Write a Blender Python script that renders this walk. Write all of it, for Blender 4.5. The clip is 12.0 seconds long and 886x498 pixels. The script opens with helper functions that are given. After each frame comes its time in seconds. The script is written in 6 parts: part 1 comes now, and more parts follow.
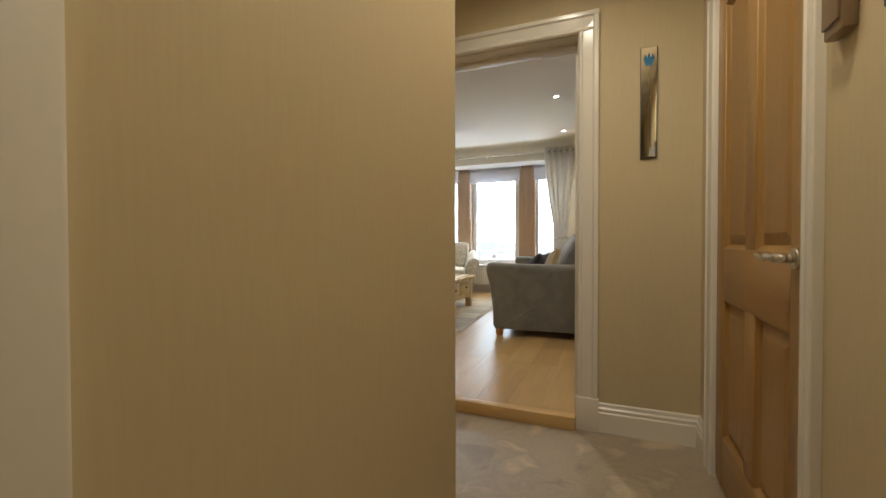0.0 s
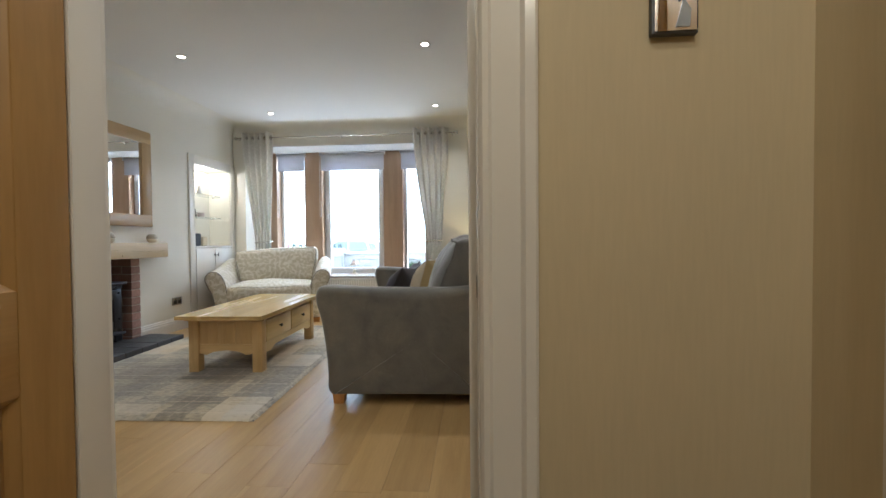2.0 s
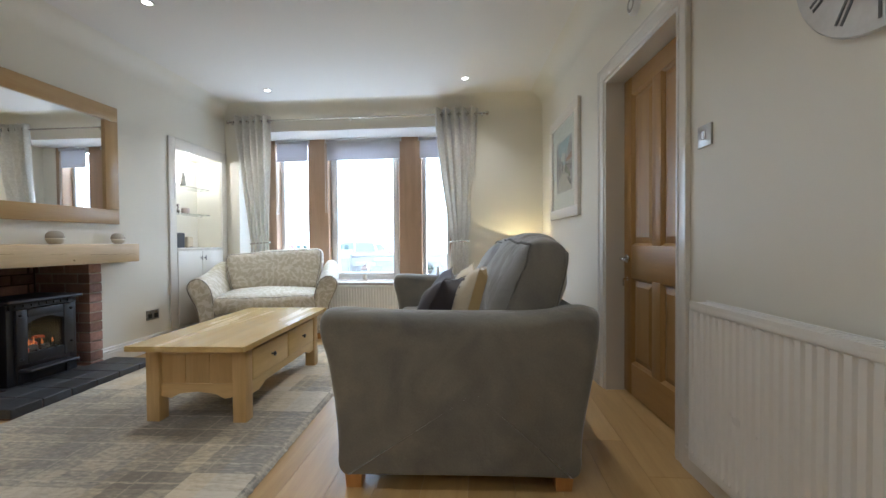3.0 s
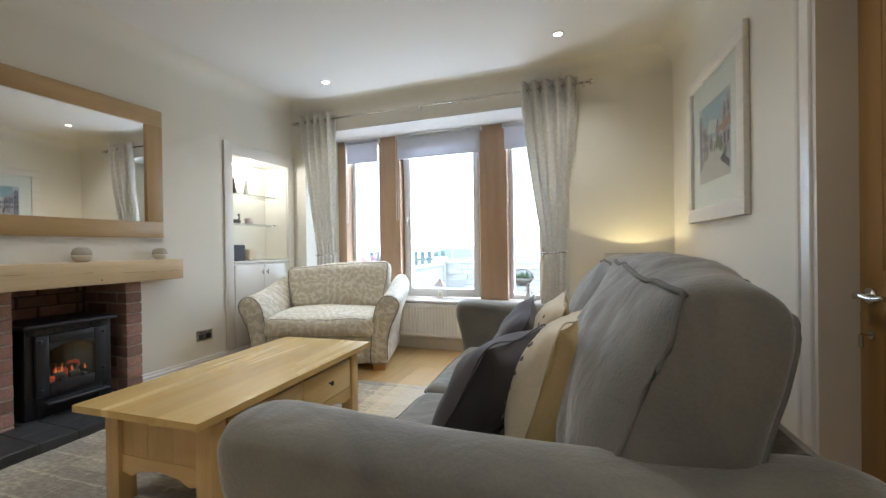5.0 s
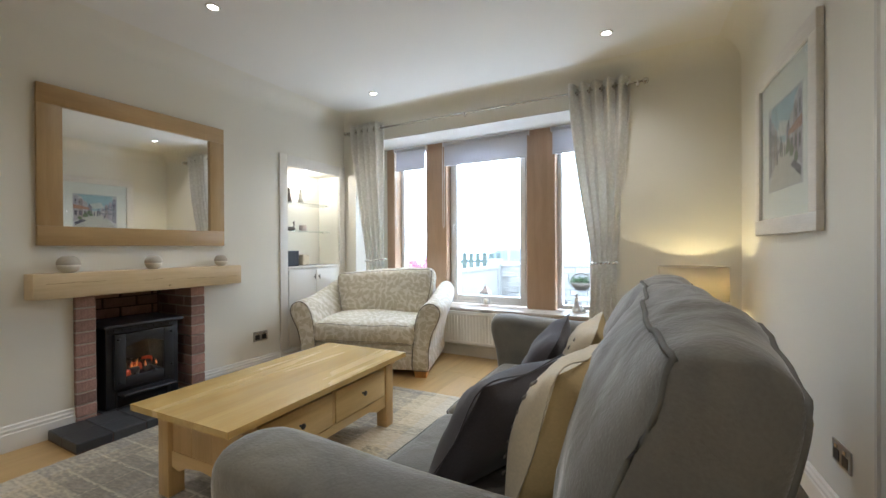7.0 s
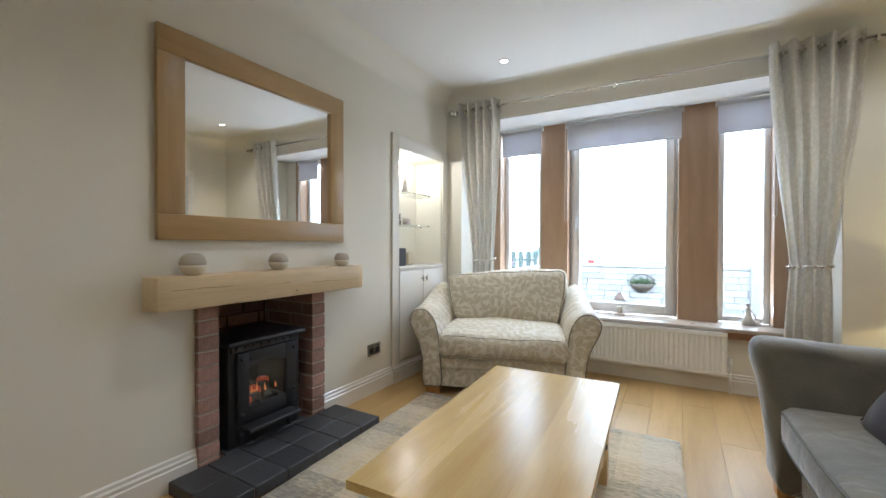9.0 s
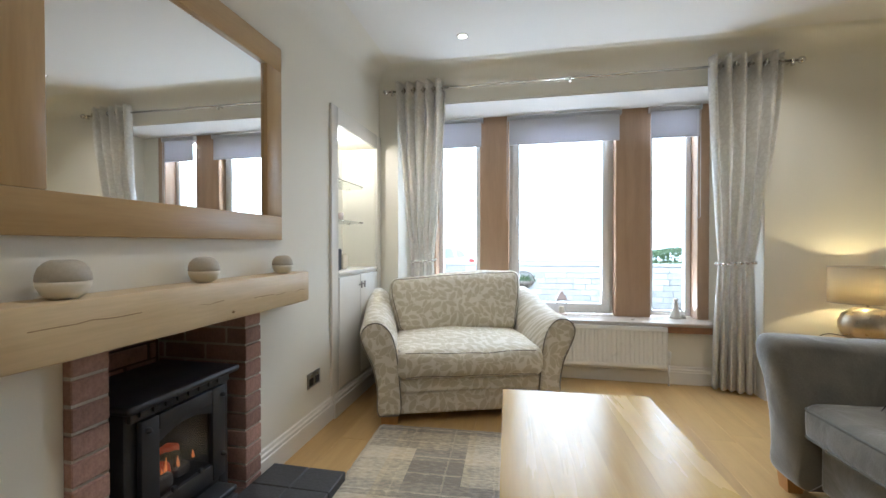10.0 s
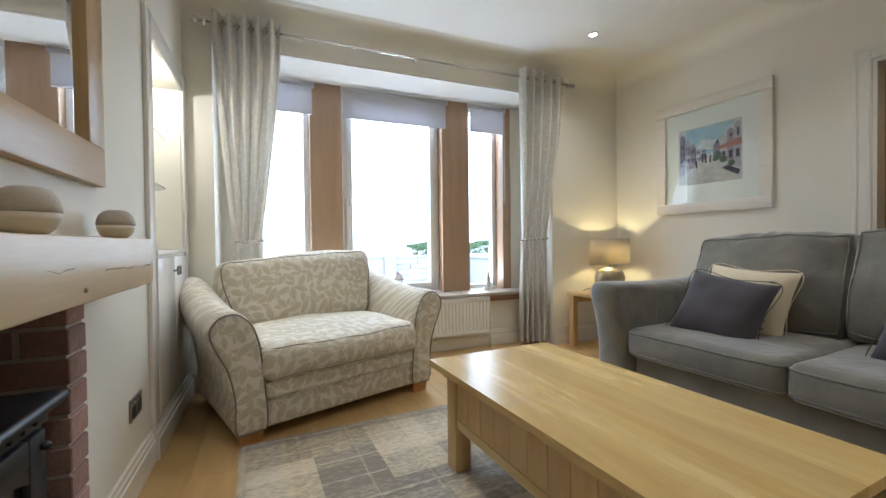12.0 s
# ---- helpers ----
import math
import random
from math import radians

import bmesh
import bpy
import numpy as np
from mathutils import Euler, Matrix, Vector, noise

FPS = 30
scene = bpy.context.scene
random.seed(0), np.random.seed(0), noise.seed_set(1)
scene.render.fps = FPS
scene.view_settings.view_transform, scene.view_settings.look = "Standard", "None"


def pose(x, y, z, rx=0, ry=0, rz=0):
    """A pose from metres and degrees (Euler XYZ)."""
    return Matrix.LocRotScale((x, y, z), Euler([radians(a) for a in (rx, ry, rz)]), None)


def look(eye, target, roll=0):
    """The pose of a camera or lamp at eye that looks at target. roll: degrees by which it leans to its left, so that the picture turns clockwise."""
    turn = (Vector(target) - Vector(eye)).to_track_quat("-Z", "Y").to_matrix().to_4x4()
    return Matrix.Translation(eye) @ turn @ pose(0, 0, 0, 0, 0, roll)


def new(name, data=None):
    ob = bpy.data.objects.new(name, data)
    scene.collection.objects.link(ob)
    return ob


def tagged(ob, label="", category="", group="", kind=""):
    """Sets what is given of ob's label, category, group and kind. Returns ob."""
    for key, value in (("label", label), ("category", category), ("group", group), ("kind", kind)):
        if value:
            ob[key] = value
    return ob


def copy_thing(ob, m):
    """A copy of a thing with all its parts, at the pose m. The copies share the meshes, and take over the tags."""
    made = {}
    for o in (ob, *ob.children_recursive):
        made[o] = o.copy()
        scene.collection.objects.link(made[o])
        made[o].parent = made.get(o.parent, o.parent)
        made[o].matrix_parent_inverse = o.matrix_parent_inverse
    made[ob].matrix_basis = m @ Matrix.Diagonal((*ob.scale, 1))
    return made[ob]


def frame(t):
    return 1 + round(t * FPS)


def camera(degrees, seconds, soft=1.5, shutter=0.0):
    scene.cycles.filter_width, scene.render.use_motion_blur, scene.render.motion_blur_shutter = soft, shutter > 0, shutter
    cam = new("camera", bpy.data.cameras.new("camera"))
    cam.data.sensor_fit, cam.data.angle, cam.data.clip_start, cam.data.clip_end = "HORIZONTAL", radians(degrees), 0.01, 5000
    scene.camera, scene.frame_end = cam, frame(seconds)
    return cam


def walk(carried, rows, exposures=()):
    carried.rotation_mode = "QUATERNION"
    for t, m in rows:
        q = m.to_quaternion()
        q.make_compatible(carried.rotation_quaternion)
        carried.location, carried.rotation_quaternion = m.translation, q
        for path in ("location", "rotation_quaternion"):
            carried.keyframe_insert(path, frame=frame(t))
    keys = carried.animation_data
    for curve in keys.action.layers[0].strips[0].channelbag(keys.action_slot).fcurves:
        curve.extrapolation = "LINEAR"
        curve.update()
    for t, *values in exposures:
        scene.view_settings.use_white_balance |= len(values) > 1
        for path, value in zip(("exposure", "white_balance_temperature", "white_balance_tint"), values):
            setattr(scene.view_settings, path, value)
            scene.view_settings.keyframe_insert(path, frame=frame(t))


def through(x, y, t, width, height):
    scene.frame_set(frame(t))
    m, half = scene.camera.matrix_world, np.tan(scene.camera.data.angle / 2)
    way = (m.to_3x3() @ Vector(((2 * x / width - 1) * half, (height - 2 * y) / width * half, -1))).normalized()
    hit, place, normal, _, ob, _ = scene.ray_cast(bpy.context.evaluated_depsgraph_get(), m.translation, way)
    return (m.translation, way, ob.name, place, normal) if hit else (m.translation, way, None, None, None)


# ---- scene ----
cam = camera(95.1, 12.0)
METRES, EYE, TILT, LEAN, TURN = 6.56, 0.915, 0.0, 0.0, 22.0
ROWS = [
    (0.0, 0.0, 0.0, 0.0, -0.0, -0.93, 0.1),
    (0.5, 0.0167, 0.0402, 0.0037, -13.24, -1.02, -0.0),
    (1.0, 0.0359, 0.0914, 0.0062, -17.89, -1.14, 0.24),
    (1.5, 0.0553, 0.1562, 0.0073, -17.99, -1.17, 0.32),
    (2.0, 0.0658, 0.2234, 0.0107, -17.46, -1.19, 0.47),
    (2.5, 0.0571, 0.2954, 0.0103, -17.23, -1.07, 0.41),
    (4.5, 0.1053, 0.4793, 0.0165, -8.02, -0.58, 0.83),
    (5.0, 0.1302, 0.4863, 0.0207, -1.99, -0.29, 0.81),
    (5.5, 0.1451, 0.4882, 0.0253, 1.82, -0.18, 0.69),
    (6.0, 0.1551, 0.4885, 0.0298, 3.88, -0.13, 0.6),
    (6.5, 0.1604, 0.4879, 0.0326, 5.14, -0.15, 0.5),
    (8.5, 0.0434, 0.5364, 0.0321, 8.93, -0.69, -0.06),
    (9.0, -0.0165, 0.5655, 0.033, 8.06, -0.64, -0.12),
    (9.5, -0.0698, 0.6019, 0.0318, 2.07, -0.62, -0.04),
    (10.0, -0.1137, 0.6397, 0.0323, -10.54, -0.62, 0.04),
    (10.5, -0.141, 0.6696, 0.0267, -23.64, -0.66, 0.14),
    (11.0, -0.1657, 0.6906, 0.0187, -34.19, -0.73, 0.31),
    (11.5, -0.1881, 0.7066, 0.0102, -41.11, -0.76, 0.5),
    (12.0, -0.2024, 0.7169, 0.0073, -45.05, -0.88, 0.7),
]
walk(cam, [(t, pose(0, 0, EYE, TILT, LEAN, TURN) @ pose(METRES * x, METRES * y, METRES * z, 90 + pitch, roll, yaw)) for t, x, y, z, yaw, pitch, roll in ROWS],
     [(0.0, 0.4, 5850, 10), (1.0, 0.4, 5800, 10), (1.9, 0.30, 5300, 10), (2.5, 0.40, 5050, 10), (4.5, 0.34, 5350, 10), (12.0, 0.32, 5350, 10)])

# ---- world, sun, lights ----
world = bpy.data.worlds.new("overcast_sky")
scene.world = world
world.use_nodes = True
wn = world.node_tree
sky = wn.nodes.new("ShaderNodeTexSky")
sky.sky_type, sky.sun_disc = "NISHITA", False
sky.sun_elevation, sky.sun_rotation = radians(48), radians(150)
sky.air_density, sky.dust_density, sky.ozone_density = 1.0, 4.0, 0.6
bg = wn.nodes["Background"]
bg.inputs["Strength"].default_value = 0.15
cloud = wn.nodes.new("ShaderNodeTexNoise")
cloud.inputs["Scale"].default_value, cloud.inputs["Detail"].default_value = 1.6, 5
tint = wn.nodes.new("ShaderNodeValToRGB")
tint.color_ramp.elements[0].color, tint.color_ramp.elements[1].color = (0.78, 0.85, 0.94, 1), (0.92, 0.96, 1.0, 1)
wn.links.new(cloud.outputs[0], tint.inputs[0])
bright = wn.nodes.new("ShaderNodeVectorMath")
bright.operation = "SCALE"
bright.inputs["Scale"].default_value = 48.0
wn.links.new(tint.outputs[0], bright.inputs[0])
cover = wn.nodes.new("ShaderNodeMix")
cover.data_type = "RGBA"
cover.inputs[0].default_value = 0.85
wn.links.new(sky.outputs[0], cover.inputs[6])
wn.links.new(bright.outputs[0], cover.inputs[7])
wn.links.new(cover.outputs[2], bg.inputs[0])


def lamp(name, kind, place, energy, colour, target=None, **more):
    data = bpy.data.lights.new(name, kind)
    data.energy, data.color = energy, colour
    if "size" in more:
        if kind == "AREA":
            data.shape, data.size, data.size_y = "RECTANGLE", *more["size"]
        elif kind == "SUN":
            data.angle = more["size"]
        else:
            data.shadow_soft_size = more["size"]
    if kind == "SPOT":
        data.spot_size, data.spot_blend = radians(more.get("cone", 100)), more.get("blend", 0.6)
    ob = new(name, data)
    ob.matrix_world = look(place, target or (place[0], place[1] + 0.001, place[2] - 1))
    return ob


WARM = (1.0, 0.89, 0.74)
# Added strip lamps at sill and head stand in for the sky's light.
lamp("sky_fill_low", "AREA", (-1.98, 7.665, 0.50), 50, (0.86, 0.93, 1.0), (-1.98, 7.0, 1.35), size=(2.1, 0.13))
lamp("sky_fill_high", "AREA", (-1.98, 7.665, 2.28), 40, (0.86, 0.93, 1.0), (-1.98, 7.0, 1.6), size=(2.1, 0.13))
lamp("sun", "SUN", (0, -5, 12), 1.0, (1.0, 0.96, 0.9), (3, 2, 0), size=radians(15))
DOWN_LIGHTS = [(-2.70, 6.46), (-0.61, 6.37), (-2.68, 4.88), (-0.55, 4.86), (-2.66, 3.05), (-0.5, 3.0)]

# ---- materials ----


def material(name, colour, rough=0.6, metal=0.0, vary=0.06, scale=6.0, grain=60.0, bump=0.1, dist=0.002, sheen=0.0, stretch=(1, 1, 1), spec=0.5, island=0.0, wear=0.08):
    """A surface with large soft variation, fine grain and fine relief."""
    m = bpy.data.materials.new(name)
    m.use_nodes = True
    t, n, l = m.node_tree, m.node_tree.nodes, m.node_tree.links
    p = n["Principled BSDF"]
    p.inputs["Metallic"].default_value = metal
    p.inputs["Specular IOR Level"].default_value = spec
    p.inputs["Sheen Weight"].default_value = sheen
    co = n.new("ShaderNodeTexCoord")
    mp = n.new("ShaderNodeMapping")
    mp.inputs["Scale"].default_value = stretch
    l.new(co.outputs["Object"], mp.inputs[0])
    big, fine = n.new("ShaderNodeTexNoise"), n.new("ShaderNodeTexNoise")
    for k, s in ((big, scale), (fine, grain)):
        k.inputs["Scale"].default_value = s
        k.inputs["Detail"].default_value = 4
        l.new(mp.outputs[0], k.inputs["Vector"])
    mix = n.new("ShaderNodeMath")
    mix.operation = "ADD"
    l.new(big.outputs[0], mix.inputs[0])
    l.new(fine.outputs[0], mix.inputs[1])
    ramp = n.new("ShaderNodeMapRange")
    ramp.inputs["From Min"].default_value, ramp.inputs["From Max"].default_value = 0.6, 1.4
    ramp.inputs["To Min"].default_value, ramp.inputs["To Max"].default_value = 1 - vary, 1 + vary
    l.new(mix.outputs[0], ramp.inputs[0])
    last = ramp.outputs[0]
    if island:
        info = n.new("ShaderNodeObjectInfo")
        r2 = n.new("ShaderNodeMapRange")
        r2.inputs["To Min"].default_value, r2.inputs["To Max"].default_value = 1 - island, 1 + island
        l.new(info.outputs["Random"], r2.inputs[0])
        mu = n.new("ShaderNodeMath")
        mu.operation = "MULTIPLY"
        l.new(last, mu.inputs[0])
        l.new(r2.outputs[0], mu.inputs[1])
        last = mu.outputs[0]
    tone = n.new("ShaderNodeVectorMath")
    tone.operation = "SCALE"
    tone.inputs[0].default_value = colour
    l.new(last, tone.inputs["Scale"])
    l.new(tone.outputs[0], p.inputs["Base Color"])
    rr = n.new("ShaderNodeMapRange")
    rr.inputs["To Min"].default_value, rr.inputs["To Max"].default_value = max(0.02, rough - wear), min(1, rough + wear)
    l.new(big.outputs[0], rr.inputs[0])
    l.new(rr.outputs[0], p.inputs["Roughness"])
    if bump:
        b = n.new("ShaderNodeBump")
        b.inputs["Strength"].default_value, b.inputs["Distance"].default_value = bump, dist
        l.new(fine.outputs[0], b.inputs["Height"])
        l.new(b.outputs[0], p.inputs["Normal"])
    return m


def wood(name, light, dark, rough=0.4, along="y", size=1.0, island=0.12, knots=0.0, bump=0.12):
    """Timber with long grain along one local axis; each piece has its own tone."""
    m = bpy.data.materials.new(name)
    m.use_nodes = True
    n, l = m.node_tree.nodes, m.node_tree.links
    p = n["Principled BSDF"]
    co, mp = n.new("ShaderNodeTexCoord"), n.new("ShaderNodeMapping")
    mp.inputs["Scale"].default_value = [(1.3 if a == along else 16.0) / size for a in "xyz"]
    info = n.new("ShaderNodeObjectInfo")
    shift = n.new("ShaderNodeVectorMath")
    shift.operation = "SCALE"
    shift.inputs[0].default_value = (37.0, 23.0, 51.0)
    l.new(info.outputs["Random"], shift.inputs["Scale"])
    l.new(co.outputs["Object"], mp.inputs[0])
    l.new(shift.outputs[0], mp.inputs["Location"])
    grain, fine = n.new("ShaderNodeTexNoise"), n.new("ShaderNodeTexNoise")
    grain.inputs["Scale"].default_value, grain.inputs["Detail"].default_value, grain.inputs["Distortion"].default_value = 1.0, 6, 0.7
    fine.inputs["Scale"].default_value, fine.inputs["Detail"].default_value = 9.0, 3
    l.new(mp.outputs[0], grain.inputs["Vector"])
    l.new(mp.outputs[0], fine.inputs["Vector"])
    ramp = n.new("ShaderNodeValToRGB")
    ramp.color_ramp.elements[0].position, ramp.color_ramp.elements[1].position = 0.3, 0.7
    ramp.color_ramp.elements[0].color, ramp.color_ramp.elements[1].color = (*dark, 1), (*light, 1)
    l.new(grain.outputs[0], ramp.inputs[0])
    tone = n.new("ShaderNodeMapRange")
    tone.inputs["To Min"].default_value, tone.inputs["To Max"].default_value = 1 - island, 1 + island
    l.new(info.outputs["Random"], tone.inputs[0])
    ft = n.new("ShaderNodeMapRange")
    ft.inputs["To Min"].default_value, ft.inputs["To Max"].default_value = 0.9, 1.1
    l.new(fine.outputs[0], ft.inputs[0])
    mu = n.new("ShaderNodeMath")
    mu.operation = "MULTIPLY"
    l.new(tone.outputs[0], mu.inputs[0])
    l.new(ft.outputs[0], mu.inputs[1])
    sc = n.new("ShaderNodeVectorMath")
    sc.operation = "SCALE"
    l.new(ramp.outputs[0], sc.inputs[0])
    l.new(mu.outputs[0], sc.inputs["Scale"])
    l.new(sc.outputs[0], p.inputs["Base Color"])
    rr = n.new("ShaderNodeMapRange")
    rr.inputs["To Min"].default_value, rr.inputs["To Max"].default_value = rough - 0.07, rough + 0.1
    l.new(grain.outputs[0], rr.inputs[0])
    l.new(rr.outputs[0], p.inputs["Roughness"])
    b = n.new("ShaderNodeBump")
    b.inputs["Strength"].default_value, b.inputs["Distance"].default_value = bump, 0.001
    l.new(fine.outputs[0], b.inputs["Height"])
    l.new(b.outputs[0], p.inputs["Normal"])
    return m


def glow(name, colour, strength):
    m = bpy.data.materials.new(name)
    m.use_nodes = True
    p = m.node_tree.nodes["Principled BSDF"]
    p.inputs["Base Color"].default_value = (*colour, 1)
    p.inputs["Emission Color"].default_value = (*colour, 1)
    p.inputs["Emission Strength"].default_value = strength
    return m


def translucent(name, colour, through, amount=0.5, grain=260, vary=0.04, scale=6):
    """Thin cloth that lets light through."""
    m = material(name, colour, 0.85, vary=vary, scale=scale, grain=grain, bump=0.15)
    n, l = m.node_tree.nodes, m.node_tree.links
    tr, mx = n.new("ShaderNodeBsdfTranslucent"), n.new("ShaderNodeMixShader")
    tr.inputs["Color"].default_value = (*through, 1)
    mx.inputs[0].default_value = amount
    l.new(n["Principled BSDF"].outputs[0], mx.inputs[1])
    l.new(tr.outputs[0], mx.inputs[2])
    l.new(mx.outputs[0], n["Material Output"].inputs["Surface"])
    return m


def clear(name, colour=(1, 1, 1), rough=0.0, ior=1.45):
    m = bpy.data.materials.new(name)
    m.use_nodes = True
    p = m.node_tree.nodes["Principled BSDF"]
    p.inputs["Base Color"].default_value = (*colour, 1)
    p.inputs["Roughness"].default_value = rough
    p.inputs["Transmission Weight"].default_value = 1.0
    p.inputs["IOR"].default_value = ior
    return m


CREAM = material("cream_wall_paint", (0.77, 0.73, 0.625), 0.55, vary=0.02, scale=1.5, grain=180, bump=0.06)
WHITE_CEIL = material("white_ceiling_paint", (0.80, 0.77, 0.71), 0.8, vary=0.015, scale=1.2, grain=150, bump=0.05)
HALL_PAPER = material("beige_hall_wallpaper", (0.58, 0.485, 0.305), 0.7, vary=0.05, scale=2.0, grain=140, bump=0.12, stretch=(1, 1, 0.08))
GLOSS = material("white_gloss_paint", (0.78, 0.745, 0.675), 0.2, vary=0.008, scale=3, grain=90, bump=0.0, wear=0.01)
OAK_FLOOR = wood("oak_floorboard", (0.52, 0.345, 0.14), (0.43, 0.275, 0.10), 0.34, "y", 1.0, 0.07)
OAK = wood("golden_oak", (0.65, 0.475, 0.20), (0.55, 0.375, 0.14), 0.38, "y", 1.0, 0.05)
OAK_TOP = wood("polished_oak_stave", (0.63, 0.46, 0.18), (0.51, 0.34, 0.105), 0.24, "y", 1.4, 0.11)
OAK_Z = wood("golden_oak_upright", (0.64, 0.44, 0.19), (0.53, 0.34, 0.13), 0.4, "z", 1.0, 0.05)
OAK_X = wood("golden_oak_cross", (0.64, 0.44, 0.19), (0.53, 0.34, 0.13), 0.4, "x", 1.0, 0.05)
DOOR_OAK = wood("stained_oak_door", (0.41, 0.245, 0.080), (0.33, 0.182, 0.052), 0.38, "z", 1.0, 0.06)
MIRROR_OAK = wood("brushed_oak_frame", (0.46, 0.315, 0.145), (0.40, 0.26, 0.11), 0.32, "y", 1.0, 0.04)
MIRROR_OAK_Z = wood("brushed_oak_frame_upright", (0.46, 0.315, 0.145), (0.40, 0.26, 0.11), 0.32, "z", 1.0, 0.04)
WINDOW_WOOD = wood("brown_window_timber", (0.47, 0.315, 0.195), (0.40, 0.26, 0.155), 0.4, "z", 1.0, 0.04)
WINDOW_WOOD_X = wood("brown_sill_timber", (0.33, 0.17, 0.085), (0.25, 0.12, 0.06), 0.4, "x", 1.0, 0.04)


def mottled(name, tones, scale, distort, rough, fine=200, relief=(0.4, 0.006), grain=(0.25, 0.001), sheen=0.0, spread=(0.3, 0.7)):
    """Clouded surface: soft patches between several tones, broad creases and a fine nap."""
    m = bpy.data.materials.new(name)
    m.use_nodes = True
    n, l = m.node_tree.nodes, m.node_tree.links
    p = n["Principled BSDF"]
    p.inputs["Sheen Weight"].default_value = sheen
    p.inputs["Sheen Roughness"].default_value = 0.4
    co = n.new("ShaderNodeTexCoord")
    patch, nap, fold = [n.new("ShaderNodeTexNoise") for _ in range(3)]
    for k, s, d, w in ((patch, scale, 6, distort), (nap, fine, 2, 0), (fold, scale * 1.7, 2, 0.6)):
        k.inputs["Scale"].default_value, k.inputs["Detail"].default_value, k.inputs["Distortion"].default_value = s, d, w
        l.new(co.outputs["Object"], k.inputs["Vector"])
    ramp = n.new("ShaderNodeValToRGB")
    e = ramp.color_ramp.elements
    e[0].position, e[1].position = spread
    e[0].color, e[1].color = (*tones[0], 1), (*tones[-1], 1)
    for i, c in enumerate(tones[1:-1]):
        e.new(spread[0] + (spread[1] - spread[0]) * (i + 1) / (len(tones) - 1)).color = (*c, 1)
    l.new(patch.outputs[0], ramp.inputs[0])
    tone = n.new("ShaderNodeMapRange")
    tone.inputs["To Min"].default_value, tone.inputs["To Max"].default_value = 0.85, 1.15
    l.new(nap.outputs[0], tone.inputs[0])
    sc = n.new("ShaderNodeVectorMath")
    sc.operation = "SCALE"
    l.new(ramp.outputs[0], sc.inputs[0])
    l.new(tone.outputs[0], sc.inputs["Scale"])
    l.new(sc.outputs[0], p.inputs["Base Color"])
    rr = n.new("ShaderNodeMapRange")
    rr.inputs["To Min"].default_value, rr.inputs["To Max"].default_value = rough - 0.08, min(1, rough + 0.08)
    l.new(patch.outputs[0], rr.inputs[0])
    l.new(rr.outputs[0], p.inputs["Roughness"])
    b1, b2 = n.new("ShaderNodeBump"), n.new("ShaderNodeBump")
    b1.inputs["Strength"].default_value, b1.inputs["Distance"].default_value = relief
    b2.inputs["Strength"].default_value, b2.inputs["Distance"].default_value = grain
    l.new(fold.outputs[0], b1.inputs["Height"])
    l.new(nap.outputs[0], b2.inputs["Height"])
    l.new(b1.outputs[0], b2.inputs["Normal"])
    l.new(b2.outputs[0], p.inputs["Normal"])
    return m


GREY_SUEDE = mottled("grey_suede", ((0.122, 0.115, 0.100), (0.156, 0.145, 0.119), (0.202, 0.184, 0.142)), 4.5, 0.9, 0.8, 150, (0.65, 0.013), (0.4, 0.0025), 0.7, (0.28, 0.72))
STONE_TILE = mottled("mottled_stone_vinyl", ((0.30, 0.25, 0.185), (0.42, 0.35, 0.26), (0.38, 0.325, 0.25), (0.58, 0.485, 0.35)), 4.6, 0.6, 0.36, 60, (0.05, 0.002), (0.06, 0.001), 0.0, (0.33, 0.68))
SLATE = material("dark_slate_tile", (0.046, 0.046, 0.049), 0.5, vary=0.25, scale=9, grain=70, bump=0.4, dist=0.004, island=0.2)
BRICK = material("red_fireplace_brick", (0.33, 0.195, 0.15), 0.85, vary=0.3, scale=18, grain=90, bump=0.6, dist=0.004, island=0.32)
MORTAR = material("sandy_mortar", (0.42, 0.36, 0.28), 0.9, vary=0.15, scale=25, grain=160, bump=0.5)
SOOT = material("sooty_brick_back", (0.10, 0.055, 0.042), 0.9, vary=0.3, scale=12, grain=80, bump=0.5)
IRON = material("black_cast_iron", (0.030, 0.030, 0.033), 0.42, vary=0.2, scale=9, grain=160, bump=0.2, metal=0.3)
CHROME = material("polished_chrome", (0.72, 0.70, 0.66), 0.16, metal=1.0, vary=0.04, bump=0.0)
STEEL = material("brushed_steel", (0.42, 0.40, 0.37), 0.32, metal=1.0, vary=0.08, bump=0.05)
RADIATOR = material("white_radiator_enamel", (0.86, 0.845, 0.80), 0.3, vary=0.02, bump=0.02)
UPVC = material("white_window_frame", (0.78, 0.77, 0.75), 0.35, vary=0.02, bump=0.02)
BLIND = translucent("white_roller_blind", (0.70, 0.69, 0.69), (0.54, 0.525, 0.56), 0.35)


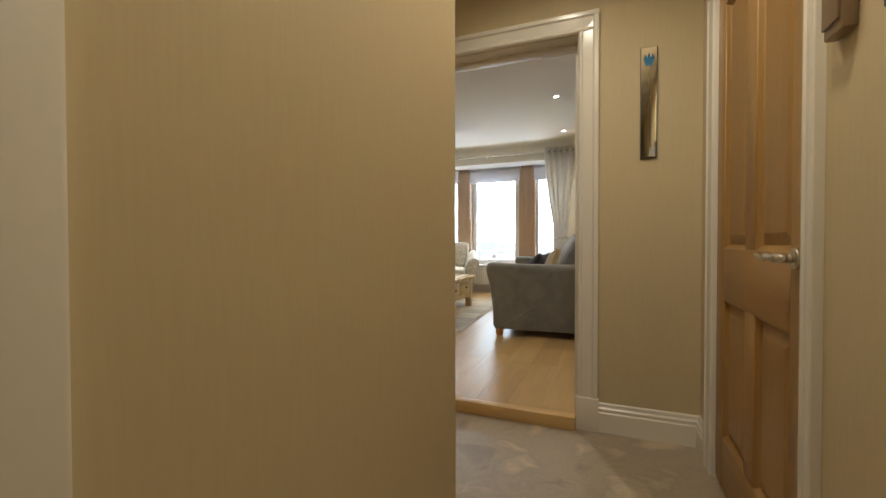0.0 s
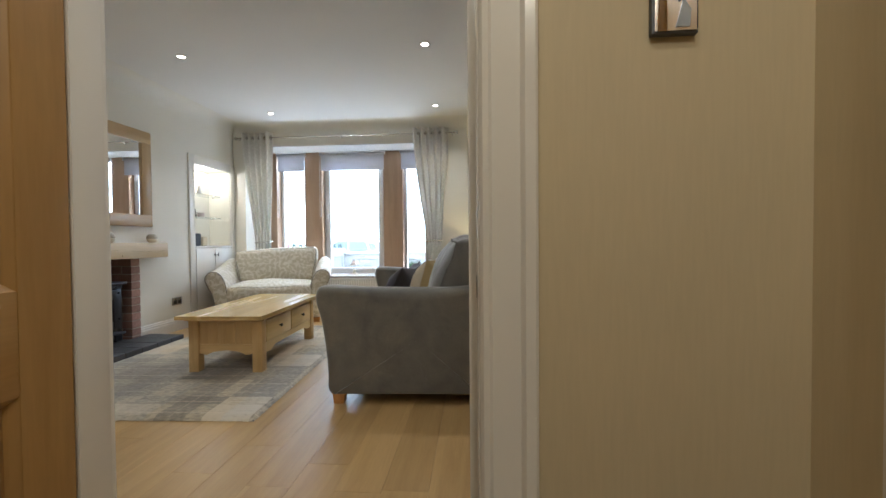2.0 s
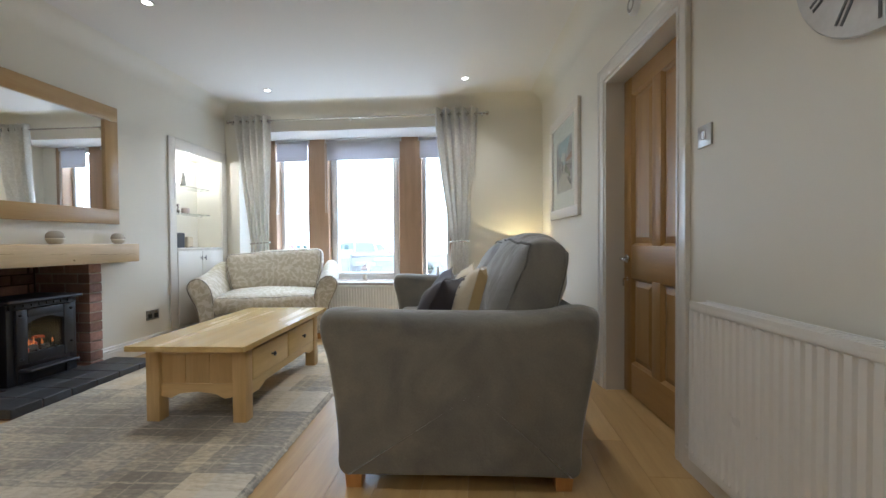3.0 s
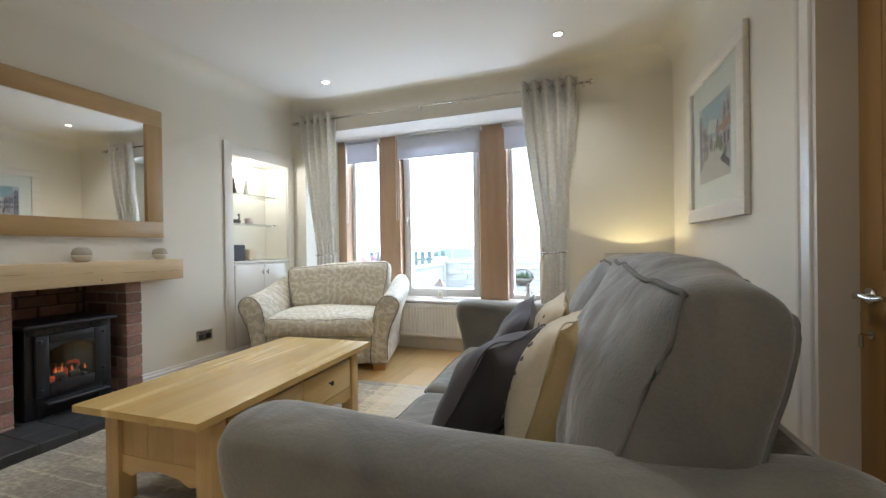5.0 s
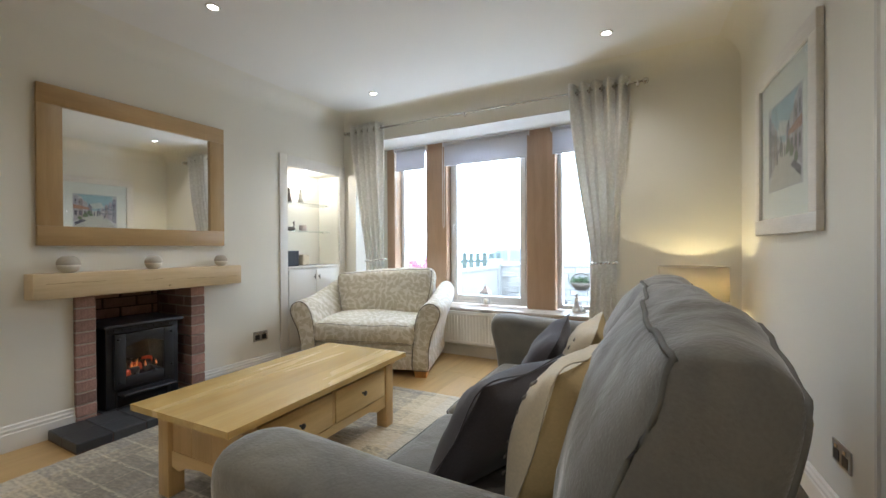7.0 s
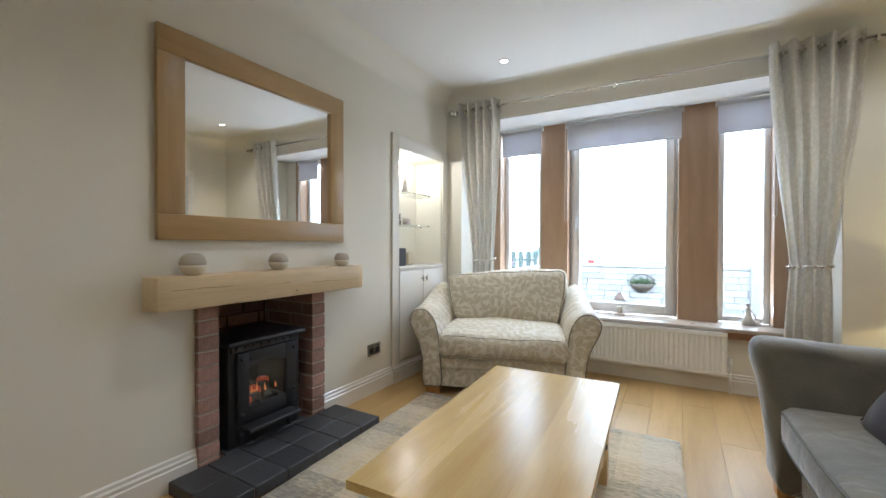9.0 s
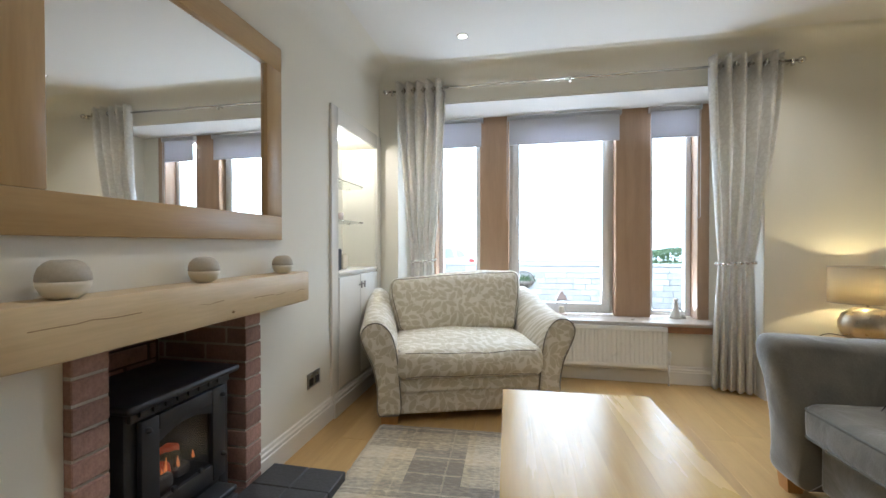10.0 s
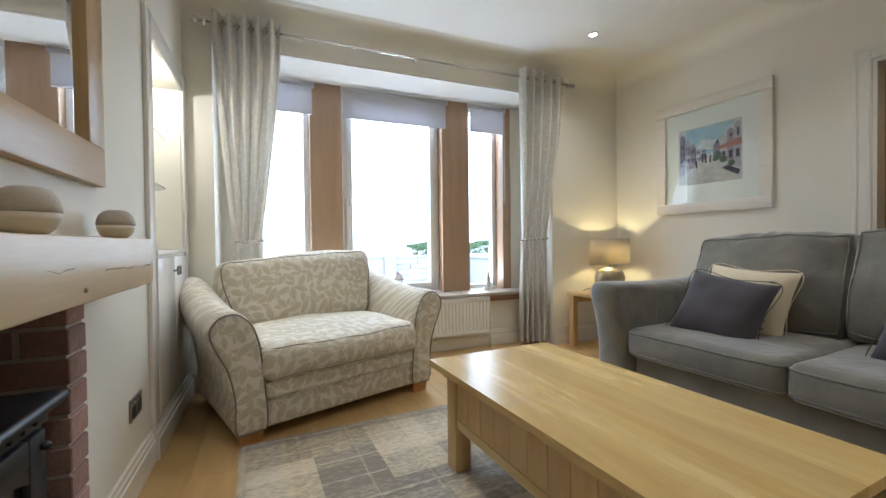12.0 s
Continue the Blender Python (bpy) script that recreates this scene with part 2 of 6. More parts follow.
def pane_glass(name):
    """Thin glazing: light passes straight, with a reflection that grows towards grazing."""
    m = bpy.data.materials.new(name)
    m.use_nodes = True
    n, l = m.node_tree.nodes, m.node_tree.links
    tr, gl, fr, mx = n.new("ShaderNodeBsdfTransparent"), n.new("ShaderNodeBsdfGlossy"), n.new("ShaderNodeLayerWeight"), n.new("ShaderNodeMixShader")
    tr.inputs[0].default_value = (0.95, 0.97, 0.96, 1)
    gl.inputs["Roughness"].default_value = 0.0
    fr.inputs["Blend"].default_value = 0.5
    po, ma = n.new("ShaderNodeMath"), n.new("ShaderNodeMath")
    po.operation, ma.operation = "POWER", "MULTIPLY_ADD"
    po.inputs[1].default_value, ma.inputs[1].default_value, ma.inputs[2].default_value = 5.0, 0.9, 0.035
    l.new(fr.outputs["Facing"], po.inputs[0])
    l.new(po.outputs[0], ma.inputs[0])
    l.new(ma.outputs[0], mx.inputs[0])
    l.new(tr.outputs[0], mx.inputs[1])
    l.new(gl.outputs[0], mx.inputs[2])
    l.new(mx.outputs[0], n["Material Output"].inputs["Surface"])
    return m


GLASS = pane_glass("window_glass")
MIRROR = material("silvered_mirror", (0.88, 0.88, 0.87), 0.0, metal=1.0, vary=0.0, bump=0.0)
MIRROR.node_tree.nodes["Principled BSDF"].inputs["Roughness"].default_value = 0.0
for link in list(MIRROR.node_tree.links):
    if link.to_socket.name == "Roughness":
        MIRROR.node_tree.links.remove(link)
LIGHT_DISC = glow("down_light_lens", (1.0, 0.86, 0.66), 14)

# ---- mesh helpers ----


def box(bm, x0, x1, y0, y1, z0, z1, bevel=0.0, seg=2):
    r = bmesh.ops.create_cube(bm, size=1, matrix=Matrix.LocRotScale(((x0 + x1) / 2, (y0 + y1) / 2, (z0 + z1) / 2), None, (abs(x1 - x0), abs(y1 - y0), abs(z1 - z0))))
    if bevel:
        edges = {e for v in r["verts"] for e in v.link_edges}
        bmesh.ops.bevel(bm, geom=list(edges), offset=bevel, segments=seg, affect="EDGES", profile=0.5)
    return bm


def boxes(*rows, bevel=0.0, seg=2):
    bm = bmesh.new()
    for r in rows:
        box(bm, *r, bevel=bevel, seg=seg)
    return bm


def soft_box(sx, sy, sz, r, crown=0.0, n=8, lump=0.0, seed=0, at=(0, 0, 0)):
    """An upholstered block: rounded edges, crowned faces and slight lumps."""
    bm = bmesh.new()

    def ticks(s):
        h = s / 2
        e = [h - r + r * math.sin(a) for a in (0.0, 0.4, 0.8, 1.2, math.pi / 2)]
        mid = [(-1 + 2 * i / n) * (h - r) for i in range(1, n)]
        return [-v for v in reversed(e)] + mid + e
    half = Vector((sx / 2, sy / 2, sz / 2))
    inner = half - Vector((r, r, r))
    T = [ticks(sx), ticks(sy), ticks(sz)]
    verts = {}

    def vert(p):
        key = tuple(round(c, 6) for c in p)
        if key not in verts:
            q = Vector([max(-inner[i], min(inner[i], p[i])) for i in range(3)])
            d = Vector(p) - q
            big = max(abs(c) for c in d)
            if d.length > 1e-9:
                d = d.normalized() * min(r, big if sum(abs(c) > 1e-9 for c in d) == 1 else r)
            w = q + d
            u = [w[i] / half[i] for i in range(3)]
            for i in range(3):
                j, k = (i + 1) % 3, (i + 2) % 3
                w[i] += u[i] * crown * (1 - u[j] ** 2) * (1 - u[k] ** 2)
            if lump:
                w += lump * noise.noise_vector(w * 5 + Vector((seed * 3.1, seed, 0)))
            verts[key] = bm.verts.new(w + Vector(at))
        return verts[key]
    for i in range(3):
        j, k = (i + 1) % 3, (i + 2) % 3
        for side in (-1, 1):
            for a in range(len(T[j]) - 1):
                for b in range(len(T[k]) - 1):
                    c = []
                    for da, db in ((0, 0), (1, 0), (1, 1), (0, 1)):
                        p = [0, 0, 0]
                        p[i], p[j], p[k] = side * half[i], T[j][a + da], T[k][b + db]
                        c.append(vert(p))
                    if len(set(c)) == 4:
                        bm.faces.new(c if side > 0 else c[::-1])
    return bm


def loft(rings, closed=True, caps=True):
    """Skin over rings of equally many points."""
    bm = bmesh.new()
    rows = [[bm.verts.new(p) for p in ring] for ring in rings]
    n = len(rows[0])
    for a, b in zip(rows, rows[1:]):
        for i in range(n if closed else n - 1):
            j = (i + 1) % n
            bm.faces.new((a[i], a[j], b[j], b[i]))
    if caps and closed:
        bm.faces.new(rows[0][::-1])
        bm.faces.new(rows[-1])
    bmesh.ops.recalc_face_normals(bm, faces=bm.faces)
    return bm


def lathe(profile, n=28, at=(0, 0, 0), squash=(1, 1)):
    rings = [[(at[0] + r * squash[0] * math.cos(2 * math.pi * i / n), at[1] + r * squash[1] * math.sin(2 * math.pi * i / n), at[2] + z) for i in range(n)] for r, z in profile]
    return loft(rings)


def tube(points, r, closed=False, n=8):
    """A round cord or bar along points."""
    pts = [Vector(p) for p in points]
    rings = []
    m = len(pts)
    for i, p in enumerate(pts):
        a = pts[(i - 1) % m] if closed or i > 0 else p
        b = pts[(i + 1) % m] if closed or i < m - 1 else p
        d = (b - a).normalized()
        up = Vector((0, 0, 1)) if abs(d.z) < 0.9 else Vector((1, 0, 0))
        u = d.cross(up).normalized()
        w = u.cross(d)
        rings.append([p + r * (u * math.cos(2 * math.pi * k / n) + w * math.sin(2 * math.pi * k / n)) for k in range(n)])
    if closed:
        rings.append(rings[0])
    bm = loft(rings, caps=not closed)
    if closed:
        bmesh.ops.remove_doubles(bm, verts=bm.verts, dist=1e-6)
    return bm


def smooth_path(points, n=6, closed=False):
    """Catmull-Rom through points."""
    pts = [Vector(p) for p in points]
    out, m = [], len(pts)
    for i in range(m if closed else m - 1):
        p0, p1, p2, p3 = (pts[(i + k) % m] if closed else pts[max(0, min(m - 1, i + k))] for k in (-1, 0, 1, 2))
        for s in range(n):
            t = s / n
            out.append(0.5 * ((2 * p1) + (p2 - p0) * t + (2 * p0 - 5 * p1 + 4 * p2 - p3) * t * t + (3 * p1 - p0 - 3 * p2 + p3) * t ** 3))
    if not closed:
        out.append(pts[-1])
    return out


def part(name, bm, mat, parent=None, label="", smooth=False, m=None):
    me = bpy.data.meshes.new(name)
    bm.to_mesh(me)
    bm.free()
    me.materials.append(mat)
    if smooth:
        me.shade_smooth()
        if smooth == "auto":
            me.set_sharp_from_angle(angle=radians(35))
    ob = new(name, me)
    if parent:
        ob.parent = parent
    if m:
        ob.matrix_basis = m
    return tagged(ob, label)


def thing(name, label, category, m=None, group="", kind=""):
    ob = new(name)
    ob.empty_display_size = 0.1
    if m:
        ob.matrix_basis = m
    return tagged(ob, label, category, group, kind)


def structure(name, bm, mat, label, category, smooth=False, m=None):
    return tagged(part(name, bm, mat, None, label, smooth, m), label, category, "", "structure")


def piece(mesh, name, parent, m):
    ob = new(name, mesh)
    ob.parent = parent
    ob.matrix_basis = m
    return ob


def mesh_of(name, bm, mat):
    me = bpy.data.meshes.new(name)
    bm.to_mesh(me)
    bm.free()
    me.materials.append(mat)
    return me


def rod(bm_at, r, length, axis="z", n=16, bevel=0.0):
    """A turned bar from bm_at along an axis."""
    b = min(bevel, r * 0.9)
    prof = [(max(r - b, 1e-4), 0), (r, b), (r, length - b), (max(r - b, 1e-4), length)] if b else [(r, 0), (r, length)]
    bm = lathe(prof, n)
    turn = {"z": Matrix(), "x": Matrix.Rotation(radians(90), 4, "Y"), "y": Matrix.Rotation(radians(-90), 4, "X")}[axis]
    bm.transform(Matrix.Translation(bm_at) @ turn)
    return bm


def merge(*bms):
    me = bpy.data.meshes.new("tmp")
    out = bmesh.new()
    for b in bms:
        b.to_mesh(me)
        out.from_mesh(me)
        b.free()
    bpy.data.meshes.remove(me)
    return out


# ---- the plan ----
H = 2.6                 # room ceiling
WEST, NORTH, SOUTH = -3.5, 6.94, 2.42
BAY = 7.19
BAY_W, BAY_E = -3.33, -0.57    # the recess is wider than the glazing; its corners are behind the curtains
HALL_Z = -0.068
EAST = Matrix.Translation((0.32, 5.6, 0)) @ Matrix.Rotation(radians(4.0), 4, "Z")   # the slanted wall: x = 0 is its face, y runs north
SOFA = Matrix.Translation((-0.02, 4.885, 0)) @ Matrix.Rotation(radians(2.6), 4, "Z")
CHAIR = Matrix.Translation((-2.60, 6.17, 0)) @ Matrix.Rotation(radians(18.5), 4, "Z")
TABLE = Matrix.Translation((-2.02, 4.90, 0.022)) @ Matrix.Rotation(radians(2.4), 4, "Z")

# walls
FIRE_Y0, FIRE_Y1 = 4.485, 5.29
structure("wall_west", boxes(
    (WEST - 0.6, WEST, 1.0, FIRE_Y0, -0.3, H + 0.05), (WEST - 0.6, WEST, FIRE_Y0, FIRE_Y1, 0.9, H + 0.05),
    (WEST - 0.6, WEST, FIRE_Y1, 6.12, -0.3, H + 0.05), (WEST - 0.6, WEST, 6.12, 6.84, 1.93, H + 0.05),
    (WEST - 0.6, WEST, 6.12, 6.84, -0.3, 0.92), (WEST - 0.6, WEST, 6.84, 8.2, -0.3, H + 0.05),
    (WEST - 0.6, WEST - 0.30, 6.12, 6.84, 0.92, 1.93), (WEST - 0.6, WEST - 0.5, FIRE_Y0, FIRE_Y1, -0.3, 0.9)),
    CREAM, "cream painted plaster wall with fireplace opening and niche", "wall")
structure("wall_north", boxes(
    (-4.1, BAY_W, NORTH, 7.75, -0.3, H + 0.05), (BAY_E, 0.6, NORTH, 7.75, -0.3, H + 0.05),
    (BAY_W, BAY_E, NORTH, 7.75, 2.31, H + 0.05), (BAY_W, BAY_E, BAY, 7.75, -0.3, 0.46),
    (BAY_W, -3.2, 7.36, 7.75, 0.46, 2.31), (-0.76, BAY_E, 7.36, 7.75, 0.46, 2.31)),
    CREAM, "cream painted thick wall with a window bay", "wall")
structure("wall_south", boxes(
    (-4.1, -1.09, 2.26, SOUTH, -0.3, H + 0.05), (-0.12, 1.2, 2.26, SOUTH, -0.3, H + 0.05), (-1.09, -0.12, 2.26, SOUTH, 2.02, H + 0.05)),
    CREAM, "cream partition wall with a doorway", "wall")
structure("wall_south_paper", boxes(
    (-2.4, -1.09, 2.252, 2.26, HALL_Z, 2.5), (-0.12, 0.44, 2.252, 2.26, HALL_Z, 2.5), (-1.09, -0.12, 2.252, 2.26, 2.02, 2.5)),
    HALL_PAPER, "beige papered hall side of the partition", "wall")
D0, D1 = -1.37, -0.50     # door opening along the east wall
structure("wall_east", boxes((0, 0.3, -3.3, D0, -0.3, H + 0.05), (0, 0.3, D1, 2.4, -0.3, H + 0.05), (0, 0.3, D0, D1, 2.03, H + 0.05), (0.16, 0.3, D0, D1, -0.3, 2.03)),
          CREAM, "cream painted plaster wall with a deep door recess", "wall", m=EAST)
structure("ceiling", boxes((-4.1, 1.0, SOUTH, 7.75, H, H + 0.15)), WHITE_CEIL, "white painted ceiling with soft coved edges", "ceiling")


def cove(a, b, inward, r=0.16, n=8):
    a, b, d = Vector(a), Vector(b), Vector(inward)
    ring = [(r - r * math.cos(k / n * math.pi / 2), H - r + r * math.sin(k / n * math.pi / 2)) for k in range(n + 1)] + [(-0.05, H + 0.02), (-0.05, H - r)]
    return loft([[(p.x + d.x * w, p.y + d.y * w, z) for w, z in ring] for p in (a, b)])


structure("cove", merge(
    cove((WEST, SOUTH, 0), (WEST, NORTH, 0), (1, 0, 0)), cove((WEST, NORTH, 0), (0.3, NORTH, 0), (0, -1, 0)),
    cove((WEST, SOUTH, 0), (0.6, SOUTH, 0), (0, 1, 0)), cove(EAST @ Vector((0, -3.2, 0)), EAST @ Vector((0, 1.4, 0)), EAST.to_3x3() @ Vector((-1, 0, 0)))),
    CREAM, "curved plaster cove between wall and ceiling", "cornice", smooth="auto")
# hall
structure("hall_wall_east", boxes((0.42, 0.6, -2.5, 1.12, -0.3, 2.6), (0.42, 0.6, 2.13, 2.252, -0.3, 2.6), (0.42, 0.6, 1.12, 2.13, 1.95, 2.6), (0.5, 0.6, 1.12, 2.13, -0.3, 1.95)),
          HALL_PAPER, "beige papered hall wall with a door", "wall")
structure("hall_wall_west", boxes((-0.52, -0.372, -2.5, 1.008, -0.3, 2.6), (-2.4, -0.52, 0.86, 1.008, -0.3, 2.6)), HALL_PAPER, "beige papered hall wall corner", "wall")
structure("hall_wall_back", boxes((-0.52, 0.6, -2.6, -2.5, -0.3, 2.6), (-2.5, -2.4, 0.86, 2.252, -0.3, 2.6)), HALL_PAPER, "beige papered hall end wall", "wall")
structure("hall_ceiling", boxes((-2.5, 0.6, -2.6, 2.26, 2.5, 2.6)), WHITE_CEIL, "white painted hall ceiling", "ceiling")
structure("hall_floor", boxes((-2.5, 0.6, -2.6, 2.26, HALL_Z - 0.1, HALL_Z)), STONE_TILE, "mottled beige-grey stone-look vinyl hall floor", "floor")
FLOOR = structure("floor", boxes((-3.5, 1.0, 2.258, 7.19, -0.2, -0.014)), MORTAR, "wide oak floorboards laid along the room", "floor")

# ---- more materials ----


def leaf_fabric(name, ground, leaf):
    """Woven upholstery with pale leaves on a cream ground."""
    m = bpy.data.materials.new(name)
    m.use_nodes = True
    n, l = m.node_tree.nodes, m.node_tree.links
    p = n["Principled BSDF"]
    p.inputs["Roughness"].default_value = 0.75
    p.inputs["Sheen Weight"].default_value = 0.25

    def calc(op, x, y=0.0):
        k = n.new("ShaderNodeMath")
        k.operation = op
        for i, v in enumerate((x, y)):
            if isinstance(v, (int, float)):
                k.inputs[i].default_value = v
            else:
                l.new(v, k.inputs[i])
        return k.outputs[0]
    co, sep, uv = n.new("ShaderNodeTexCoord"), n.new("ShaderNodeSeparateXYZ"), n.new("ShaderNodeCombineXYZ")
    l.new(co.outputs["Object"], sep.inputs[0])
    X, Y, Z = sep.outputs
    l.new(calc("ADD", X, calc("MULTIPLY", Y, 0.5)), uv.inputs[0])
    l.new(calc("MULTIPLY", calc("ADD", Z, calc("MULTIPLY", Y, 0.85)), 0.62), uv.inputs[1])
    masks = []
    for size, seed, half, wide in ((15.5, 0.0, 0.048, 0.020), (17.0, 0.43, 0.041, 0.0165), (19.0, 0.81, 0.034, 0.013)):
        off, vo, rest, turn, axes = n.new("ShaderNodeVectorMath"), n.new("ShaderNodeTexVoronoi"), n.new("ShaderNodeVectorMath"), n.new("ShaderNodeVectorRotate"), n.new("ShaderNodeSeparateXYZ")
        off.inputs[1].default_value = (seed, seed * 1.7, 0)
        l.new(uv.outputs[0], off.inputs[0])
        vo.voronoi_dimensions = "2D"
        vo.inputs["Scale"].default_value, vo.inputs["Randomness"].default_value = size, 0.55
        l.new(off.outputs[0], vo.inputs["Vector"])
        rest.operation = "SUBTRACT"
        l.new(off.outputs[0], rest.inputs[0])
        l.new(vo.outputs["Position"], rest.inputs[1])
        grow = n.new("ShaderNodeVectorMath")
        grow.operation = "MULTIPLY"
        grow.inputs[1].default_value = (1, 1 / 0.62, 1)
        l.new(rest.outputs[0], grow.inputs[0])
        tip = n.new("ShaderNodeSeparateColor")
        l.new(vo.outputs["Color"], tip.inputs[0])
        turn.rotation_type = "Z_AXIS"
        l.new(grow.outputs[0], turn.inputs["Vector"])
        l.new(calc("ADD", calc("MULTIPLY", calc("SUBTRACT", tip.outputs[0], 0.5), 3.8), 1.57), turn.inputs["Angle"])
        l.new(turn.outputs[0], axes.inputs[0])
        along, across = axes.outputs[0], calc("ABSOLUTE", axes.outputs[1])
        edge = calc("MULTIPLY", calc("SUBTRACT", 1.0, calc("POWER", calc("ABSOLUTE", calc("DIVIDE", along, half)), 1.7)), wide)
        body = calc("SUBTRACT", edge, across)
        masks.append(body)
    soft = n.new("ShaderNodeMapRange")
    soft.inputs["From Min"].default_value, soft.inputs["From Max"].default_value = -0.001, 0.002
    gap = calc("SUBTRACT", calc("MULTIPLY", masks[0], -1.0), 0.003)
    second = calc("MINIMUM", masks[1], gap)
    gap2 = calc("SUBTRACT", calc("MULTIPLY", masks[1], -1.0), 0.003)
    third = calc("MINIMUM", calc("MINIMUM", masks[2], gap), gap2)
    l.new(calc("MAXIMUM", calc("MAXIMUM", masks[0], second), third), soft.inputs[0])
    ramp = n.new("ShaderNodeMix")
    ramp.data_type = "RGBA"
    ramp.inputs[6].default_value, ramp.inputs[7].default_value = (*ground, 1), (*leaf, 1)
    l.new(soft.outputs[0], ramp.inputs[0])
    weave = n.new("ShaderNodeTexNoise")
    weave.inputs["Scale"].default_value = 260
    l.new(co.outputs["Object"], weave.inputs["Vector"])
    tone = n.new("ShaderNodeMapRange")
    tone.inputs["To Min"].default_value, tone.inputs["To Max"].default_value = 0.86, 1.14
    l.new(weave.outputs[0], tone.inputs[0])
    sc = n.new("ShaderNodeVectorMath")
    sc.operation = "SCALE"
    l.new(ramp.outputs[2], sc.inputs[0])
    l.new(tone.outputs[0], sc.inputs["Scale"])
    l.new(sc.outputs[0], p.inputs["Base Color"])
    b = n.new("ShaderNodeBump")
    b.inputs["Strength"].default_value, b.inputs["Distance"].default_value = 0.25, 0.001
    l.new(weave.outputs[0], b.inputs["Height"])
    l.new(b.outputs[0], p.inputs["Normal"])
    return m


def check_rug(name):
    """Heathered pile woven in overlapping grey and beige checks with thin pale lines."""
    m = bpy.data.materials.new(name)
    m.use_nodes = True
    n, l = m.node_tree.nodes, m.node_tree.links
    p = n["Principled BSDF"]
    p.inputs["Roughness"].default_value = 0.95
    p.inputs["Sheen Weight"].default_value = 0.2
    co = n.new("ShaderNodeTexCoord")
    sep = n.new("ShaderNodeSeparateXYZ")
    l.new(co.outputs["Object"], sep.inputs[0])

    def math_node(op, a, b=None):
        k = n.new("ShaderNodeMath")
        k.operation = op
        for i, v in enumerate((a, b)):
            if v is None:
                continue
            if isinstance(v, (int, float)):
                k.inputs[i].default_value = v
            else:
                l.new(v, k.inputs[i])
        return k.outputs[0]

    def band(axis, width, seed):
        cell = math_node("FLOOR", math_node("DIVIDE", math_node("ADD", sep.outputs[axis], seed * 0.37), width))
        w = n.new("ShaderNodeTexWhiteNoise")
        w.noise_dimensions = "1D"
        l.new(math_node("ADD", cell, seed * 11.3), w.inputs["W"])
        return w.outputs["Value"]
    a, b = band("X", 0.27, 1.0), band("Y", 0.31, 2.0)
    warmth = math_node("MULTIPLY", math_node("ADD", band("X", 0.22, 3.0), band("Y", 0.26, 4.0)), 0.5)
    c = n.new("ShaderNodeTexWhiteNoise")
    c.noise_dimensions = "2D"
    comb = n.new("ShaderNodeCombineXYZ")
    l.new(math_node("FLOOR", math_node("DIVIDE", sep.outputs["X"], 0.27)), comb.inputs[0])
    l.new(math_node("FLOOR", math_node("DIVIDE", sep.outputs["Y"], 0.31)), comb.inputs[1])
    l.new(comb.outputs[0], c.inputs["Vector"])
    mixv = math_node("ADD", math_node("MULTIPLY", math_node("ADD", a, b), 0.26), math_node("MULTIPLY", c.outputs["Value"], 0.48))
    heather = n.new("ShaderNodeTexNoise")
    heather.inputs["Scale"].default_value, heather.inputs["Detail"].default_value = 70, 4
    st = n.new("ShaderNodeMapping")
    st.inputs["Scale"].default_value = (0.45, 1.0, 1.0)
    l.new(co.outputs["Object"], st.inputs[0])
    l.new(st.outputs[0], heather.inputs["Vector"])
    val = math_node("ADD", mixv, math_node("MULTIPLY", math_node("SUBTRACT", heather.outputs[0], 0.5), 0.85))
    ramp = n.new("ShaderNodeValToRGB")
    e = ramp.color_ramp.elements
    e[0].position, e[0].color = 0.12, (0.19, 0.175, 0.155, 1)
    e[1].position, e[1].color = 0.88, (0.58, 0.53, 0.44, 1)
    for pos, col in ((0.36, (0.29, 0.267, 0.23, 1)), (0.58, (0.47, 0.42, 0.325, 1))):
        k = e.new(pos)
        k.color = col
    l.new(val, ramp.inputs[0])
    wob = math_node("MULTIPLY", math_node("SUBTRACT", heather.outputs[0], 0.5), 0.03)
    edge = math_node("ABSOLUTE", math_node("SUBTRACT", math_node("FRACT", math_node("DIVIDE", math_node("ADD", sep.outputs["Y"], wob), 0.155)), 0.5))
    edge2 = math_node("ABSOLUTE", math_node("SUBTRACT", math_node("FRACT", math_node("DIVIDE", math_node("ADD", sep.outputs["X"], wob), 0.235)), 0.5))
    line = math_node("MULTIPLY", math_node("MAXIMUM", math_node("LESS_THAN", edge, 0.035), math_node("MULTIPLY", math_node("LESS_THAN", edge2, 0.018), 0.7)), math_node("MULTIPLY", heather.outputs[0], 0.75))
    mx = n.new("ShaderNodeMix")
    mx.data_type = "RGBA"
    l.new(line, mx.inputs[0])
    l.new(ramp.outputs[0], mx.inputs[6])
    mx.inputs[7].default_value = (0.64, 0.58, 0.46, 1)
    hue = n.new("ShaderNodeMix")
    hue.data_type, hue.blend_type = "RGBA", "MULTIPLY"
    l.new(warmth, hue.inputs[0])
    l.new(mx.outputs[2], hue.inputs[6])
    hue.inputs[7].default_value = (1.05, 0.93, 0.70, 1)
    l.new(hue.outputs[2], p.inputs["Base Color"])
    bp = n.new("ShaderNodeBump")
    bp.inputs["Strength"].default_value, bp.inputs["Distance"].default_value = 0.8, 0.006
    l.new(heather.outputs[0], bp.inputs["Height"])
    l.new(bp.outputs[0], p.inputs["Normal"])
    return m




